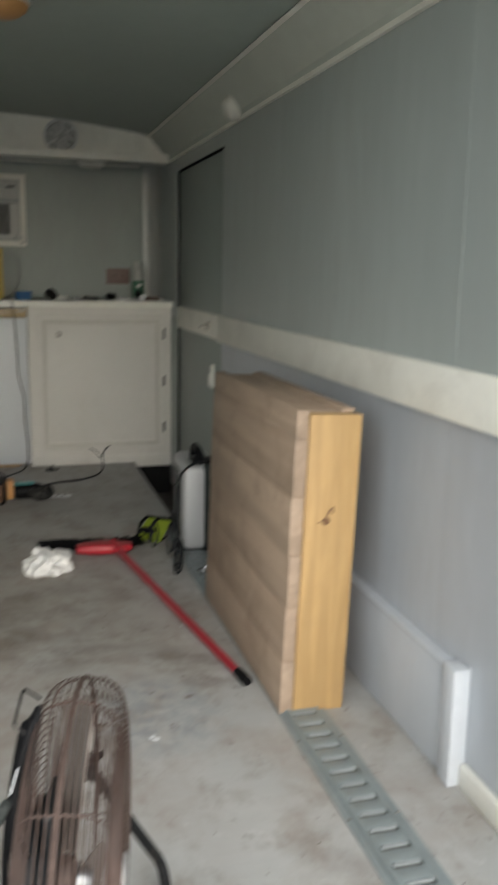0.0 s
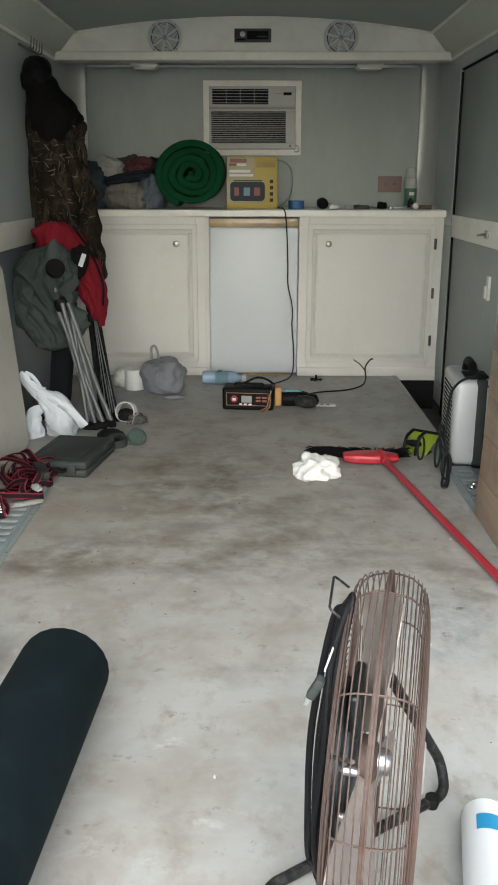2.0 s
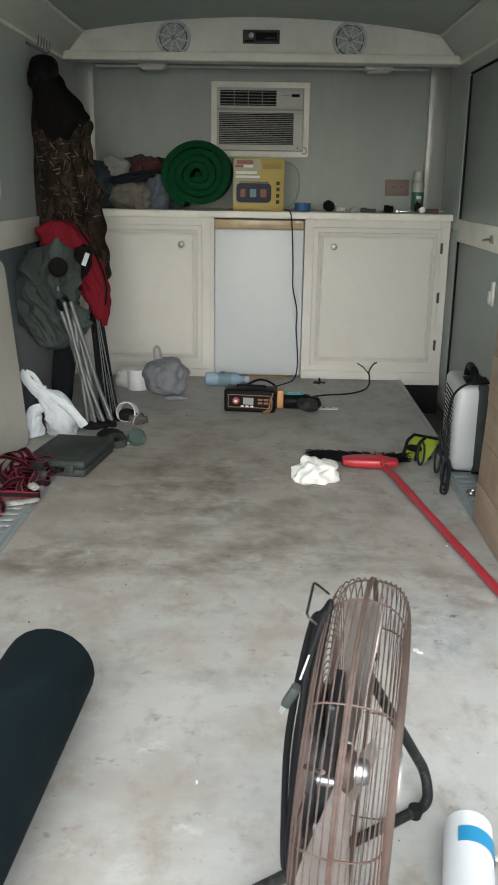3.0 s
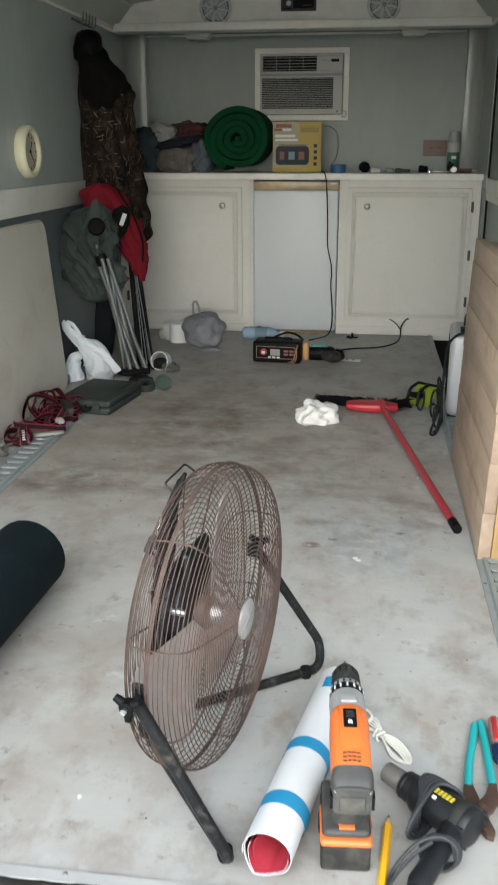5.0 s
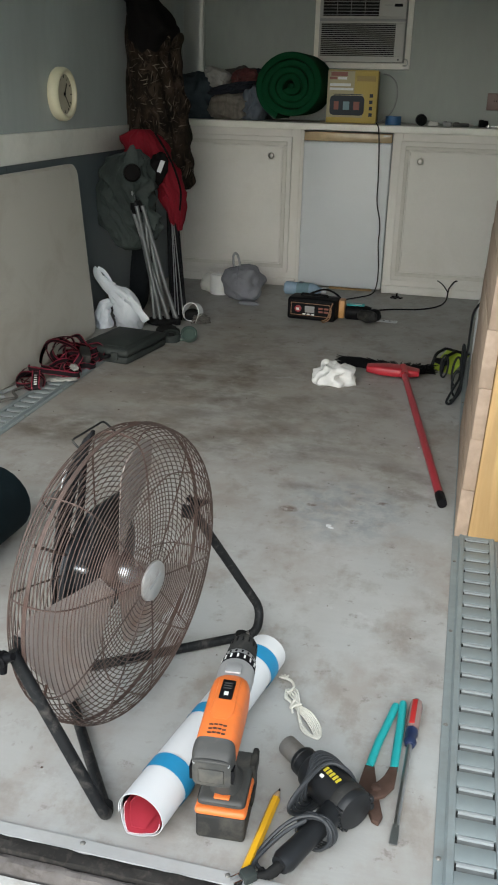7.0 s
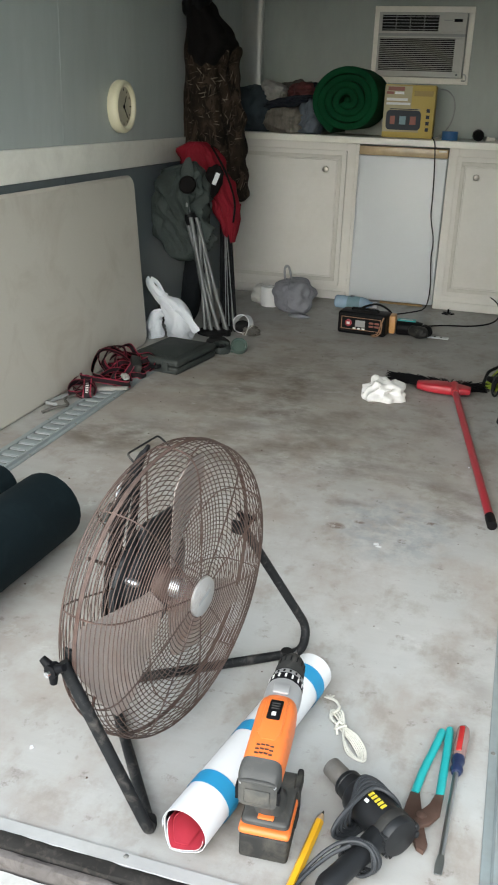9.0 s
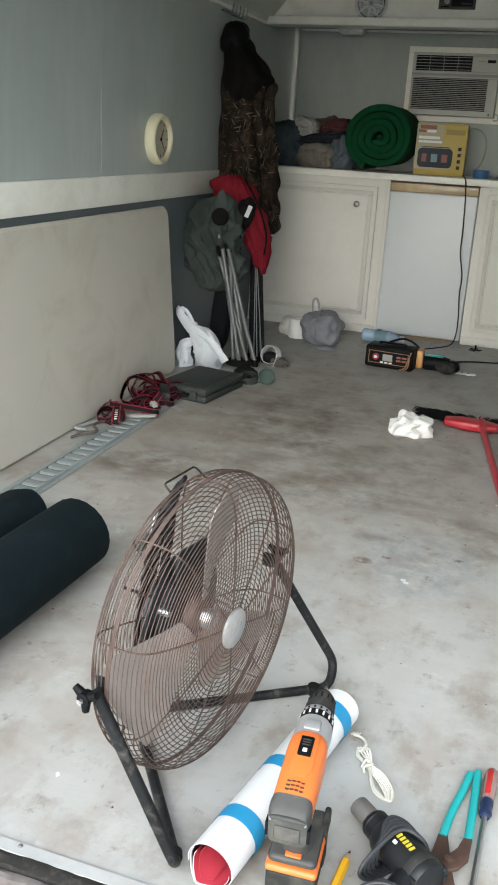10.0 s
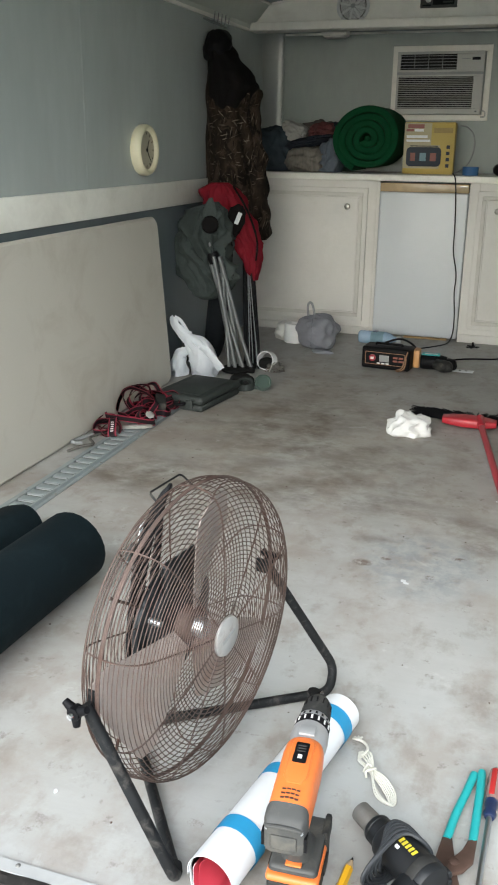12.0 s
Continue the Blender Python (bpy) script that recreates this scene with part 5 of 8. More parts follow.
jacket = thing("hanging_jacket", "reed camouflage jacket with dark hood hanging on the hooks", "jacket", pose(-0.012, -0.045, 0))
body = levels([(1.42, -0.930, -0.47, 0.05, 0.09), (1.34, -0.905, -0.46, 0.112, 0.155), (1.27, -0.905, -0.46, 0.118, 0.17), (1.17, -0.905, -0.46, 0.104, 0.17), (1.00, -0.890, -0.46, 0.122, 0.18), (0.86, -0.878, -0.46, 0.136, 0.19),
               (0.72, -0.872, -0.45, 0.142, 0.195), (0.64, -0.870, -0.45, 0.134, 0.185), (0.58, -0.865, -0.44, 0.11, 0.16)], 50)
part("coat_body", loft(draped(body, 6, 0.10, 90, 0.4)), "camo", jacket, smooth=70)
hood = levels([(1.52, -0.945, -0.52, 0.035, 0.07), (1.44, -0.925, -0.51, 0.070, 0.115), (1.34, -0.888, -0.50, 0.110, 0.155), (1.295, -0.873, -0.495, 0.126, 0.165), (1.26, -0.888, -0.50, 0.108, 0.155), (1.21, -0.898, -0.505, 0.085, 0.135), (1.165, -0.90, -0.51, 0.045, 0.08)], 26)
part("hood_lining", loft(draped(hood, 4, 0.06, 60, 2.0)), "dark_cloth", jacket, "blackish brown lining of the hood", smooth=70)
part("hood", shift(lump((0.060, 0.085, 0.078), 0.12, 2.0, 41, 4, 2.4, None, 0.4), pose(-0.938, -0.55, 1.470, 0, 14, 0)), "black", jacket, "black hood tip", smooth=70)
sleeve = [Vector((-0.785, -0.42, 1.29)), Vector((-0.800, -0.44, 1.14)), Vector((-0.770, -0.46, 0.95)), Vector((-0.750, -0.47, 0.78)), Vector((-0.745, -0.46, 0.66)), Vector((-0.755, -0.45, 0.57))]
sl = smooth_line(sleeve, 8)
bm = tube(sl, [0.036 + 0.006 * math.sin(i * 0.9) + 0.020 * min(1, i / 22) for i in range(len(sl))], 20)
for v in bm.verts:
    v.co += Vector((noise.noise(v.co * 14) * 0.018, noise.noise(v.co * 14 + Vector((5, 0, 0))) * 0.018, 0))
part("sleeve", bm, "camo", jacket, smooth=70)

table = thing("folding_table", "beige moulded plastic folding table leaning on its edge", "table")
tt = Matrix.Translation((-0.893, -1.340, 0.002)) @ pose(0, 0, 0, 0, -4.6, 0)
L, H, TH = 1.83, 0.735, 0.042
sec = []
for z in (0.0, TH * 0.35, TH * 0.8, TH):
    ins = {0.0: 0.012, TH * 0.35: 0.0, TH * 0.8: 0.0, TH: 0.010}[z]
    ring = []
    for cx, cy, a0 in ((L - 0.05, H - 0.05, 0), (0.05, H - 0.05, 90), (0.05, 0.05, 180), (L - 0.05, 0.05, 270)):
        for k in range(7):
            a = radians(a0 + 15 * k)
            ring.append((-z, -(cx + (0.05 - ins) * math.cos(a)), cy + (0.05 - ins) * math.sin(a)))
    sec.append(ring)
part("table_top", loft([[(-p[0] - TH, p[1], p[2]) for p in r] for r in sec]), "table_top", table, smooth=35, m=tt)
for y in (-0.30, -1.50):
    part("folded_leg", tube(rounded([(-TH - 0.014, y, 0.10), (-TH - 0.014, y, 0.64), (-TH - 0.014, y - 0.22, 0.64)], 0.05), 0.012, 8), "plastic_grey", table, m=tt)

# ---- folded camp chairs ----
def cone_poles(parent, name, bottoms, top, r, material, spread=0.02, over=1.0):
    for i, (x, y) in enumerate(bottoms):
        t = Vector(top) + Vector((spread * math.cos(i * 2.4), spread * math.sin(i * 2.4), 0.01 * (i % 3)))
        part(name, tube([(x, y, 0.022), t], r, 10), material, parent)
        ft = lathe([(0.0, 0.0), (r * 1.7, 0.0), (r * 1.9, 0.012), (r * 1.4, 0.03), (0.0, 0.032)], 12)
        part("rubber_foot", shift(ft, pose(x, y, 0.0005)), "rubber", parent)


def crumpled(levs, seed, amp=0.16, n=96, wide=1.0):
    """Slack cloth: sections pushed about by a few sharp creases instead of even pleats."""
    secs = []
    for z, cx, cy, rx, ry in levs:
        ring = []
        for k in range(n):
            a = k * math.tau / n
            p = Vector((math.cos(a) * 1.1, math.sin(a) * 1.1, z * 6.0 + 0.8 * math.cos(a + seed))) + Vector((seed * 3.3, seed * 1.7, 0))
            f = amp * (0.5 - 2.0 * abs(noise.noise(p * 1.7 / wide))) + amp * 0.7 * (0.45 - 2.0 * abs(noise.noise(p * 3.3 / wide)))
            f += amp * 0.45 * math.sin(a * (4 if wide == 1.0 else 3) + z * 22 / wide + 3 * noise.noise(p * 0.9)) + 0.06 / wide * noise.noise(p * 7 / wide)
            ring.append((max(-HALF + 0.004, cx + rx * (1 + f) * math.cos(a)), cy + ry * (1 + f) * math.sin(a), z))
        secs.append(ring)
    return secs


grey_chair = thing("camp_chair", "folded camp chair, grey nylon seat on bare silver tubes", "chair", group="folded camp chairs")
cone_poles(grey_chair, "silver_tube", [(-0.706, -1.098), (-0.688, -1.080), (-0.672, -1.102), (-0.656, -1.070), (-0.640, -1.084), (-0.620, -1.048), (-0.606, -1.062)], (-0.792, -1.052, 0.520), 0.0092, "dull_tube", 0.030)
for x, y in ((-0.850, -1.04), (-0.838, -1.045)):
    part("silver_tube", tube([(-0.800, -1.055, 0.52), (x + 0.014, y, 0.60)], 0.0085, 10), "dull_tube", grey_chair)
fab = levels([(0.775, -0.83, -0.97, 0.02, 0.03), (0.735, -0.868, -0.96, 0.080, 0.08), (0.66, -0.890, -0.97, 0.115, 0.095), (0.58, -0.887, -0.98, 0.128, 0.095), (0.48, -0.865, -0.98, 0.135, 0.085), (0.40, -0.850, -0.98, 0.115, 0.07), (0.345, -0.855, -0.985, 0.07, 0.05), (0.325, -0.86, -0.985, 0.03, 0.025)], 60)
part("seat_fabric", loft(crumpled(fab, 1.1, 0.30, 140, 1.1)), "grey_cloth", grey_chair, "slack grey-green nylon", smooth=75)
part("cup_holder", shift(lathe([(0.0, 0.0), (0.036, 0.0), (0.040, -0.012), (0.034, -0.03), (0.0, -0.03)], 20, "Y"), pose(-0.815, -1.062, 0.680, -8, 0, 20)), "dark_cloth", grey_chair, "round dark mesh cup holder")
part("back_point", shift(lump((0.030, 0.012, 0.075), 0.1, 2.0, 3, 4, 1.7, None, 0.3), pose(-0.822, -1.045, 0.725, 0, 4, 20)), "grey_cloth", grey_chair, smooth=75)
part("tube_collar", shift(lathe([(0.0, -0.025), (0.026, -0.025), (0.030, 0.0), (0.024, 0.025), (0.0, 0.025)], 14), pose(-0.800, -1.056, 0.532, 8, -14, 0)), "black", grey_chair)
part("foot_block", shift(lump((0.075, 0.055, 0.016), 0.1, 2.0, 9, 3, 3.0, -0.014), pose(-0.676, -1.072, 0.0155, 0, 0, 38)), "rubber", grey_chair, "dark rubber feet in a cluster", smooth=60)

red_chair = thing("camp_chair", "folded camp chair, red and black nylon on thin black tubes", "chair", group="folded camp chairs")
cone_poles(red_chair, "black_tube", [(-0.640, -0.95), (-0.622, -0.975), (-0.604, -0.94), (-0.615, -0.91), (-0.595, -0.965), (-0.655, -0.93), (-0.645, -0.90), (-0.668, -0.925), (-0.684, -0.905), (-0.672, -0.955)], (-0.735, -0.76, 0.60), 0.0075, "cable", 0.022)
for x, y in ((-0.640, -0.985), (-0.622, -0.990), (-0.600, -0.985)):
    part("bright_rod", tube([(x, y, 0.03), (-0.725, -0.79, 0.56)], 0.0025, 6), "steel", red_chair)
fab = levels([(0.855, -0.86, -0.80, 0.04, 0.045), (0.82, -0.865, -0.80, 0.098, 0.075), (0.75, -0.835, -0.80, 0.108, 0.08), (0.66, -0.765, -0.79, 0.080, 0.075), (0.56, -0.715, -0.785, 0.060, 0.07), (0.47, -0.695, -0.79, 0.042, 0.055), (0.40, -0.690, -0.80, 0.022, 0.03)], 30)
part("seat_fabric", loft(crumpled(fab, 3.3, 0.20)), "red_cloth", red_chair, "bright red nylon", smooth=70)
part("black_panel", shift(lump((0.040, 0.026, 0.070), 0.2, 2.2, 4, 4, 2.4, None, 0.5), pose(-0.752, -0.895, 0.685, 0, 18, 20)), "dark_cloth", red_chair, "black nylon panel", smooth=70)
part("reflective_tag", shift(block(-0.010, 0.010, -0.003, 0.003, -0.028, 0.028, 0.002), pose(-0.726, -0.925, 0.702, 0, 22, 25)), "paper_white", red_chair, "white tag")
edge = smooth_line([(-0.77, -0.875, 0.845), (-0.70, -0.865, 0.73), (-0.655, -0.855, 0.60), (-0.660, -0.85, 0.50)], 7)
part("piping", tube(edge, 0.005, 7), "dark_cloth", red_chair)
for x, y, z, rx, rz, seed in ((-0.845, -0.865, 0.305, 0.046, 0.285, 31),):
    solo("chair_sleeve", shift(lump((rx, 0.040, rz), 0.06, 2.0, seed, 4, 5.0, None, 0.3), pose(x, y, z, 0, 6, 0)), "black_cloth", "dark carry sleeve standing behind the folded chairs", "bag", smooth=60)

# ---- white carrier bag ----
bag = thing("carrier_bag", "crumpled white plastic carrier bag on the floor", "bag", pose(-0.815, -1.175, 0))
def film_band(path, widths, thick, seed):
    """A gathered band of thin film: flat sections along a line, with soft pleats."""
    line = smooth_line(path, 6)
    n, secs = len(line) - 1, []
    for i, p in enumerate(line):
        d = (line[min(i + 1, n)] - line[max(i - 1, 0)]).normalized()
        u = d.cross(Vector((0, 1, 0))).normalized()
        s = i / n * (len(widths) - 1)
        j = min(int(s), len(widths) - 2)
        w = widths[j] + (widths[j + 1] - widths[j]) * (s - j)
        t = thick[j] + (thick[j + 1] - thick[j]) * (s - j)
        ring = []
        for k in range(40):
            a = k * math.tau / 40
            f = 1 + 0.20 * noise.noise((math.cos(a) * 2.2 + seed, math.sin(a) * 2.2, i * 0.18)) + 0.26 * (0.35 - abs(noise.noise((math.cos(a) * 3.2 + seed, math.sin(a) * 3.2, i * 0.13)))) * 2
            q = p + u * (w * f * math.cos(a)) + Vector((0, t * f * math.sin(a), 0))
            q.z = max(q.z, 0.001)
            ring.append(q)
        secs.append(ring)
    return loft(secs)


part("bag_body", film_band([(-0.066, -0.045, 0.196), (-0.035, -0.045, 0.165), (0.000, -0.035, 0.130), (0.016, -0.02, 0.080), (0.018, -0.01, 0.040), (0.016, 0.0, 0.004)], [0.018, 0.036, 0.052, 0.058, 0.060, 0.058], [0.012, 0.026, 0.044, 0.058, 0.062, 0.060], 2.0), "bag_film", bag, smooth=75)
part("bag_handle", film_band([(-0.050, -0.045, 0.184), (-0.080, -0.055, 0.208), (-0.104, -0.060, 0.238), (-0.116, -0.062, 0.268), (-0.112, -0.060, 0.276)], [0.030, 0.022, 0.018, 0.016, 0.010], [0.014, 0.008, 0.006, 0.005, 0.003], 3.0), "bag_film", bag, smooth=75)
part("bag_handle", film_band([(-0.110, -0.058, 0.276), (-0.086, -0.050, 0.262), (-0.066, -0.044, 0.232), (-0.050, -0.042, 0.196), (-0.030, -0.042, 0.170)], [0.009, 0.008, 0.008, 0.010, 0.014], [0.003, 0.004, 0.004, 0.005, 0.008], 8.0), "bag_film", bag, smooth=75)
part("bag_handle", film_band([(0.030, -0.065, 0.158), (0.066, -0.085, 0.132), (0.100, -0.090, 0.096), (0.128, -0.085, 0.056)], [0.024, 0.017, 0.015, 0.018], [0.022, 0.008, 0.004, 0.003], 5.0), "bag_film", bag, smooth=75)
part("bag_lobe", film_band([(-0.050, -0.05, 0.120), (-0.078, -0.06, 0.108), (-0.090, -0.062, 0.070), (-0.088, -0.06, 0.030), (-0.084, -0.06, 0.004)], [0.012, 0.026, 0.034, 0.036, 0.034], [0.010, 0.022, 0.028, 0.032, 0.032], 11.0), "bag_film", bag, smooth=75)
part("dark_content", shift(lump((0.030, 0.028, 0.05), 0.2, 2, 12, 3), pose(-0.070, 0.000, 0.110)), "tool_dark", bag, "dark thing showing through the opening", smooth=60)

# ---- tool case and odds beside it ----
case = thing("tool_case", "closed charcoal plastic tool case lying flat", "case", pose(-0.677, -1.575, 0, 0, 0, -9))
part("case_base", block(-0.115, 0.115, -0.165, 0.165, 0.0008, 0.030, 0.010, 3), "case", case)
part("case_lid", block(-0.117, 0.117, -0.167, 0.167, 0.031, 0.062, 0.012, 3), "case", case)
part("lid_panel", block(-0.085, 0.085, -0.13, 0.13, 0.0623, 0.0645, 0.002), "case", case)
for x in (-0.06, 0.06):
    part("catch", block(x - 0.016, x + 0.016, -0.174, -0.1655, 0.016, 0.048, 0.003), "case", case)
part("case_handle", tube(rounded([(-0.035, -0.166, 0.03), (-0.035, -0.190, 0.03), (0.035, -0.190, 0.03), (0.035, -0.166, 0.03)], 0.012), 0.007, 8), "black", case)
cups = thing("respirator_mask", "grey and green half-mask lying on the floor", "mask", pose(-0.515, -1.33, 0))
part("cartridge", shift(lathe([(0.030, 0), (0.042, 0), (0.044, 0.022), (0.038, 0.034), (0.028, 0.030)], 24, closed=True), pose(-0.027, -0.013, 0.004, 12, 0, 0)), "case", cups)
part("cartridge", shift(lathe([(0.0, 0.010), (0.028, 0.010), (0.031, 0.022), (0.036, 0.022), (0.037, 0.0), (0.0, 0.0)], 24), pose(0.050, 0.004, 0.026, 42, 0, 20)), "green_tub", cups, "grey-green cup")
part("strap_clip", shift(lump((0.030, 0.012, 0.010), 0.15, 2, 6, 3, 2.3, -0.009), pose(0.018, 0.0, 0.0095, 0, 0, 12)), "green_tub", cups, smooth=60)
part("face_piece", shift(lump((0.055, 0.035, 0.028), 0.15, 2, 3, 3, 2.3, -0.024), pose(-0.06, 0.04, 0.026)), "rubber", cups, smooth=60)
tape = thing("masking_tape_roll", "white tape roll standing on edge with brown scraps", "tape", pose(-0.545, -0.990, 0))
part("tape_ring", shift(lathe([(0.0405, -0.022), (0.0450, -0.022), (0.0450, 0.022), (0.0405, 0.022)], 36, "Y", closed=True), pose(-0.010, 0.01, 0.046, -14, 0, -12)), "paper_white", tape)
part("dark_block", shift(lump((0.038, 0.030, 0.026), 0.15, 2, 8, 4, 2.6, -0.024), pose(-0.008, 0.004, 0.0345)), "rubber", tape, smooth=60)
part("brown_scrap", shift(lump((0.042, 0.034, 0.022), 0.32, 2.4, 17, 4, 2.3, -0.020), pose(0.040, -0.018, 0.0215)), "umber_cloth", tape, smooth=60)
for k in range(4):
    pts = smooth_line([(0.0 + 0.014 * k, -0.045, 0.006), (0.025 + 0.01 * k, -0.046 + 0.010 * k, 0.030), (0.055, -0.03 + 0.010 * k, 0.030), (0.085 - 0.012 * k, -0.01, 0.006)], 5)
    part("cord_scrap", tube(pts, 0.003, 6), "plier_rust", tape)
for a, b in (((0.004, -0.052, 0.010), (0.050, -0.030, 0.052)), ((0.022, -0.060, 0.006), (0.036, -0.045, 0.048))):
    part("pale_stick", tube([a, b], 0.0028, 6), "pale_cloth", tape, "thin pale stick")

# ---- red and black ratchet straps ----
def strap_ribbon(parent, pts, side, w=0.027, closed=False):
    """Flat webbing along a line, its width lying along the side vector, with a red stripe down each edge."""
    line = smooth_line(pts, 6, closed=closed)
    if closed:
        line = line + [line[0]]
    core, edges = bmesh.new(), bmesh.new()
    side = Vector(side)
    prev = None
    for i, p in enumerate(line):
        d = (line[min(i + 1, len(line) - 1)] - line[max(i - 1, 0)]).normalized()
        s = (side - d * side.dot(d)).normalized()
        nrm = d.cross(s)
        row = [(p + s * (w / 2 * u), nrm) for u in (-1.0, -0.70, 0.70, 1.0)]
        if prev:
            for bm, lo, hi in ((edges, 0, 1), (core, 1, 2), (edges, 2, 3)):
                a, b, c, e = prev[lo][0], prev[hi][0], row[hi][0], row[lo][0]
                for q in (0.0009, -0.0009):
                    bm.faces.new([bm.verts.new(x + nn * q) for x, nn in ((a, prev[lo][1]), (b, prev[hi][1]), (c, row[hi][1]), (e, row[lo][1]))])
        prev = row
    for bm in (core, edges):
        bmesh.ops.remove_doubles(bm, verts=bm.verts, dist=0.0002)
        for v in bm.verts:
            v.co.z = max(v.co.z, 0.0015)
            v.co.x = max(v.co.x, -0.078)
    part("webbing", core, "strap", parent, smooth=60)
    part("webbing_edge", edges, "strap_red", parent, "red woven edge", smooth=60)


def strap_loop(parent, c, r, normal, squash=0.8, w=0.026, wob=0.1, rng=None):
    """One closed turn of webbing round an axis."""
    nv = Vector(normal).normalized()
    u = nv.cross(Vector((0, 0, 1))).normalized()
    v = nv.cross(u)
    pts = []
    for i in range(9):
        a = i * math.tau / 9
        f = 1 + rng.uniform(-wob, wob)
        pts.append(Vector(c) + u * (r * f * math.cos(a)) + v * (r * squash * f * math.sin(a)) + nv * rng.uniform(-0.006, 0.006))
    strap_ribbon(parent, pts, nv, w, True)


straps = thing("ratchet_straps", "heap of black and red ratchet straps on the track", "straps", pose(-0.795, -1.86, 0))
rng = random.Random(5)
for k, r in enumerate((0.092, 0.082, 0.072, 0.064, 0.056, 0.046)):
    c = (-0.022 + rng.uniform(-0.015, 0.022), 0.020 + rng.uniform(-0.05, 0.06), 0.048 + rng.uniform(-0.010, 0.016))
    strap_loop(straps, c, r, (rng.uniform(0.3, 0.8), rng.uniform(-0.9, -0.3), rng.uniform(0.1, 0.7)), rng.uniform(0.55, 0.85), 0.030, 0.22, rng)
for k in range(10):
    c = (rng.uniform(-0.02, 0.070), rng.uniform(-0.10, 0.12), rng.uniform(0.015, 0.038))
    strap_loop(straps, c, rng.uniform(0.045, 0.075), (rng.uniform(-0.6, 0.8), rng.uniform(-0.9, 0.2), rng.uniform(0.3, 1.0)), 0.7, 0.026, 0.18, rng)
for k in range(3):
    c = (-0.045 + 0.022 * k, -0.225 - 0.030 * k, 0.034 - 0.004 * k)
    strap_loop(straps, c, 0.040, (rng.uniform(0.3, 0.8), -0.6, rng.uniform(0.2, 0.6)), 0.7, 0.024, 0.12, rng)
strap_ribbon(straps, [(-0.066, -0.19, 0.050), (-0.050, -0.225, 0.058), (0.000, -0.215, 0.052), (0.060, -0.185, 0.040), (0.105, -0.150, 0.026), (0.090, -0.105, 0.022), (0.040, -0.08, 0.030)], (0.10, -0.45, 1.0), 0.027)
strap_ribbon(straps, [(-0.055, -0.20, 0.030), (-0.065, -0.27, 0.045), (-0.050, -0.33, 0.030), (-0.015, -0.30, 0.020), (-0.030, -0.24, 0.025)], (0.2, -0.5, 1.0), 0.026)
la, lb = Vector((-0.018, -0.235, 0.058)), Vector((0.014, -0.312, 0.020))
strap_ribbon(straps, [la, la.lerp(lb, 0.5) + Vector((0, 0, 0.004)), lb, lb + Vector((0.004, 0.010, -0.014))], (0.92, 0.38, 0.05), 0.030)
ld = (lb - la).normalized()
ls = Vector((0.92, 0.38, 0.05))
ls = (ls - ld * ls.dot(ld)).normalized()
ln = ls.cross(ld) if ls.cross(ld).z > 0 else ld.cross(ls)
bars_me = finish("printed_bar", block(-0.0055, 0.0055, -0.0028, 0.0028, -0.0006, 0.0006), "print_white", 0)
for i in range(5):
    o = la.lerp(lb, 0.34 + 0.13 * i) + ln * 0.0045
    shared("printed_bar", bars_me, straps, Matrix(((ls.x, ld.x, ln.x, o.x), (ls.y, ld.y, ln.y, o.y), (ls.z, ld.z, ln.z, o.z), (0, 0, 0, 1))))
part("ratchet", block(-0.02, 0.02, -0.045, 0.045, 0.012, 0.045, 0.005), "tool_dark", straps, "dark steel ratchet", m=pose(0.055, 0.02, 0.030, 10, 14, 30))
part("hook_end", tube(smooth_line([(-0.06, -0.30, 0.012), (-0.09, -0.40, 0.012), (-0.075, -0.44, 0.02), (-0.05, -0.42, 0.012)], 6), 0.007, 8), "plastic_grey", straps)
rag2 = solo("pale_rag", lump((0.014, 0.024, 0.009), 0.28, 2.2, 23, 4, 2.3, -0.008, 0.5), "pale_cloth", "small pale crumpled rag on the strap heap", "rag", smooth=70, m=pose(-0.712, -1.985, 0.048, 0, 0, 35))
solo("paper_scrap", lump((0.055, 0.014, 0.006), 0.25, 3.0, 31, 4, 3, -0.005, 0.4), "pale_cloth", "narrow torn strip of white paper on the track", "paper", smooth=60, m=pose(-0.735, -2.055, 0.018, 0, 0, 28))
cord_end = solo("frayed_cord", tube(smooth_line([(-0.86, -2.36, 0.006), (-0.82, -2.33, 0.02), (-0.80, -2.28, 0.016), (-0.84, -2.22, 0.018), (-0.79, -2.12, 0.020)], 6), 0.0052, 7), "umber_cloth", "frayed grey cord lying on the track", "cord")

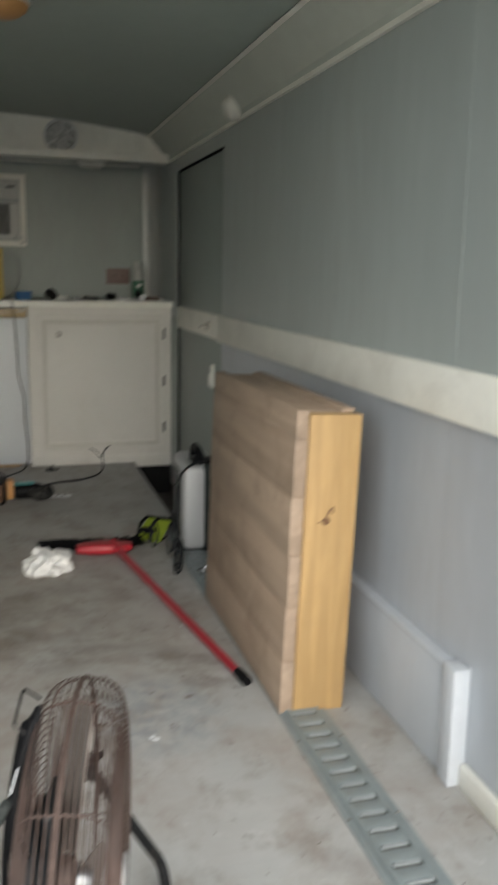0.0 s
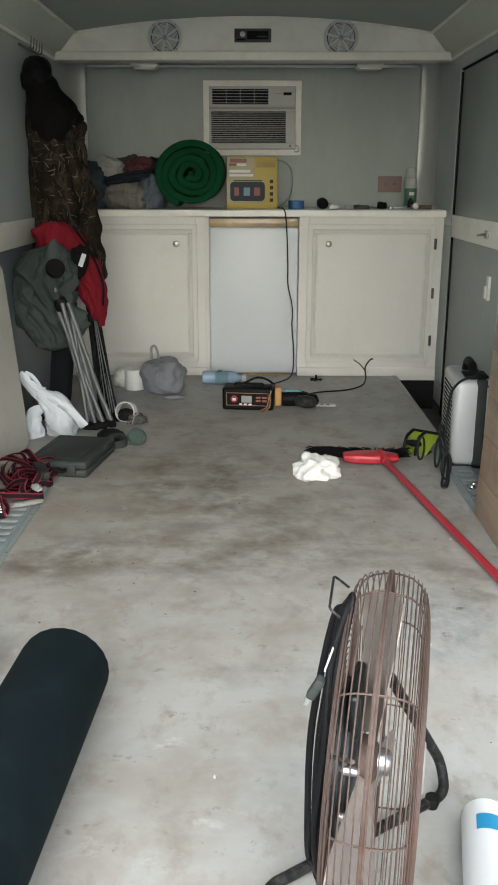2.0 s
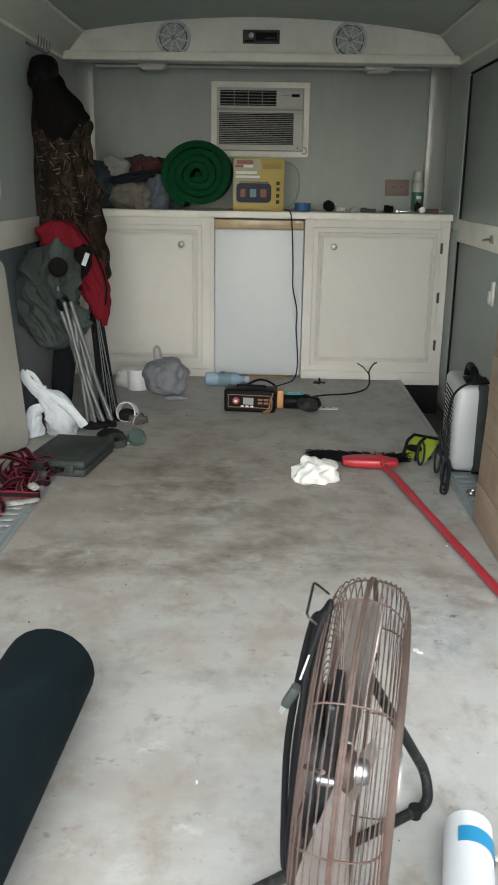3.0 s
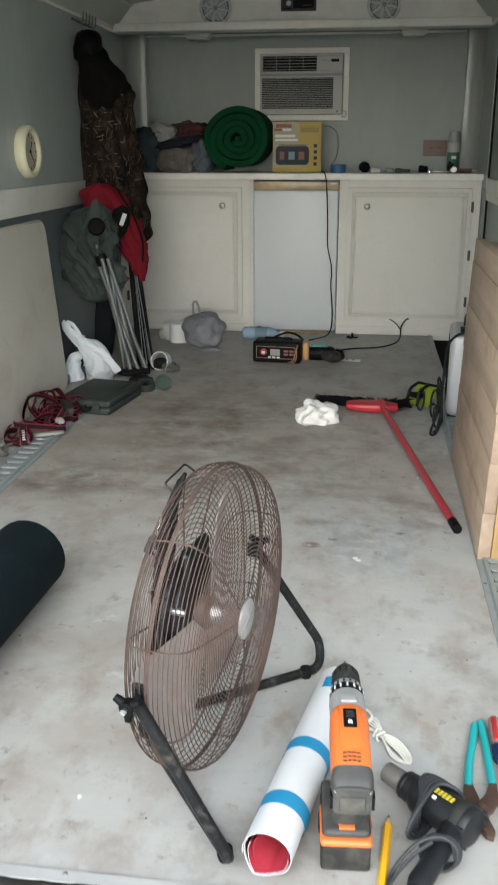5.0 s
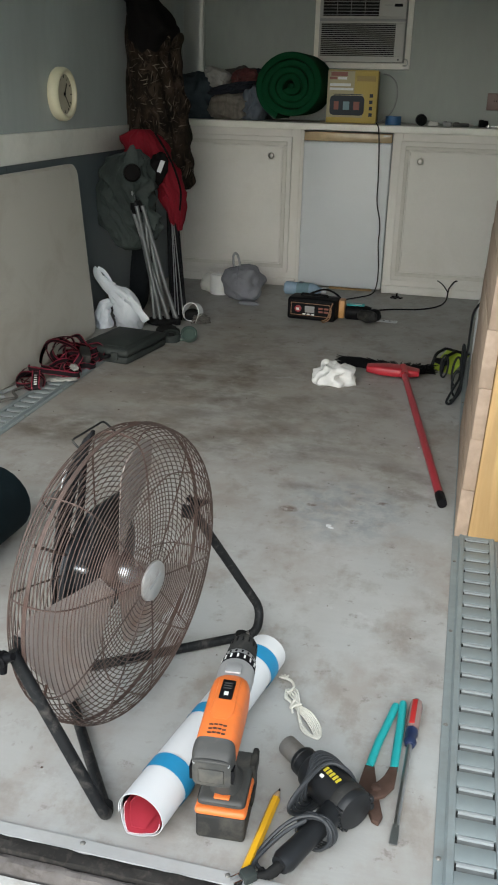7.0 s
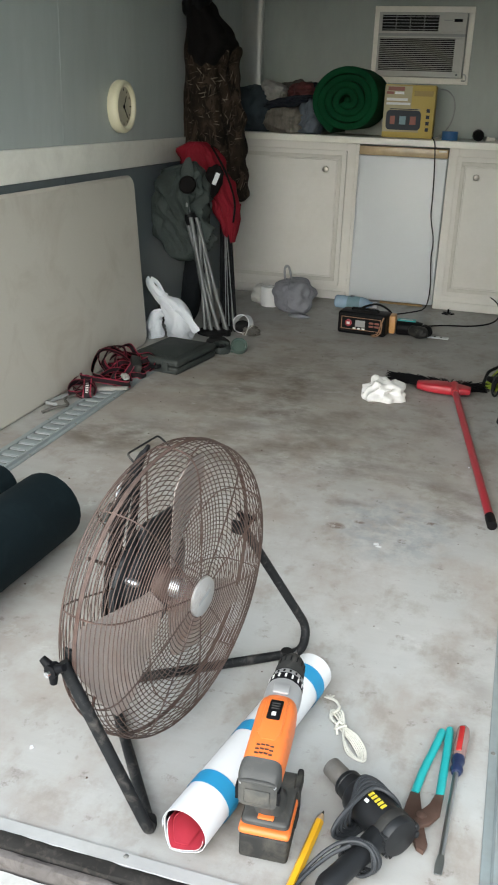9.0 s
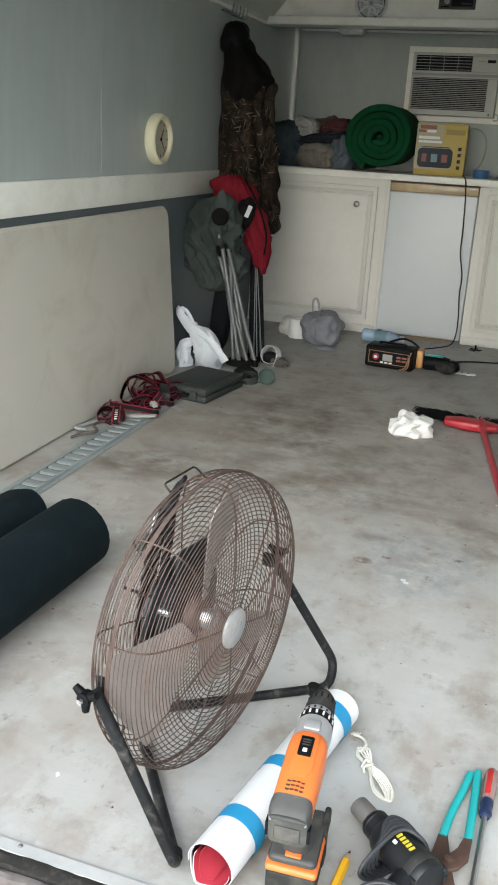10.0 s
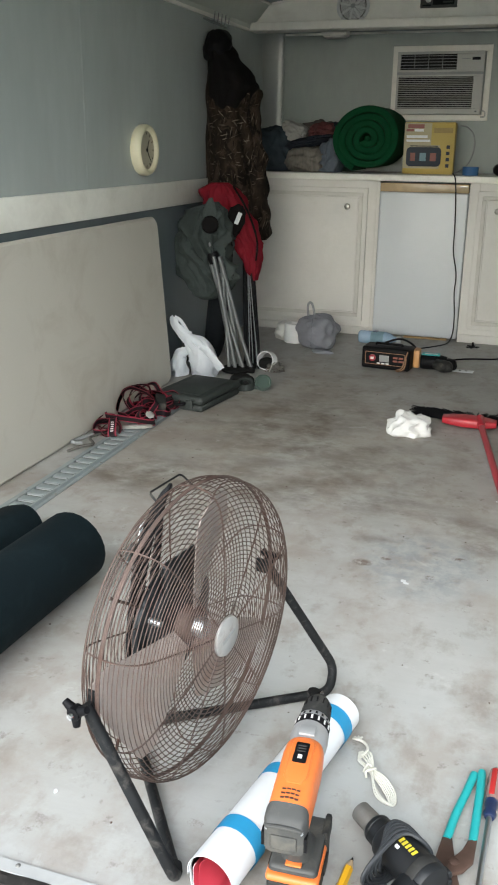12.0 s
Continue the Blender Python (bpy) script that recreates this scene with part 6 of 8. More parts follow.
# ---- rolled black mats ----
def rolled_mat(name, label, at, heading, length, r0, r1, turns, start, flap=0.0):
    mat_ob = thing(name, label, "mat", pose(at[0], at[1], 0, 0, 0, heading), "rolled black mats")
    th = 0.007
    inn, out = [], []
    n = 120
    for k in range(n):
        a = start + k / (n - 1) * math.tau * turns
        r = r0 + (r1 - r0) * k / (n - 1)
        inn.append((math.cos(a) * r, math.sin(a) * r))
        out.append((math.cos(a) * (r + th), math.sin(a) * (r + th)))
    if flap:
        a = start + math.tau * turns
        tx, tz = -math.sin(a), math.cos(a)
        for k in range(1, 7):
            d = flap * k / 6
            inn.append((inn[n - 1][0] + tx * d, inn[n - 1][1] + tz * d - 0.10 * d * d / flap))
            out.append((out[n - 1][0] + tx * d, out[n - 1][1] + tz * d - 0.10 * d * d / flap))
    low = min(p[1] for p in out)
    bm = bmesh.new()
    rows = []
    for y in (0.0, -length * 0.33, -length * 0.66, -length):
        rows.append(([bm.verts.new((x, y + 0.004 * noise.noise((x * 12, z * 12, 1)), z - low + 0.0005)) for x, z in inn], [bm.verts.new((x, y + 0.004 * noise.noise((x * 12, z * 12, 1)), z - low + 0.0005)) for x, z in out]))
    for (ai, ao), (bi, bo) in zip(rows, rows[1:]):
        for k in range(len(ai) - 1):
            bm.faces.new((ai[k], bi[k], bi[k + 1], ai[k + 1]))
            bm.faces.new((ao[k], ao[k + 1], bo[k + 1], bo[k]))
        bm.faces.new((ai[-1], bi[-1], bo[-1], ao[-1]))
        bm.faces.new((ai[0], ao[0], bo[0], bi[0]))
    for ri, ro in (rows[0], rows[-1]):
        for k in range(len(ri) - 1):
            bm.faces.new((ri[k], ri[k + 1], ro[k + 1], ro[k]))
    part("rolled_sheet", bm, "mat_black", mat_ob, smooth=50)
    return mat_ob


rolled_mat("rolled_mat", "thick roll of black rubber matting lying on the floor", (-0.362, -3.192), -3, 0.85, 0.030, 0.091, 5.0, -1.3)
rolled_mat("rolled_mat", "smaller loose roll of black matting with a free flap", (-0.598, -3.03), -8, 0.92, 0.022, 0.050, 3.6, -2.0, 0.07)

# ---- by the cabinets: duffel, paper roll, bottle, charger, saw ----
duffel = thing("duffel_bag", "small grey canvas bag slumped on the floor", "bag", pose(-0.446, -0.425, 0, 0, 0, -4))
part("bag_body", shift(lump((0.096, 0.088, 0.090), 0.22, 1.3, 4, 5, 2.5, -0.082, 0.45), pose(0, 0, 0.0875)), "duffel", duffel, smooth=70)
part("carry_loop", tube(smooth_line([(-0.055, 0, 0.17), (-0.055, -0.01, 0.225), (-0.042, -0.01, 0.242), (-0.028, -0.01, 0.225), (-0.018, 0, 0.17)], 6), 0.0065, 8), "plastic_grey", duffel)
part("zip", tube(smooth_line([(-0.002, -0.108, 0.03), (0.0, -0.112, 0.08), (-0.004, -0.098, 0.14), (-0.01, -0.05, 0.187)], 6), 0.0028, 6), "duffel", duffel)
part("strap_end", shift(lump((0.055, 0.02, 0.012), 0.2, 2, 13, 3, 2.5, -0.009), pose(0.07, -0.125, 0.0105)), "duffel", duffel, smooth=60)
tp = thing("paper_roll", "white paper roll standing in a clear bag", "paper roll", pose(-0.600, -0.33, 0))
part("paper", lathe([(0.018, 0.001), (0.052, 0.001), (0.054, 0.006), (0.054, 0.100), (0.050, 0.105), (0.018, 0.105)], 30, closed=True), "tissue", tp)
part("wrapper", shift(lump((0.055, 0.05, 0.050), 0.22, 2.0, 10, 4, 2.4, -0.046, 0.5), pose(-0.060, 0.05, 0.0475)), "plastic_white", tp, "crumpled pale wrapper", smooth=70)
bottle = thing("water_bottle", "pale blue plastic bottle lying on its side", "bottle", pose(-0.262, -0.215, 0.036, 0, 0, -3))
part("bottle_body", lathe([(0.0, 0.0), (0.026, 0.0), (0.034, 0.008), (0.035, 0.05), (0.0325, 0.06), (0.035, 0.07), (0.035, 0.150), (0.028, 0.178), (0.014, 0.196), (0.014, 0.210), (0.0, 0.210)], 26, "X"), "bottle", bottle)
part("label_sleeve", lathe([(0.0354, 0.072), (0.0358, 0.073), (0.0358, 0.140), (0.0354, 0.141)], 26, "X"), "ink_blue", bottle, "blue label")
part("cap", lathe([(0.0, 0.2105), (0.017, 0.2105), (0.017, 0.232), (0.0, 0.232)], 18, "X"), "paper_white", bottle)
part("label_mark", block(0.082, 0.105, -0.016, 0.016, 0.0335, 0.037), "navy", bottle, smooth=0)

chg = thing("battery_charger", "black battery charger with a red button and small screen", "charger", pose(-0.012, -0.765, 0, 0, 0, -6))
part("housing", block(-0.125, 0.115, -0.012, 0.105, 0.001, 0.108, 0.012, 3), "black", chg)
part("front_plate", block(-0.112, 0.100, -0.0142, -0.0124, 0.016, 0.094, 0.0005, 1), "black", chg, smooth=0)
for bx in ((-0.105, 0.092, 0.083, 0.0855), (-0.105, 0.092, 0.0245, 0.027), (-0.105, -0.1025, 0.027, 0.083), (0.0895, 0.092, 0.027, 0.083)):
    part("outline", block(bx[0], bx[1], -0.0152, -0.0143, bx[2], bx[3]), "copper_line", chg, smooth=0)
part("button", shift(lathe([(0.016, 0), (0.016, -0.006), (0.013, -0.008), (0.0, -0.008)], 20, "Y"), pose(-0.068, -0.0143, 0.056)), "red_pole", chg, "red button")
part("button_mark", block(-0.076, -0.060, -0.0232, -0.0224, 0.050, 0.062), "print_white", chg, smooth=0)
part("screen", block(-0.034, 0.014, -0.0160, -0.0144, 0.040, 0.072), "plastic_grey", chg, "grey screen", smooth=0)
for k in range(3):
    part("print_bar", block(-0.045 + 0.022 * k, -0.030 + 0.022 * k, -0.0160, -0.0144, 0.028, 0.035), "print_white", chg, smooth=0)
for i in range(4):
    part("key", block(0.034 + 0.028 * (i % 2), 0.056 + 0.028 * (i % 2), -0.0160, -0.0144, 0.044 + 0.016 * (i // 2), 0.053 + 0.016 * (i // 2)), "ink_red", chg, smooth=0)
part("carry_handle", tube(rounded([(-0.07, 0.05, 0.106), (-0.07, 0.05, 0.116), (0.06, 0.05, 0.116), (0.06, 0.05, 0.106)], 0.008), 0.006, 8), "black", chg)
lead = smooth_line([(0.105, -0.018, 0.10), (0.095, -0.032, 0.06), (0.085, -0.040, 0.025), (0.06, -0.040, 0.012), (0.075, -0.05, 0.010), (0.10, -0.045, 0.03), (0.102, -0.03, 0.07)], 6)
part("clip_lead", tube(lead, 0.0028, 7), "copper_line", chg, "coppery clip lead")
lead = smooth_line([(-0.02, 0.03, 0.125), (0.03, 0.10, 0.135), (0.09, 0.11, 0.115), (0.14, 0.14, 0.05), (0.16, 0.20, 0.006)], 6)
part("cable_coil", tube(lead, 0.0055, 7), "cable", chg)

saw = thing("reciprocating_saw", "black and teal power saw with tan nose lying down", "power tool", pose(0.108, -0.70, 0, 0, 0, 2))
part("nose_guard", block(0.0, 0.032, -0.035, 0.040, 0.012, 0.100, 0.008), "tan_plastic", saw, "tan orange guard")
part("motor_body", shift(lathe([(0.0, 0.0), (0.032, 0.0), (0.036, 0.01), (0.036, 0.10), (0.030, 0.125), (0.0, 0.125)], 22, "X"), pose(0.034, 0.01, 0.038)), "black", saw)
part("teal_strip", block(0.04, 0.125, -0.016, 0.03, 0.0745, 0.080, 0.002), "teal", saw, "teal strip with pale lettering bars")
part("print_bar", block(0.052, 0.112, -0.004, 0.006, 0.0802, 0.081), "print_white", saw, smooth=0)
part("grip", shift(lump((0.055, 0.028, 0.028), 0.16, 2.2, 5, 4, 2.6), pose(0.145, -0.045, 0.036, 0, 0, -38)), "tool_dark", saw, smooth=60)
part("grip", shift(lump((0.030, 0.030, 0.030), 0.16, 2.2, 15, 4, 2.6), pose(0.178, -0.010, 0.034)), "black", saw, smooth=60)
bl = part("steel_bar", block(0.185, 0.290, -0.020, 0.020, 0.010, 0.015, 0.004), "paper_white", saw, "white perforated bar", m=pose(0, 0.00, 0, 0, 0, -5))
for x in (0.225, 0.255):
    part("bar_hole", shift(lathe([(0.0, 0.0152), (0.006, 0.0152), (0.006, 0.0160), (0.0, 0.0160)], 12), pose(x, 0, 0)), "black", bl)

# ---- heater, green caddy, broom, paper towel ----
heater = thing("electric_heater", "silver-grey portable heater with dark band and black handle", "heater", pose(0.806, -1.640, 0, 0, 0, -4))
part("housing", block(-0.066, 0.068, 0.0, 0.30, 0.014, 0.340, 0.026, 4), "silver_plastic", heater)
part("dark_band", block(0.010, 0.052, -0.003, 0.303, 0.016, 0.3425, 0.012, 3), "case", heater, "dark grey band")
part("plinth", block(-0.058, 0.060, 0.02, 0.28, 0.0005, 0.0138, 0.003), "black", heater)
for k in range(15):
    z = 0.06 + 0.0165 * k
    part("grille_slot", block(-0.0675, -0.0655, 0.05, 0.25, z, z + 0.007), "dark", heater, smooth=0)
part("handle", tube(rounded([(0.0, 0.03, 0.335), (0.0, 0.05, 0.385), (0.0, 0.17, 0.385), (0.0, 0.20, 0.335)], 0.03), 0.015, 10), "black", heater, "black handle")
part("control_cap", block(-0.03, 0.055, 0.02, 0.12, 0.3427, 0.352, 0.004), "black", heater)
lead = smooth_line([(0.04, 0.03, 0.356), (0.0, 0.010, 0.352), (-0.045, -0.004, 0.340), (-0.074, 0.020, 0.295), (-0.080, 0.045, 0.220), (-0.082, 0.055, 0.145), (-0.086, 0.015, 0.095), (-0.092, -0.050, 0.060), (-0.112, -0.150, 0.030), (-0.122, -0.208, 0.007), (-0.104, -0.206, 0.007), (-0.088, -0.120, 0.024), (-0.084, -0.030, 0.075), (-0.090, 0.030, 0.135), (-0.100, 0.075, 0.150), (-0.100, 0.060, 0.085), (-0.090, 0.020, 0.020)], 7)
part("lead", tube(lead, 0.0046, 7), "mains", heater)
lead = smooth_line([(-0.100, 0.070, 0.130), (-0.092, -0.010, 0.105), (-0.086, -0.070, 0.050), (-0.098, -0.150, 0.012), (-0.110, -0.190, 0.008)], 7)
part("lead", tube(lead, 0.0046, 7), "mains", heater)
for cx, cy, cz, rx, rz, a in ((-0.112, 0.010, 0.062, 0.030, 0.055, 62), (-0.098, -0.115, 0.050, 0.018, 0.048, 20), (-0.165, 0.085, 0.055, 0.016, 0.045, 35)):
    ring = [Vector((cx + rx * math.cos(k * math.tau / 12) * math.cos(radians(a)), cy + rx * math.cos(k * math.tau / 12) * math.sin(radians(a)), cz + rz * math.sin(k * math.tau / 12))) for k in range(12)]
    part("lead", tube(smooth_line(ring, 4, closed=True), 0.0042, 7, closed=True), "mains", heater)
for x in (0.004, 0.056):
    part("foot_screw", shift(lathe([(0.0, -0.0035), (0.004, -0.0035), (0.004, 0.001), (0.0, 0.001)], 10, "Y"), pose(x, 0, 0.075)), "steel", heater)
lead = smooth_line([(0.048, 0.0, 0.32), (0.078, -0.004, 0.30), (0.088, 0.0, 0.24), (0.082, 0.01, 0.18)], 6)
part("lead", tube(lead, 0.0035, 7), "cable", heater)

caddy = thing("boot_scraper", "lime green plastic tray with black bars and brush", "tray", pose(0.655, -1.425, 0, 0, 0, -32) @ Matrix.Scale(0.84, 4))
secs = []
for k in range(9):                   # a bent sheet, its top edge pushed back and sideways
    t = k / 8
    y, z, dx = -0.030 + 0.085 * t ** 1.25, 0.004 + 0.084 * t ** 0.9, 0.028 * t
    secs.append([(-0.064 + dx, y, z), (0.064 + dx, y - 0.012, z), (0.064 + dx, y - 0.008, z + 0.005), (-0.064 + dx, y + 0.004, z + 0.005)])
part("tray", loft(secs), "lime", caddy, "lime green plastic", smooth=40)
part("tray_foot", block(-0.060, 0.060, -0.020, 0.045, 0.0008, 0.006, 0.002), "black", caddy)
for x in (-0.034, 0.026):
    part("bar", tube(rounded([(x, 0.03, 0.10), (x - 0.004, -0.04, 0.088), (x - 0.006, -0.066, 0.03), (x - 0.004, -0.075, 0.008)], 0.02), 0.0075, 8), "black", caddy)
part("bar", tube([(-0.045, 0.058, 0.092), (0.088, 0.044, 0.094)], 0.007, 8), "black", caddy)
part("brush_block", shift(lump((0.036, 0.018, 0.015), 0.2, 2.4, 2, 3, 3), pose(0.0, -0.045, 0.058)), "black", caddy, smooth=60)
part("bar", tube(rounded([(-0.05, 0.02, 0.02), (-0.075, -0.05, 0.012), (-0.12, -0.07, 0.010)], 0.02), 0.006, 8), "black", caddy)

broom = thing("push_broom", "red broom with black bristles and red pole on the floor", "broom")
secs = []
for k in range(15):
    t = k / 14
    x = 0.350 + 0.205 * t
    w = 0.036 * (0.35 + 0.65 * math.sin(math.pi * min(1, max(0, 0.06 + 0.88 * t))) ** 0.5)
    cy = -1.560 - 0.010 * t
    secs.append([(x, p[0], p[1]) for p in super_ring(cy - 0.006, 0.028, 0, w * 1.15, 0.019 * (0.5 + 0.5 * math.sin(math.pi * min(1, 0.1 + 0.85 * t))), 20, 4.5)])
part("head", loft(secs), "red", broom, "red plastic head")
bm = bmesh.new()
rng = random.Random(3)
for k in range(900):
    x = rng.uniform(0.28, 0.60)
    y = -1.540 - 0.010 * (x - 0.36) / 0.21
    z = rng.uniform(0.010, 0.042)
    ln = rng.uniform(0.052, 0.068)
    tip = Vector((x - 0.015 + rng.uniform(-0.014, 0.008) + (x - 0.46) * 0.28, y + ln, max(0.002, z * 0.8 + rng.uniform(-0.012, 0.012))))
    root = Vector((0.340 + (x - 0.28) * 0.68, y, z * 0.7 + 0.008))
    tube([root, (root + tip) / 2 + Vector((0, 0, 0.003)), tip], [0.0022, 0.0022, 0.0016], 3, bm=bm, cap=False)
tagged(part("bristles", bm, "black", broom, "black bristles", smooth=0), kind="stuff")
pole = [Vector((0.494, -1.580, 0.030)), Vector((0.687, -2.715, 0.013))]
part("socket", tube([pole[0] + Vector((-0.004, 0.03, 0.004)), pole[0] + (pole[1] - pole[0]) * 0.05], [0.019, 0.015], 14), "red", broom)
part("pole", tube([pole[0] + (pole[1] - pole[0]) * k / 6 for k in range(7)], 0.0118, 14), "red_pole", broom, "red enamelled pole")
part("pole_cap", tube([pole[0] + (pole[1] - pole[0]) * 0.955, pole[1] + (pole[1] - pole[0]) * 0.004], 0.0135, 14), "black", broom, "black pole cap")

towel = solo("paper_towel", lump((0.066, 0.062, 0.046), 0.40, 1.15, 33, 5, 2.5, -0.026, 0.55), "tissue", "crumpled white paper towel on the floor", "paper towel", smooth=36, m=pose(0.238, -1.705, 0.0265, 0, 0, 12))

clip = thing("track_clip", "small shiny steel clip hooked in the track", "clip", pose(0.766, -1.871, 0.0105))
part("clip_ring", tube([(0.014 * math.cos(k * math.tau / 14), 0.010 * math.sin(k * math.tau / 14), 0.008 + 0.006 * math.sin(k * math.tau / 14)) for k in range(14)], 0.0028, 7, closed=True), "chrome", clip)
part("clip_stud", lathe([(0.0, 0.0), (0.010, 0.0), (0.010, 0.006), (0.006, 0.012), (0.0, 0.012)], 14), "steel", clip)

# ---- timber box against the wall ----
tb = thing("timber_box", "box of rough sawn boards with a yellow pine end", "crate", pose(0.724, -2.88, 0.0005, 0, 1.8, 0))
edges_z = [0.0, 0.132, 0.266, 0.397, 0.538, 0.677, 0.745]
for i, (a, b) in enumerate(zip(edges_z, edges_z[1:])):
    j = 0.0015 * (i % 3)
    part("side_board", block(0.0 + j, 0.0320, 0.0 + 0.002 * (i % 2), 0.80 - 0.003 * (i % 2), a + 0.0005, b - 0.0005, 0.0012), "plank", tb)
    part("side_board", block(0.128, 0.158, 0.04, 0.80, a + 0.0005, b - 0.0005, 0.0012), "plank", tb)
part("end_board", block(0.0335, 0.162, -0.003, 0.037, 0.001, 0.736, 0.003), "pine", tb, "yellow pine end board with a knot")
part("end_board", block(0.0335, 0.1265, 0.763, 0.80, 0.001, 0.736, 0.003), "plank", tb)
part("top_board", block(0.0335, 0.1265, 0.038, 0.762, 0.712, 0.738, 0.003), "plank", tb)
part("knot", shift(lathe([(0.0, -0.0040), (0.008, -0.0038), (0.010, -0.0031), (0.0, -0.0031)], 14, "Y"), pose(0.087, 0, 0.483)), "knot", tb, "brown knot")
for dx, dz, w, h, turn in ((0.006, 0.022, 0.0025, 0.010, 24), (0.016, 0.026, 0.0025, 0.008, -12), (-0.012, -0.001, 0.008, 0.0016, -8)):
    part("dark_mark", shift(block(-w, w, -0.0037, -0.0031, -h, h), pose(0.087 + dx, 0, 0.483 + dz, 0, turn, 0)), "knot", tb, "smudged brown mark", smooth=0)

# ---- floor fan ----
FAN = Vector((0.175, -3.728, 0.288))
turn_z = -12.0
fan = thing("floor_fan", "rusty wire-caged high velocity floor fan on a black tube stand", "fan", pose(FAN.x, FAN.y, 0, 0, 0, turn_z))
TILT_F = pose(0, 0, FAN.z, 0, 1.0, 0)      # local x is the fan's axis


def cage_wire(a, r, wire=0.0016, n=72):
    pts = [(a, r * math.cos(k * math.tau / n), r * math.sin(k * math.tau / n)) for k in range(n)]
    return tube(pts, wire, 5, closed=True)


front_curve = [(0.058, 0.036), (0.0585, 0.090), (0.0575, 0.150), (0.0545, 0.200), (0.047, 0.231), (0.030, 0.247), (0.0025, 0.2515)]
rear_curve = [(-0.049, 0.056), (-0.050, 0.105), (-0.050, 0.155), (-0.049, 0.204), (-0.043, 0.233), (-0.027, 0.247), (-0.0025, 0.2515)]


def along(curve, count):
    line = smooth_line([(a, r, 0) for a, r in curve], 12)
    d = [0.0]
    for p, q in zip(line, line[1:]):
        d.append(d[-1] + (q - p).length)
    out = []
    for k in range(count):
        s = d[-1] * k / (count - 1)
        i = max(j for j in range(len(d)) if d[j] <= s + 1e-9)
        i = min(i, len(line) - 2)
        t = (s - d[i]) / (d[i + 1] - d[i])
        p = line[i].lerp(line[i + 1], t)
        out.append((p.x, p.y))
    return out


for nm, curve, count in (("front_grille", front_curve, 36), ("rear_grille", rear_curve, 27)):
    grille = part(nm, cage_wire(curve[-1][0] * 0.7, curve[-1][1], 0.0021, 96), "rust", fan, "rusty concentric wire grille", m=TILT_F)
    for a, r in along(curve, count)[:-1]:
        part("ring_wire", cage_wire(a, r, 0.00085 if nm == "front_grille" else 0.00092, 56 if r < 0.12 else 84), "rust", grille)
    for k in range(10):
        ang = k * math.tau / 10 + 0.35
        pts = [(a - (0.002 if a > 0 else -0.002), r * math.cos(ang), r * math.sin(ang)) for a, r in along(curve, 18)]
        part("spoke_wire", tube(pts, 0.0014, 5), "rust", grille)
part("badge", lathe([(0.0, 0.0635), (0.031, 0.0635), (0.034, 0.0615), (0.034, 0.057), (0.0, 0.057)], 32, "X"), "badge", fan, "dull silver badge disc", m=TILT_F)
part("badge_mark", shift(block(0.0637, 0.0643, -0.018, 0.018, -0.003, 0.003), pose(0, 0, 0, 18, 0, 0)), "plastic_grey", fan, smooth=0, m=TILT_F)

# blades
for turn, back in ((84, -42), (212, -32), (326, -36)):
    bm = bmesh.new()
    grid = []
    nr, na = 10, 12
    for i in range(nr + 1):
        t = i / nr
        r = 0.035 + 0.190 * t
        trim = 1.0 if t < 0.85 else 1.0 - 0.30 * ((t - 0.85) / 0.15)
        lo, hi = radians(back - 4 * t), radians(17 - 5 * t)
        row = []
        for j in range(na + 1):
            u = j / na * 2 - 1
            ang = (lo + hi) / 2 + (hi - lo) / 2 * u * trim
            pitch = 0.034 * u * (0.32 + 0.68 * t) + 0.006 * (1 - u * u)
            row.append((pitch * 0.9 - 0.010, r * math.cos(ang), r * math.sin(ang)))
        grid.append(row)
    top_v = [[bm.verts.new((x + 0.0009, y, z)) for x, y, z in row] for row in grid]
    bot_v = [[bm.verts.new((x - 0.0009, y, z)) for x, y, z in row] for row in grid]
    for i in range(nr):
        for j in range(na):
            bm.faces.new((top_v[i][j], top_v[i][j + 1], top_v[i + 1][j + 1], top_v[i + 1][j]))
            bm.faces.new((bot_v[i][j], bot_v[i + 1][j], bot_v[i + 1][j + 1], bot_v[i][j + 1]))
    for tv, bv in ((top_v[0], bot_v[0]), (top_v[-1], bot_v[-1])):
        for j in range(na):
            bm.faces.new((tv[j], bv[j], bv[j + 1], tv[j + 1]))
    for j in (0, na):
        for i in range(nr):
            bm.faces.new((top_v[i][j], top_v[i + 1][j], bot_v[i + 1][j], bot_v[i][j]))
    shift(bm, pose(0, 0, 0, turn, 0, 0))
    part("blade", bm, "blade", fan, "dusty tan metal blade", smooth=50, m=TILT_F)
part("blade_hub", lathe([(0.0, 0.002), (0.022, 0.002), (0.031, -0.004), (0.033, -0.0205), (0.0, -0.0205)], 28, "X"), "rust", fan, m=TILT_F)
part("chrome_nut", lathe([(0.0, 0.022), (0.013, 0.021), (0.018, 0.015), (0.018, 0.0025), (0.0, 0.0025)], 16, "X"), "steel", fan, "bright steel hub nut", m=TILT_F)
part("motor_plate", lathe([(0.0, -0.038), (0.094, -0.038), (0.104, -0.042), (0.104, -0.052), (0.092, -0.056), (0.0, -0.056)], 36, "X"), "motor", fan, "black round mounting plate", m=TILT_F)
part("motor", lathe([(0.0, -0.0215), (0.060, -0.0225), (0.078, -0.026), (0.086, -0.033), (0.086, -0.0375), (0.0, -0.0375)], 36, "X"), "motor", fan, "black motor housing", m=TILT_F)
part("switch_box", block(-0.0375, -0.022, -0.048, 0.044, 0.058, 0.122, 0.006, 3), "motor", fan, "black switch box on the motor", m=TILT_F)
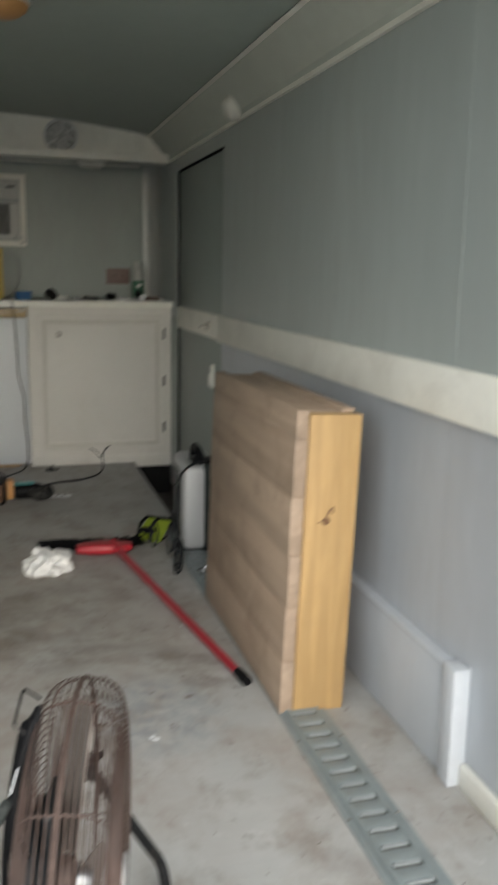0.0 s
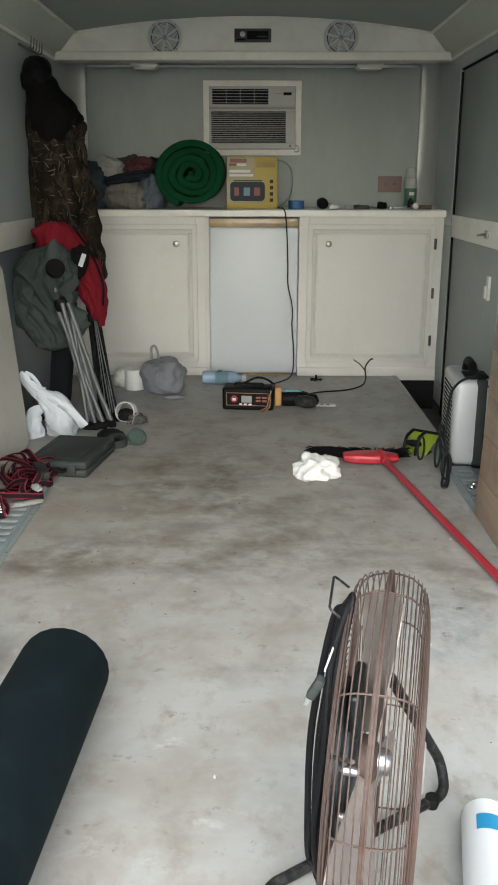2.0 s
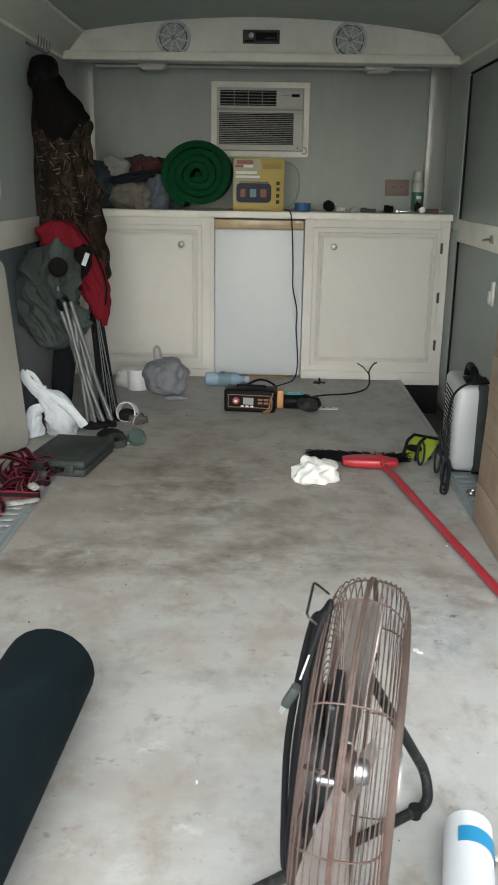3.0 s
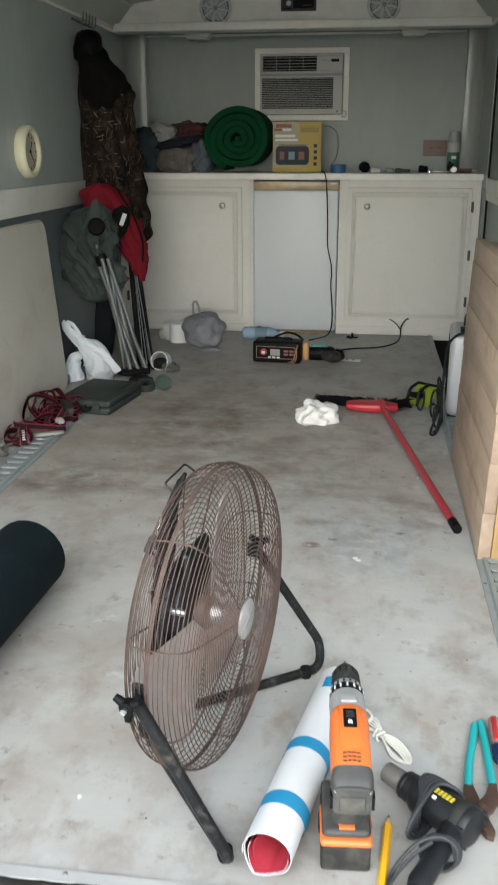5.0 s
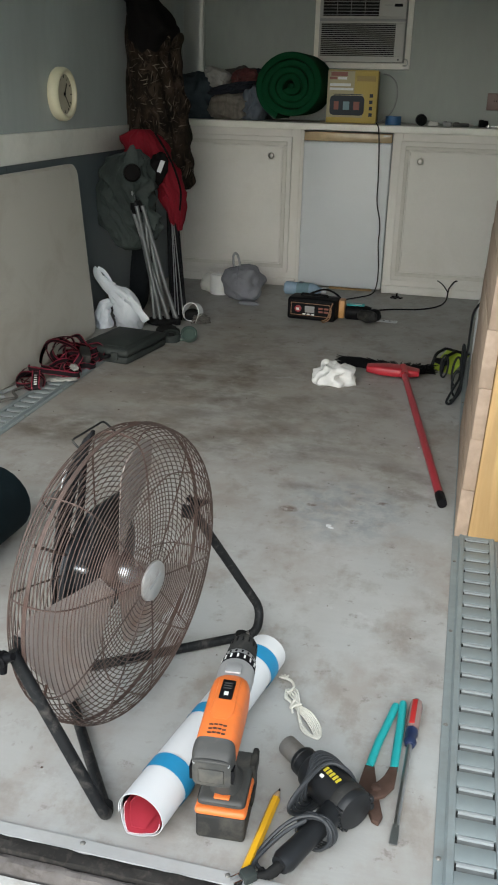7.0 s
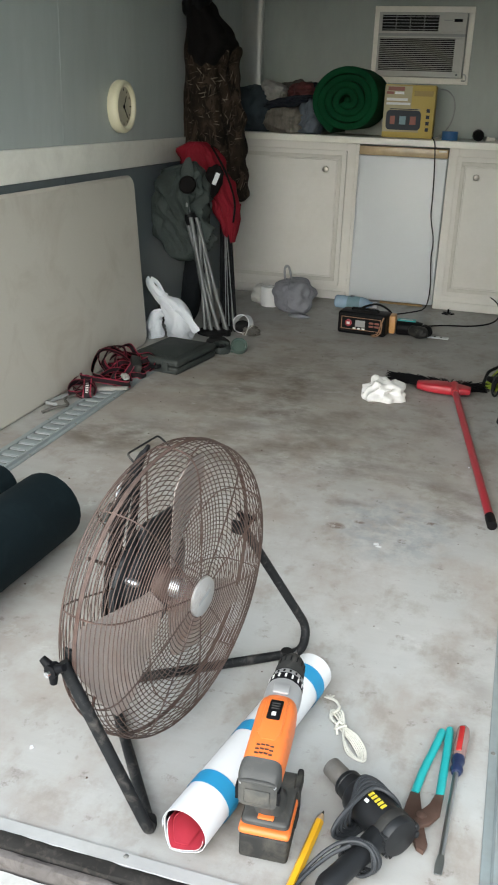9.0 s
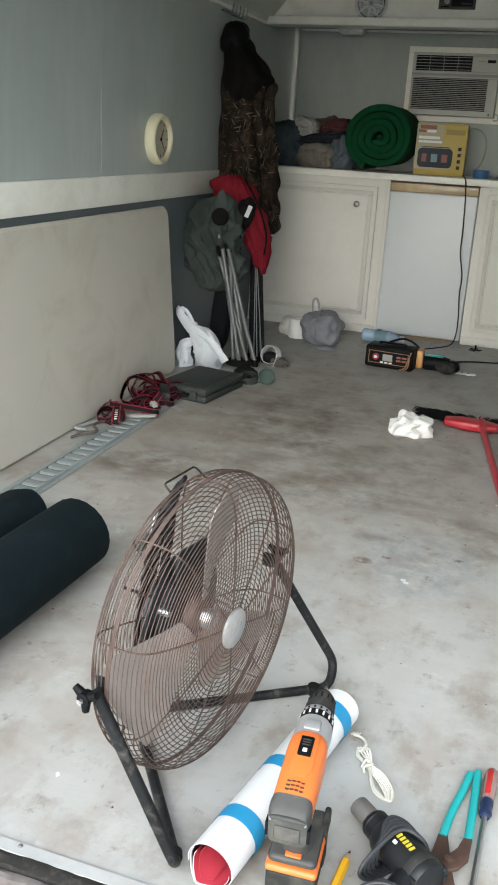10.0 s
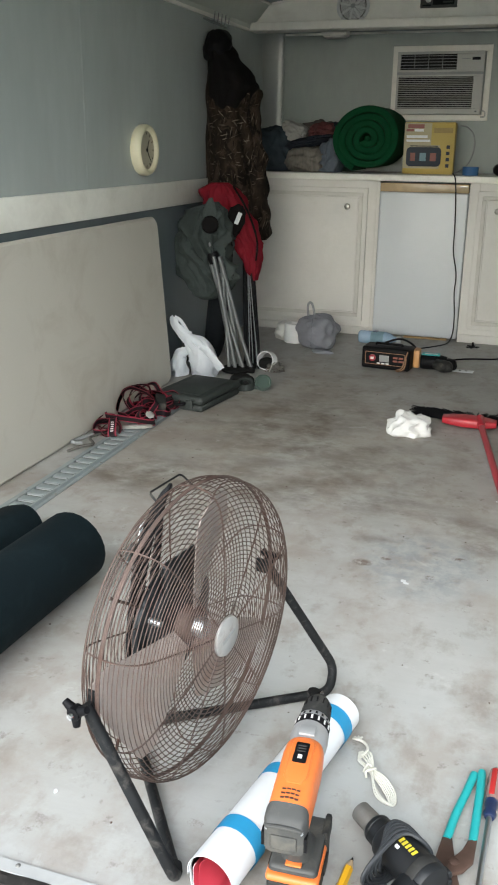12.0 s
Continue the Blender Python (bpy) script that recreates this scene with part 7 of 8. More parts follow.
for y, z in ((-0.074, 0.034), (-0.082, -0.030)):
    part("motor_screw", shift(lathe([(0.0, 0.012), (0.005, 0.011), (0.007, 0.004), (0.007, -0.012), (0.0, -0.012)], 10, "X"), pose(-0.028, y, z)), "steel", fan, "bright mounting screw", m=TILT_F)
for ang in (145, 215, 325):
    a = radians(ang)
    part("motor_bracket", tube([(-0.052, 0.09 * math.cos(a), 0.09 * math.sin(a)), (-0.048, 0.15 * math.cos(a), 0.15 * math.sin(a)), (-0.018, 0.240 * math.cos(a), 0.242 * math.sin(a))], 0.0026, 7), "rust", fan, m=TILT_F)

# carrying handle at the back, tube stand, pivots
inv = fan.matrix_basis.inverted()
PIV, PX = 0.260, -0.014


def local(p):
    return inv @ Vector(p)


part("handle", tube(rounded([local((0.130, -3.750, 0.500)), local((0.105, -3.746, 0.521)), local((0.119, -3.651, 0.521)), local((0.140, -3.650, 0.503))], 0.008), 0.0018, 8), "stand", fan, "bent black wire handle")
stand_line = [Vector((PX, -PIV, FAN.z)), local((0.248, -3.985, 0.0105)), local((0.030, -3.676, 0.0105)), local((0.040, -3.652, 0.0105)), local((0.345, -3.444, 0.0105)), local((0.343, -3.405, 0.045)), Vector((PX, PIV, FAN.z))]
part("stand_tube", tube(rounded(stand_line, 0.042, 7), 0.0093, 12), "stand", fan, "black powder-coated tube stand")
for p in ((0.230, -3.960, 0.0), (0.318, -3.465, 0.0)):
    q = local(p)
    part("rubber_foot", shift(lathe([(0.0, 0.0003), (0.010, 0.0003), (0.0125, 0.010), (0.0120, 0.021), (0.0, 0.022)], 14), pose(q.x, q.y, 0)), "rubber", fan)
for s in (-1, 1):
    y = s * PIV
    part("pivot_plate", block(PX - 0.011, PX + 0.011, *sorted((y - s * 0.0125, y - s * 0.0185)), FAN.z - 0.014, FAN.z + 0.014, 0.002), "stand", fan)
    k = part("clamp_knob", shift(lathe([(0.0, s * 0.0125), (0.010, s * 0.0125), (0.0105, s * 0.028), (0.0, s * 0.030)], 16, "Y"), pose(PX, y, FAN.z)), "black", fan, "black clamping knob")
    for j in range(3):
        a = j * math.tau / 3 + 0.5
        part("knob_wing", tube([(PX + 0.008 * math.cos(a), y + s * 0.020, FAN.z + 0.008 * math.sin(a)), (PX + 0.023 * math.cos(a), y + s * 0.020, FAN.z + 0.023 * math.sin(a))], [0.0075, 0.0055], 10), "black", k)
    part("bolt_end", shift(lathe([(0.0, s * 0.030), (0.005, s * 0.030), (0.0045, s * 0.035), (0.0, s * 0.0355)], 12, "Y"), pose(PX, y, FAN.z)), "chrome", k)
# cord wound up behind the cage
for j in range(5):
    e = 0.0055 * j + 0.0015 * math.sin(2.6 * j)
    pts = [(-0.040 - 0.5 * e, 0.002 + e, 0.531 - e), (-0.050 - 0.6 * e, 0.016 + e, 0.496), (-0.056 - e, 0.030 + e, 0.420), (-0.066 - 1.1 * e, 0.034 + e, 0.320), (-0.070 - 1.0 * e, 0.032 + e, 0.20), (-0.068 - 0.8 * e, 0.020, 0.105 + 2.0 * e),
           (-0.062 - 0.6 * e, 0.004, 0.085 + 3 * e), (-0.057 - 0.4 * e, -0.010 - e, 0.13 + 2 * e), (-0.056 - 0.6 * e, -0.016 - e, 0.24), (-0.054 - 0.3 * e, -0.014 - e, 0.36), (-0.046 - 0.6 * e, -0.008 - 0.5 * e, 0.46), (-0.038 - 0.3 * e, -0.004, 0.522)]
    pts = [(x, y - 0.060 * math.sqrt(max(0.0, 1 - ((z - 0.29) / 0.245) ** 2)), z) for x, y, z in pts]
    part("cord", tube(smooth_line(pts, 6, closed=True), 0.0036, 7, closed=True), "cable", fan, "black mains cord wound in long loops")
PLUG = pose(-0.074, -0.070, 0.432, 8, 26, 0) @ Matrix.Scale(0.66, 4)
part("plug", shift(block(-0.009, 0.009, -0.011, 0.011, -0.026, 0.026, 0.005), PLUG), "case", fan, "dark grey moulded plug")
for dy in (-0.006, 0.006):
    part("plug_pin", shift(block(-0.004, 0.004, dy - 0.001, dy + 0.001, -0.044, -0.0265), PLUG), "steel", fan, smooth=0)
part("warning_tag", shift(block(-0.001, 0.001, -0.0035, 0.0035, -0.017, 0.017), pose(-0.060, -0.062, 0.468, 6, 16, 0)), "paper_white", fan, "white cord tag", smooth=0)

# ---- rolled vinyl tube ----
tv = thing("vinyl_roll", "white vinyl sheet rolled up and held with blue tape", "roll", look((0.296, -3.985, 0.0395), (0.396, -3.500, 0.0395)))
VL, VR = 0.455, 0.0385


def spiral_sheet(length, r0, r1, turns, start, th, back):
    """A sheet rolled a little over once, its near end trimmed to a drooping point."""
    bm = bmesh.new()
    n = 96
    rows = []
    for v in range(2):
        row = []
        for k in range(n):
            t = k / (n - 1)
            a = start + t * math.tau * turns
            r = r0 + (r1 - r0) * t
            low = max(0.0, 1 - abs((a - 4.2 + math.pi) % math.tau - math.pi) / 0.85)
            z = -length if v else 0.015 * low - back - 0.003 * (1 - t)
            pull = 1.0 if v else 1.0 - 0.10 * low
            row.append((bm.verts.new((math.cos(a) * r * pull, math.sin(a) * r * pull, z)), bm.verts.new((math.cos(a) * (r - th) * pull, math.sin(a) * (r - th) * pull, z))))
        rows.append(row)
    return bm, rows, n


bm, rows, n = spiral_sheet(VL, VR - 0.0022, VR, 1.12, 2.6, 0.0009, 0.0)
for k in range(n - 1):
    a, b, c, d = rows[0][k], rows[0][k + 1], rows[1][k + 1], rows[1][k]
    bm.faces.new((a[0], b[0], c[0], d[0]))
    bm.faces.new((a[0], a[1], b[1], b[0]))
    bm.faces.new((d[0], c[0], c[1], d[1]))
part("white_sheet", bm, "paper_white", tv, smooth=60)
bm, rows, n = spiral_sheet(VL - 0.004, VR - 0.0036, VR - 0.0030, 1.0, 2.6, 0.0006, 0.0035)
for k in range(n - 1):
    a, b, c, d = rows[0][k], rows[0][k + 1], rows[1][k + 1], rows[1][k]
    bm.faces.new((a[1], d[1], c[1], b[1]))
    bm.faces.new((a[0], b[0], c[0], d[0]))
    bm.faces.new((a[0], a[1], b[1], b[0]))
# Lining coloured black in place of the dark hollow of the roll.
part("backing", bm, "black", tv, "lining coloured black for the dark inside of the roll", smooth=60)
bm, rows, n = spiral_sheet(VL - 0.03, 0.0300, 0.0338, 0.60, 2.60, 0.0008, 0.0)
for k in range(n - 1):
    a, b, c, d = rows[0][k], rows[0][k + 1], rows[1][k + 1], rows[1][k]
    bm.faces.new((a[0], b[0], c[0], d[0]))
    bm.faces.new((a[1], d[1], c[1], b[1]))
    bm.faces.new((a[0], a[1], b[1], b[0]))
rim = [v[1].co.copy() for v in rows[0]]
flap = part("inner_turn", bm, "red_inside", tv, "red inner turn of the roll", smooth=60)
part("cut_edge", tube(rim[::3], 0.0004, 5), "paper_white", flap, "white cut edge")
bm, rows, n = spiral_sheet(VL - 0.05, 0.0235, 0.0292, 0.40, 2.35, 0.0008, 0.010)
for k in range(n - 1):
    a, b, c, d = rows[0][k], rows[0][k + 1], rows[1][k + 1], rows[1][k]
    bm.faces.new((a[0], b[0], c[0], d[0]))
    bm.faces.new((a[1], d[1], c[1], b[1]))
    bm.faces.new((a[0], a[1], b[1], b[0]))
part("inner_end", bm, "red_inside", tv, "red inner end of the sheet", smooth=60)
for z0, w, a0, a1 in ((-0.066, 0.030, 0, 360), (-0.205, 0.028, 0, 360), (-0.385, 0.034, -130, 118)):
    bm = bmesh.new()
    prev = None
    m_seg = 48
    for k in range(m_seg + 1):
        a = radians(a0 + (a1 - a0) * k / m_seg)
        jag = 0.004 * math.sin(k * 2.1) if k in (0, m_seg) else 0
        row = [bm.verts.new(((VR + 0.0008) * math.cos(a), (VR + 0.0008) * math.sin(a), z0 - q * w + jag)) for q in (0, 1)]
        if prev:
            bm.faces.new((prev[0], row[0], row[1], prev[1]))
        prev = row
    part("tape_band", bm, "blue_tape", tv, "blue masking tape", smooth=60)

# ---- cordless drill standing on its battery ----
drill = thing("cordless_drill", "orange and grey cordless drill standing on its battery", "drill", pose(0.409, -3.920, 0, 0, 0, 4))


def stack(keys, n=26, power=3.2):
    """Sections along y: y, half width, half height, centre z, power."""
    return loft([[(p[0], k[0], p[1]) for p in [(q[0], q[1]) for q in super_ring(0, k[3], 0, k[1], k[2], n, k[4] if len(k) > 4 else power)]] for k in keys])


part("battery", block(-0.0375, 0.0365, -0.043, 0.078, 0.0008, 0.046, 0.006, 3), "tool_dark", drill, "dark battery pack")
part("battery_band", block(-0.0392, 0.0382, -0.0455, 0.036, 0.0462, 0.0590, 0.006, 3), "orange", drill, "orange band")
part("battery_shoe", block(-0.0365, 0.0355, -0.041, 0.074, 0.0594, 0.073, 0.009, 3), "tool_grey", drill)
part("battery_rail", block(0.0285, 0.0385, 0.0365, 0.080, 0.0465, 0.076, 0.004, 2), "tool_dark", drill)
for s in (-1, 1):
    part("latch_button", block(*sorted((s * 0.0366, s * 0.0405)), 0.004, 0.034, 0.026, 0.0455, 0.003), "tool_dark", drill)
hd = []
for z, cy, w, d in ((0.0725, 0.004, 0.024, 0.034), (0.085, -0.004, 0.0195, 0.027), (0.115, -0.018, 0.0175, 0.023), (0.150, -0.031, 0.018, 0.025), (0.178, -0.038, 0.021, 0.030)):
    hd.append([(p[0], p[1], z) for p in super_ring(0, cy, z, w, d, 24, 2.6)])
part("grip", loft(hd), "tool_grey", drill, "grey rubber grip")
part("shoe_badge", block(-0.012, 0.012, -0.0365, -0.026, 0.0722, 0.0765, 0.002), "orange", drill)
part("trigger", block(-0.009, 0.009, -0.012, 0.004, 0.142, 0.172, 0.005), "black", drill)
BODY = pose(0, -0.03, 0.205, 4.5, 0, 0) @ pose(0, 0.03, -0.205)      # the body points slightly up
part("motor_shell", stack([(-0.0845, 0.0265, 0.029, 0.204, 4.6), (-0.081, 0.0275, 0.0305, 0.204, 4.6), (-0.03, 0.0282, 0.0312, 0.205, 4.2), (0.012, 0.0285, 0.031, 0.207, 3.8), (0.030, 0.0275, 0.0295, 0.208, 3.2), (0.038, 0.0255, 0.0265, 0.208, 2.6)]), "orange", drill, "orange motor shell", m=BODY)
part("top_ridge", stack([(-0.052, 0.010, 0.002, 0.2345, 3.0), (-0.040, 0.0165, 0.0042, 0.2350, 3.0), (0.024, 0.0165, 0.0042, 0.2365, 3.0), (0.033, 0.012, 0.002, 0.2350, 3.0)], 20), "orange", drill, m=BODY)
part("rear_cap", stack([(-0.1135, 0.0215, 0.020, 0.196, 5.0), (-0.1105, 0.0265, 0.0255, 0.196, 6.0), (-0.100, 0.0290, 0.0290, 0.198, 6.0), (-0.090, 0.0292, 0.0305, 0.201, 5.0), (-0.085, 0.028, 0.0300, 0.204, 4.6)]), "tool_grey", drill, "dusty grey rear cap", m=BODY)
part("rear_badge", block(-0.0175, 0.0175, -0.1155, -0.1130, 0.181, 0.205, 0.002), "tool_grey", drill, m=BODY)
part("cap_brow", tube(smooth_line([(-0.0235, -0.1110, 0.2150), (-0.012, -0.1135, 0.2190), (0.012, -0.1135, 0.2190), (0.0235, -0.1110, 0.2150)], 6), 0.0030, 8), "tool_grey", drill, m=BODY)
for s in (-1, 1):
    part("cap_screw", shift(lathe([(0.0, 0.0), (0.004, 0.0), (0.004, 0.003), (0.0, 0.003)], 10), pose(s * 0.0215, -0.1095, 0.2130, 90, 0, 0)), "steel", drill, m=BODY)
    part("side_notch", block(*sorted((s * 0.0262, s * 0.0302)), -0.111, -0.098, 0.180, 0.203), "black", drill, smooth=0, m=BODY)
# Vents are brown bars laid on, their shadow put into the colour.
for i in range(3):
    for j in range(4):
        y = -0.078 + 0.0075 * i - 0.0012 * abs(j - 1.5)
        part("vent_shade_bar", block(-0.0125 + 0.0064 * j, -0.0073 + 0.0064 * j, y, y + 0.0024, 0.2345, 0.2356), "plier_rust", drill, smooth=0, m=BODY)
sel = part("speed_switch", block(-0.0095, 0.0095, -0.018, 0.020, 0.2392, 0.2418, 0.002), "black", drill, "black speed switch", m=BODY)
for k in range(3):
    part("switch_rib", block(-0.0065, 0.0065, 0.000 + 0.005 * k, 0.0030 + 0.005 * k, 0.2419, 0.2440, 0.001, 1), "tool_dark", sel)
part("print_bar", block(-0.0030, 0.0030, -0.0120, -0.0050, 0.2419, 0.2424), "print_white", sel, smooth=0)
CZ2 = 0.2085


def turned(profile, n=28):
    return shift(lathe(profile, n, "Y"), pose(0, 0, CZ2))


part("gear_housing", turned([(0.0, 0.0385), (0.0262, 0.0385), (0.0275, 0.046), (0.0280, 0.062), (0.0272, 0.0745), (0.0, 0.0745)], 32), "gear", drill, "grey metal gear housing", m=BODY)
part("housing_top", block(-0.0125, 0.0125, 0.0385, 0.060, 0.2350, 0.2405, 0.003), "gear", drill, m=BODY)
part("clutch_ring", turned([(0.0, 0.0750), (0.0262, 0.0750), (0.0270, 0.0775), (0.0264, 0.0895), (0.0250, 0.0905), (0.0, 0.0905)], 32), "black", drill, "black clutch ring with pale marks", m=BODY)
part("clutch_scale", turned([(0.0, 0.0910), (0.0248, 0.0910), (0.0245, 0.1000), (0.0215, 0.1035), (0.0, 0.1035)], 32), "gear", drill, "grey ring with dark figures", m=BODY)
for k in range(16):
    part("clutch_mark", shift(block(-0.0014, 0.0014, 0.079, 0.0870, 0.0262, 0.0273), pose(0, 0, CZ2, 0, 360 * k / 16, 0)), "print_white", drill, smooth=0, m=BODY)
    part("scale_mark", shift(block(-0.0016, 0.0016, 0.0935, 0.0980, 0.0243, 0.0251), pose(0, 0, CZ2, 0, 360 * k / 16 + 11, 0)), "black", drill, smooth=0, m=BODY)
part("chuck", turned([(0.0, 0.1040), (0.0215, 0.1040), (0.0228, 0.1065), (0.0228, 0.1190), (0.0202, 0.1210), (0.0210, 0.1235), (0.0212, 0.1360), (0.0180, 0.1430), (0.0120, 0.1530), (0.0070, 0.1590), (0.0, 0.1595)], 32), "tool_dark", drill, "dark grey keyless chuck", m=BODY)
for k in range(14):
    part("chuck_rib", shift(block(-0.0011, 0.0011, 0.1248, 0.1350, 0.0208, 0.0219), pose(0, 0, CZ2, 0, 360 * k / 14, 0)), "black", drill, smooth=0, m=BODY)
part("driver_bit", turned([(0.0, 0.1598), (0.0030, 0.1598), (0.0030, 0.1680), (0.0008, 0.1740), (0.0, 0.1740)], 10), "steel", drill, "short steel bit", m=BODY)

# ---- heat gun, pencil, cord, pliers, screwdriver ----
gun = thing("heat_gun", "black heat gun on its side, cord wound round it", "heat gun", look((0.474, -3.775, 0.036), (0.612, -3.898, 0.036)))
# local -z runs from the nozzle to the back, local y is up
part("nozzle", lathe([(0.0, -0.010), (0.0125, -0.010), (0.0135, 0.0), (0.0165, 0.0), (0.0170, -0.002), (0.0175, -0.038), (0.0, -0.038)], 24), "scorched", gun, "grey steel nozzle")
part("collar", lathe([(0.0, -0.0385), (0.0215, -0.0385), (0.0235, -0.042), (0.0235, -0.046), (0.0225, -0.047), (0.0225, -0.050), (0.0240, -0.051), (0.0245, -0.063), (0.0, -0.063)], 28), "gun_black", gun, "stepped black collar")
part("barrel", lathe([(0.0, -0.0635), (0.026, -0.0635), (0.0300, -0.069), (0.0315, -0.078), (0.0318, -0.143), (0.0, -0.143)], 32), "gun_black", gun, "black barrel")
part("rear_band", lathe([(0.0, -0.1435), (0.0325, -0.1435), (0.0335, -0.146), (0.0335, -0.158), (0.0325, -0.160), (0.0, -0.160)], 32), "tool_dark", gun, "dusty grey band")
part("rear_cap", lathe([(0.0, -0.1605), (0.0325, -0.1605), (0.0325, -0.168), (0.0300, -0.173), (0.020, -0.1755), (0.0, -0.176)], 32), "gun_black", gun, "black rear cap")
for k in range(7):
    part("intake_rib", shift(block(-0.0018, 0.0018, 0.0300, 0.0352, -0.173, -0.160, 0.001, 1), pose(0, 0, 0, 0, 0, -62 - 15 * k)), "gun_black", gun, smooth=0)
for a in (72, 100):
    part("rest_lug", shift(block(-0.006, 0.006, 0.027, 0.0350, -0.1765, -0.161, 0.003), pose(0, 0, 0, 0, 0, a)), "gun_black", gun)
for k in range(6):
    part("yellow_mark", shift(block(-0.0050, 0.0050, 0.0312, 0.0322, -0.1000 - 0.0072 * k, -0.0955 - 0.0072 * k), pose(0, 0, 0, 0, 0, -8)), "print_yellow", gun, "yellow printed mark", smooth=0)
part("white_mark", shift(block(-0.0026, 0.0026, 0.0312, 0.0322, -0.112, -0.105), pose(0, 0, 0, 0, 0, -30)), "print_white", gun, "small white printed mark", smooth=0)
ginv = gun.matrix_basis.inverted()


def glocal(p):
    return ginv @ Vector(p)


h0, h1 = glocal((0.575, -3.886, 0.034)), glocal((0.511, -4.007, 0.027))
part("handle", tube([h0.lerp(h1, t) for t in (0, 0.15, 0.4, 0.7, 0.92, 1.0)], [0.020, 0.019, 0.0165, 0.0165, 0.0175, 0.014], 16), "gun_black", gun, "black handle")
part("strain_relief", tube([h1, glocal((0.494, -4.02, 0.018)), glocal((0.478, -4.018, 0.012))], [0.008, 0.006, 0.0045], 10), "rubber", gun)
hd = (h1 - h0).normalized()          # along the handle, away from the barrel
side = hd.cross(Vector((0, 1, 0))).normalized()
for j in range(5):
    pts = []
    for k in range(14):
        a = math.tau * k / 14
        ca, sa = math.cos(a), math.sin(a)
        reach = 0.0350 + (0.008 + 0.0095 * j) * max(0.0, ca) + 0.0012 * math.sin(3 * a + j)
        p = hd * (reach * ca) + Vector((0, 1, 0)) * max(-0.0315, (0.0352 + 0.0008 * j) * sa)
        p.z = -0.0680 - 0.0082 * j + 0.026 * min(0.0, ca) - (0.030 - 0.005 * j) * max(0.0, ca) - 0.003 * math.cos(a + 0.6 * j)
        pts.append(p)
    part("wound_cord", tube(smooth_line(pts, 5, closed=True), 0.0034, 8, closed=True), "gun_cord", gun, "dark grey mains cord")
for j in range(3):
    c = h0 + hd * (0.050 + 0.0060 * j)
    pts = []
    for k in range(12):
        a = math.tau * k / 12
        r = 0.0235 + 0.0022 * math.sin(2 * a + 1.3 * j) + (0.004 if math.cos(a) < -0.3 else 0)
        p = c + side * (r * math.cos(a)) + hd * (0.008 * math.cos(a + 0.5 * j))
        p.y = c.y + max(-0.024, r * math.sin(a))
        pts.append(p)
    part("wound_cord", tube(smooth_line(pts, 5, closed=True), 0.0030, 8, closed=True), "gun_cord", gun)
relief = [h1 - hd * 0.004] + [glocal(p) for p in ((0.503, -4.016, 0.020), (0.492, -4.015, 0.013), (0.484, -4.006, 0.011))]
part("strain_relief", tube(smooth_line(relief, 6), [0.0078 - 0.00018 * k + 0.0009 * (k % 2) for k in range(19)], 10), "rubber", gun, "ridged strain relief")
pts = [(0.484, -4.006, 0.011), (0.474, -3.993, 0.010), (0.478, -3.972, 0.016), (0.500, -3.952, 0.038), (0.522, -3.942, 0.054), (0.548, -3.938, 0.060), (0.566, -3.940, 0.050), (0.572, -3.948, 0.026)]
part("cord_tail", tube(smooth_line([glocal(p) for p in pts], 7), 0.0031, 8), "gun_cord", gun)
pts = [(0.536, -3.945, 0.056), (0.512, -3.958, 0.044), (0.488, -3.975, 0.024), (0.473, -3.997, 0.014), (0.474, -4.010, 0.013)]
part("plug_lead", tube(smooth_line([glocal(p) for p in pts], 6), 0.0031, 8), "gun_cord", gun)
pq = Matrix(ginv) @ pose(0.470, -4.021, 0.0125, 0, 0, 42)
part("plug", shift(block(-0.011, 0.011, -0.010, 0.010, -0.008, 0.008, 0.004), pq), "case", gun, "grey plug")
for dy in (-0.006, 0.006):
    part("plug_pin", shift(block(-0.026, -0.0112, dy - 0.001, dy + 0.001, -0.0035, 0.0035), pq), "chrome", gun, smooth=0)

pencil = thing("carpenter_pencil", "yellow pencil with a sharpened tip lying on the floor", "pencil", look((0.463, -4.008, 0.0068), (0.477, -3.851, 0.0068)))
part("shaft", lathe([(0.0, 0.0), (0.0072, 0.0), (0.0072, -0.142), (0.0, -0.142)], 6), "pencil", pencil, smooth=20)
part("sharpened_wood", lathe([(0.0072, -0.1422), (0.0025, -0.158), (0.0, -0.158)], 12), "pencil_tip", pencil)
part("lead", lathe([(0.0025, -0.1582), (0.0004, -0.166), (0.0, -0.166)], 8), "black", pencil)

knot = thing("cotton_cord", "small hank of white cotton cord tied in a knot", "cord", pose(0.468, -3.648, 0, 0, 0, 33))
for j in range(6):
    w = 0.0042 + 0.0016 * j
    e = 0.0022 * math.sin(2.1 * j)
    pts = [(w * 0.6 + e, 0.060 - 0.002 * j, 0.005), (w + e, 0.040, 0.006 + 0.0016 * j), (0.004, 0.012, 0.010), (-w, -0.022, 0.006 + 0.0012 * j), (-w * 1.2 + e, -0.056, 0.004), (0.002, -0.072 - 0.0016 * j, 0.004), (w * 1.3, -0.056, 0.005), (w * 0.9, -0.024, 0.007 + 0.0012 * j), (-0.003, 0.012, 0.008), (-w - e, 0.040, 0.005)]
    part("loop", tube(smooth_line([Vector(p) + Vector((0.0012 * j, 0.002 * (j % 2), 0)) for p in pts], 6, closed=True), 0.0019, 7, closed=True), "rope", knot)
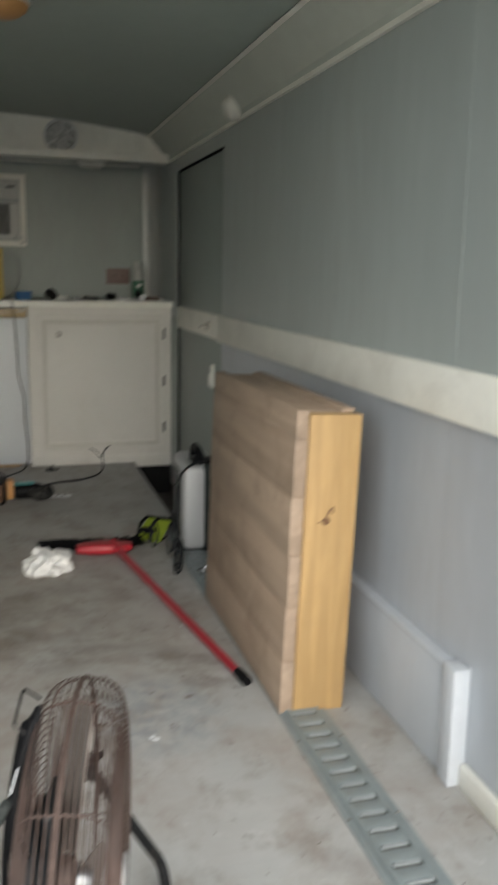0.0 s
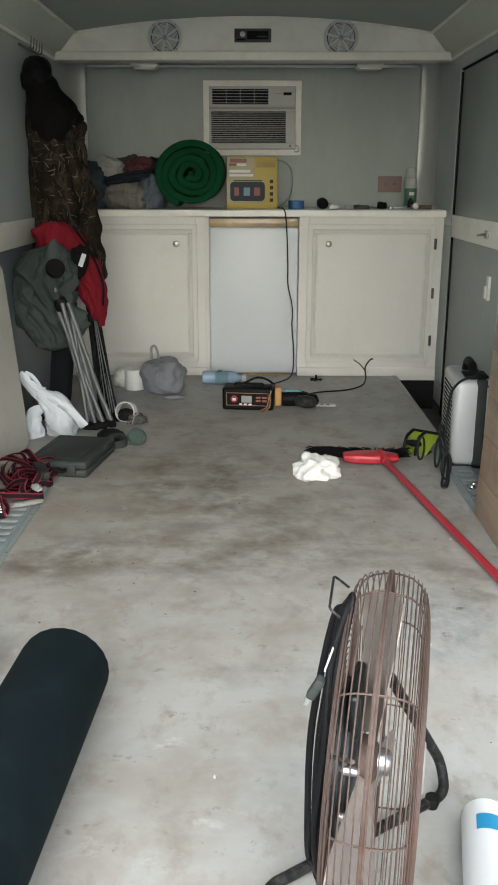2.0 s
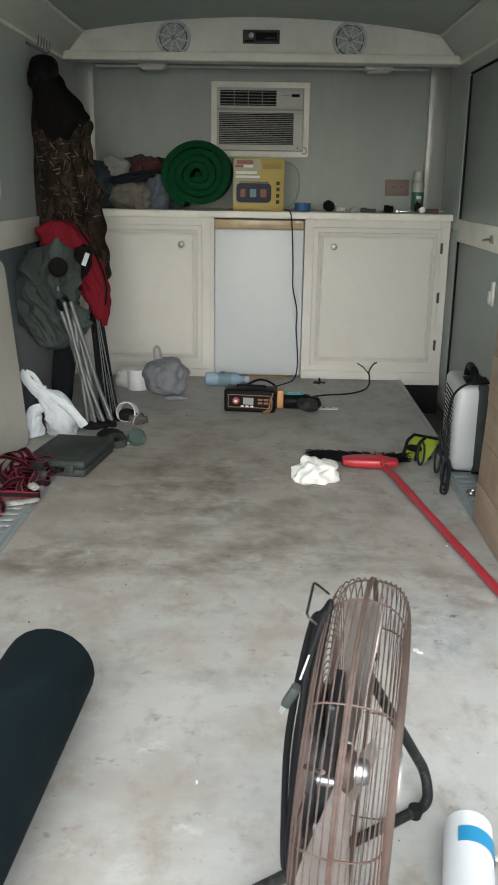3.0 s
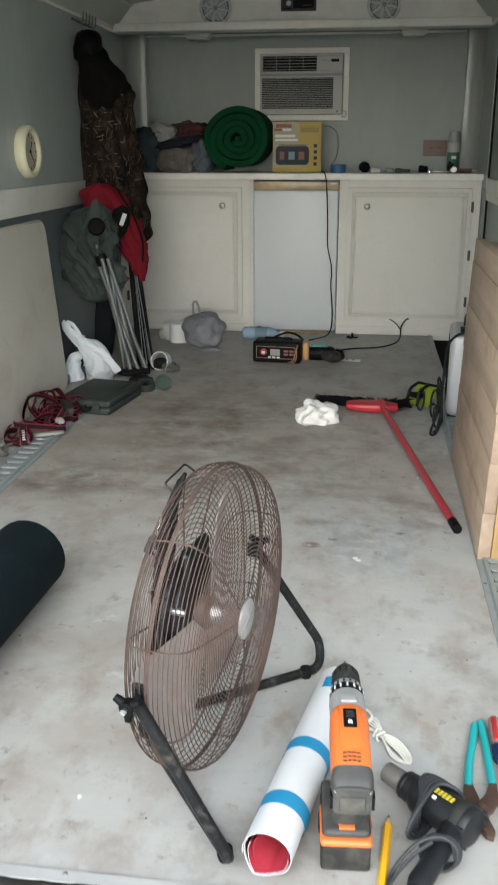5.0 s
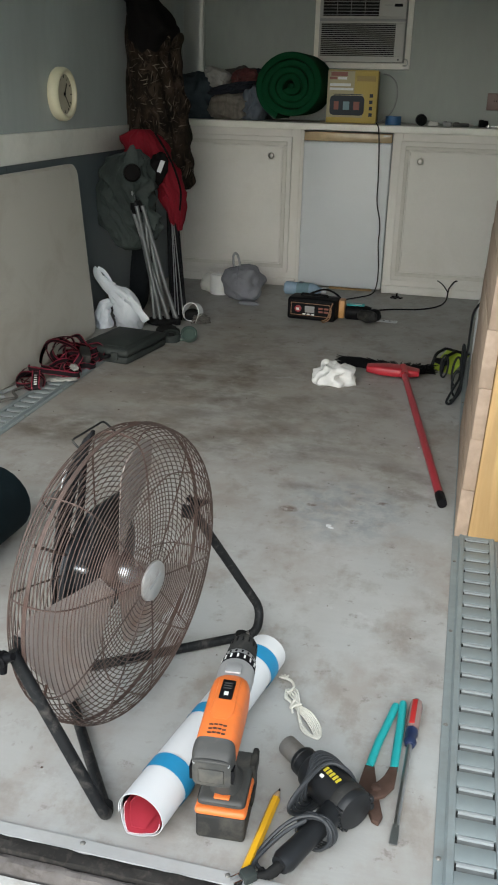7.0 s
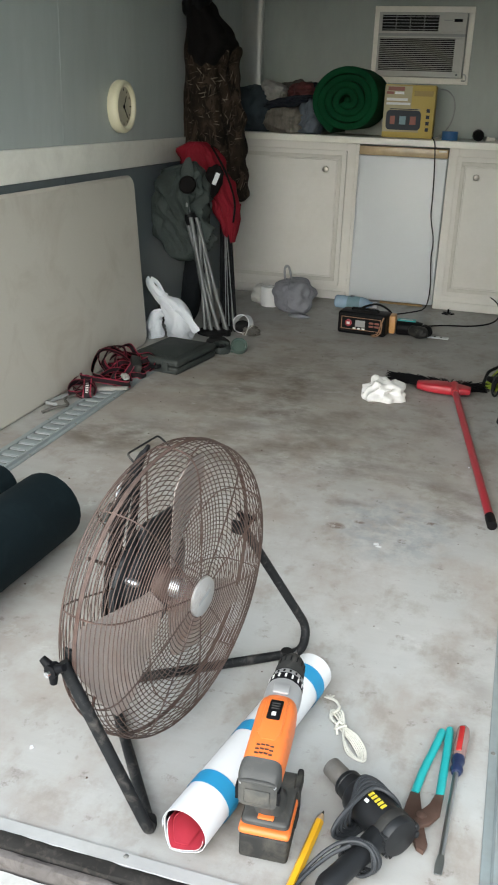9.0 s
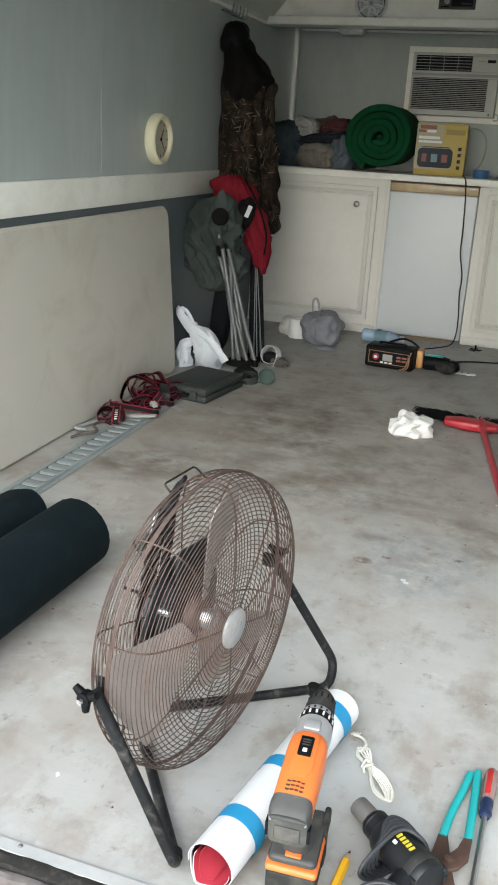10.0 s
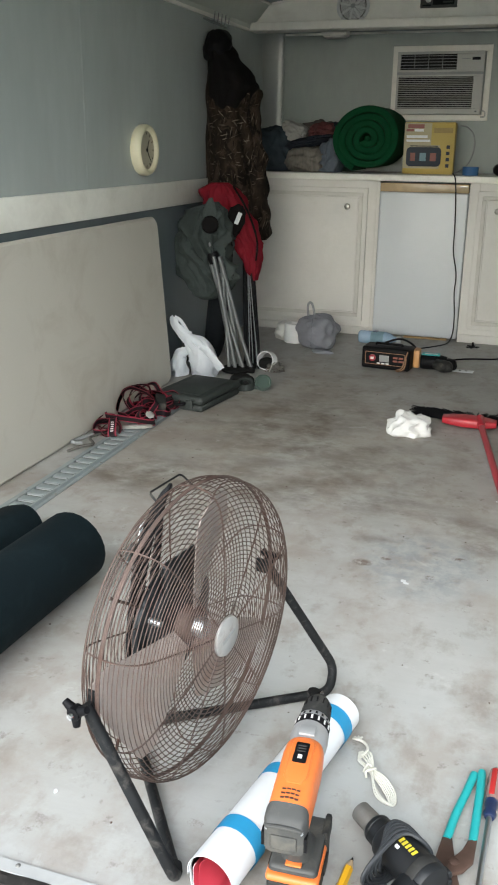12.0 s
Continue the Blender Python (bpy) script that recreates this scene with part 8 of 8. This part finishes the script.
part("wrap", tube(smooth_line([(-0.010, 0.010, 0.004), (0, 0.014, 0.016), (0.010, 0.010, 0.005), (0.008, 0.003, 0.014), (-0.009, 0.001, 0.013), (-0.010, -0.004, 0.004)], 6), 0.0022, 7), "rope", knot)
part("tail", tube(smooth_line([(0.0, 0.045, 0.010), (0.016, 0.056, 0.010), (0.020, 0.076, 0.008), (0.012, 0.090, 0.008)], 6), 0.0027, 7), "rope", knot)
for a in (-50, -15, 20, 55):
    part("frayed_end", tube([(0.012, 0.089, 0.008), (0.012 + 0.012 * math.sin(radians(a)), 0.089 + 0.012 * math.cos(radians(a)), 0.007)], [0.003, 0.0016], 6), "rope", knot)

pl = thing("groove_pliers", "groove-joint pliers with teal grips and rusty jaws", "pliers", pose(0.629, -3.798, 0, 0, 0, 0))
part("grip", tube(smooth_line([(-0.0190, 0.037, 0.009), (-0.011, 0.095, 0.010), (0.001, 0.155, 0.010), (0.010, 0.205, 0.010)], 8), [0.0070] * 24 + [0.0062], 12), "teal", pl, "teal dipped grip")
part("grip", tube(smooth_line([(0.0205, 0.036, 0.015), (0.0215, 0.095, 0.013), (0.0225, 0.155, 0.011), (0.0220, 0.215, 0.010)], 8), [0.0070] * 24 + [0.0062], 12), "teal", pl, "teal dipped grip")
arm = [(-0.026, 0.038), (-0.011, 0.041), (-0.006, 0.014), (0.002, -0.026), (0.013, -0.064), (0.008, -0.080), (-0.003, -0.075), (-0.016, -0.039), (-0.032, -0.012), (-0.029, 0.012)]
jaw_bm = extrude_profile(arm, "Z", 0.0035, 0.0125)
bmesh.ops.bevel(jaw_bm, geom=jaw_bm.edges[:], offset=0.0016, segments=2, affect="EDGES", profile=0.5)
part("jaw", jaw_bm, "plier_rust", pl, "rusty steel jaw", smooth=30)
arm = [(0.013, 0.035), (0.027, 0.039), (0.025, -0.007), (0.012, -0.030), (-0.003, -0.040), (-0.014, -0.031), (-0.004, -0.004), (0.008, 0.010)]
jaw_bm = extrude_profile(arm, "Z", 0.0130, 0.0205)
bmesh.ops.bevel(jaw_bm, geom=jaw_bm.edges[:], offset=0.0016, segments=2, affect="EDGES", profile=0.5)
part("jaw", jaw_bm, "plier_rust", pl, "rusty steel jaw", smooth=30)
part("rivet", shift(lathe([(0.0, 0.0), (0.008, 0.0), (0.008, 0.002), (0.005, 0.0035), (0.0, 0.0035)], 14), pose(-0.003, -0.018, 0.0206)), "plier_rust", pl)

sd = thing("screwdriver", "flat screwdriver with a red handle and blue collar", "screwdriver", look((0.675, -3.578, 0.0145), (0.662, -3.904, 0.0070)))
part("handle", lathe([(0.0, 0.0), (0.008, 0.0), (0.0108, -0.005), (0.0122, -0.018), (0.0115, -0.055), (0.0106, -0.078), (0.0, -0.078)], 10), "clear_grip", sd, "clear fluted handle", smooth=20)
part("red_flute", shift(block(-0.0048, 0.0048, 0.0085, 0.0128, -0.072, -0.008, 0.002), pose(0, 0, 0, 0, 0, -12)), "red_clear", sd, "red stripe in the handle")
part("collar", lathe([(0.0, -0.0785), (0.0105, -0.0785), (0.0112, -0.088), (0.0085, -0.100), (0.0112, -0.108), (0.008, -0.116), (0.0, -0.116)], 16), "navy", sd, "dark blue collar")
part("shank", lathe([(0.0, -0.1165), (0.0045, -0.1165), (0.0045, -0.30), (0.0, -0.30)], 12), "steel", sd, "steel shank")
part("blade_tip", loft([[(x, y, z) for x, y in ((-w, -h), (w, -h), (w, h), (-w, h))] for z, w, h in ((-0.296, 0.0044, 0.0043), (-0.312, 0.0062, 0.0032), (-0.331, 0.0058, 0.0009))]), "steel", sd, smooth=0)

# ---- litter on the floor ----
chips = thing("paint_chips", "small white paint flakes on the worn floor", "litter")
rng = random.Random(11)
for x, y in ((0.408, -2.911), (0.419, -2.923), (-0.057, -3.392), (0.60, -2.30), (-0.03, -3.86)):
    q = [((1.0 if x > 0.40 and y < -2.9 else 0.32) * rng.uniform(0.004, 0.013) * math.cos(a), rng.uniform(0.003, 0.008) * math.sin(a)) for a in [k * math.tau / 6 for k in range(6)]]
    part("flake", extrude_profile([(x + u, y + w) for u, w in q], "Z", 0.0006, 0.0022), "paper_white", chips, smooth=0)
crumbs = bmesh.new()
for k in range(80):
    x, y = rng.uniform(-0.65, 0.98), rng.uniform(-3.98, -0.5)
    s = rng.uniform(0.0006, 0.0018)
    block(x - s, x + s * rng.uniform(0.6, 1.6), y - s, y + s, 0.0004, 0.0004 + s * 0.8, bm=crumbs)
solo("floor_grit", crumbs, "plier_rust", "dark grit and crumbs scattered over the floor", "grit", "stuff", smooth=0)
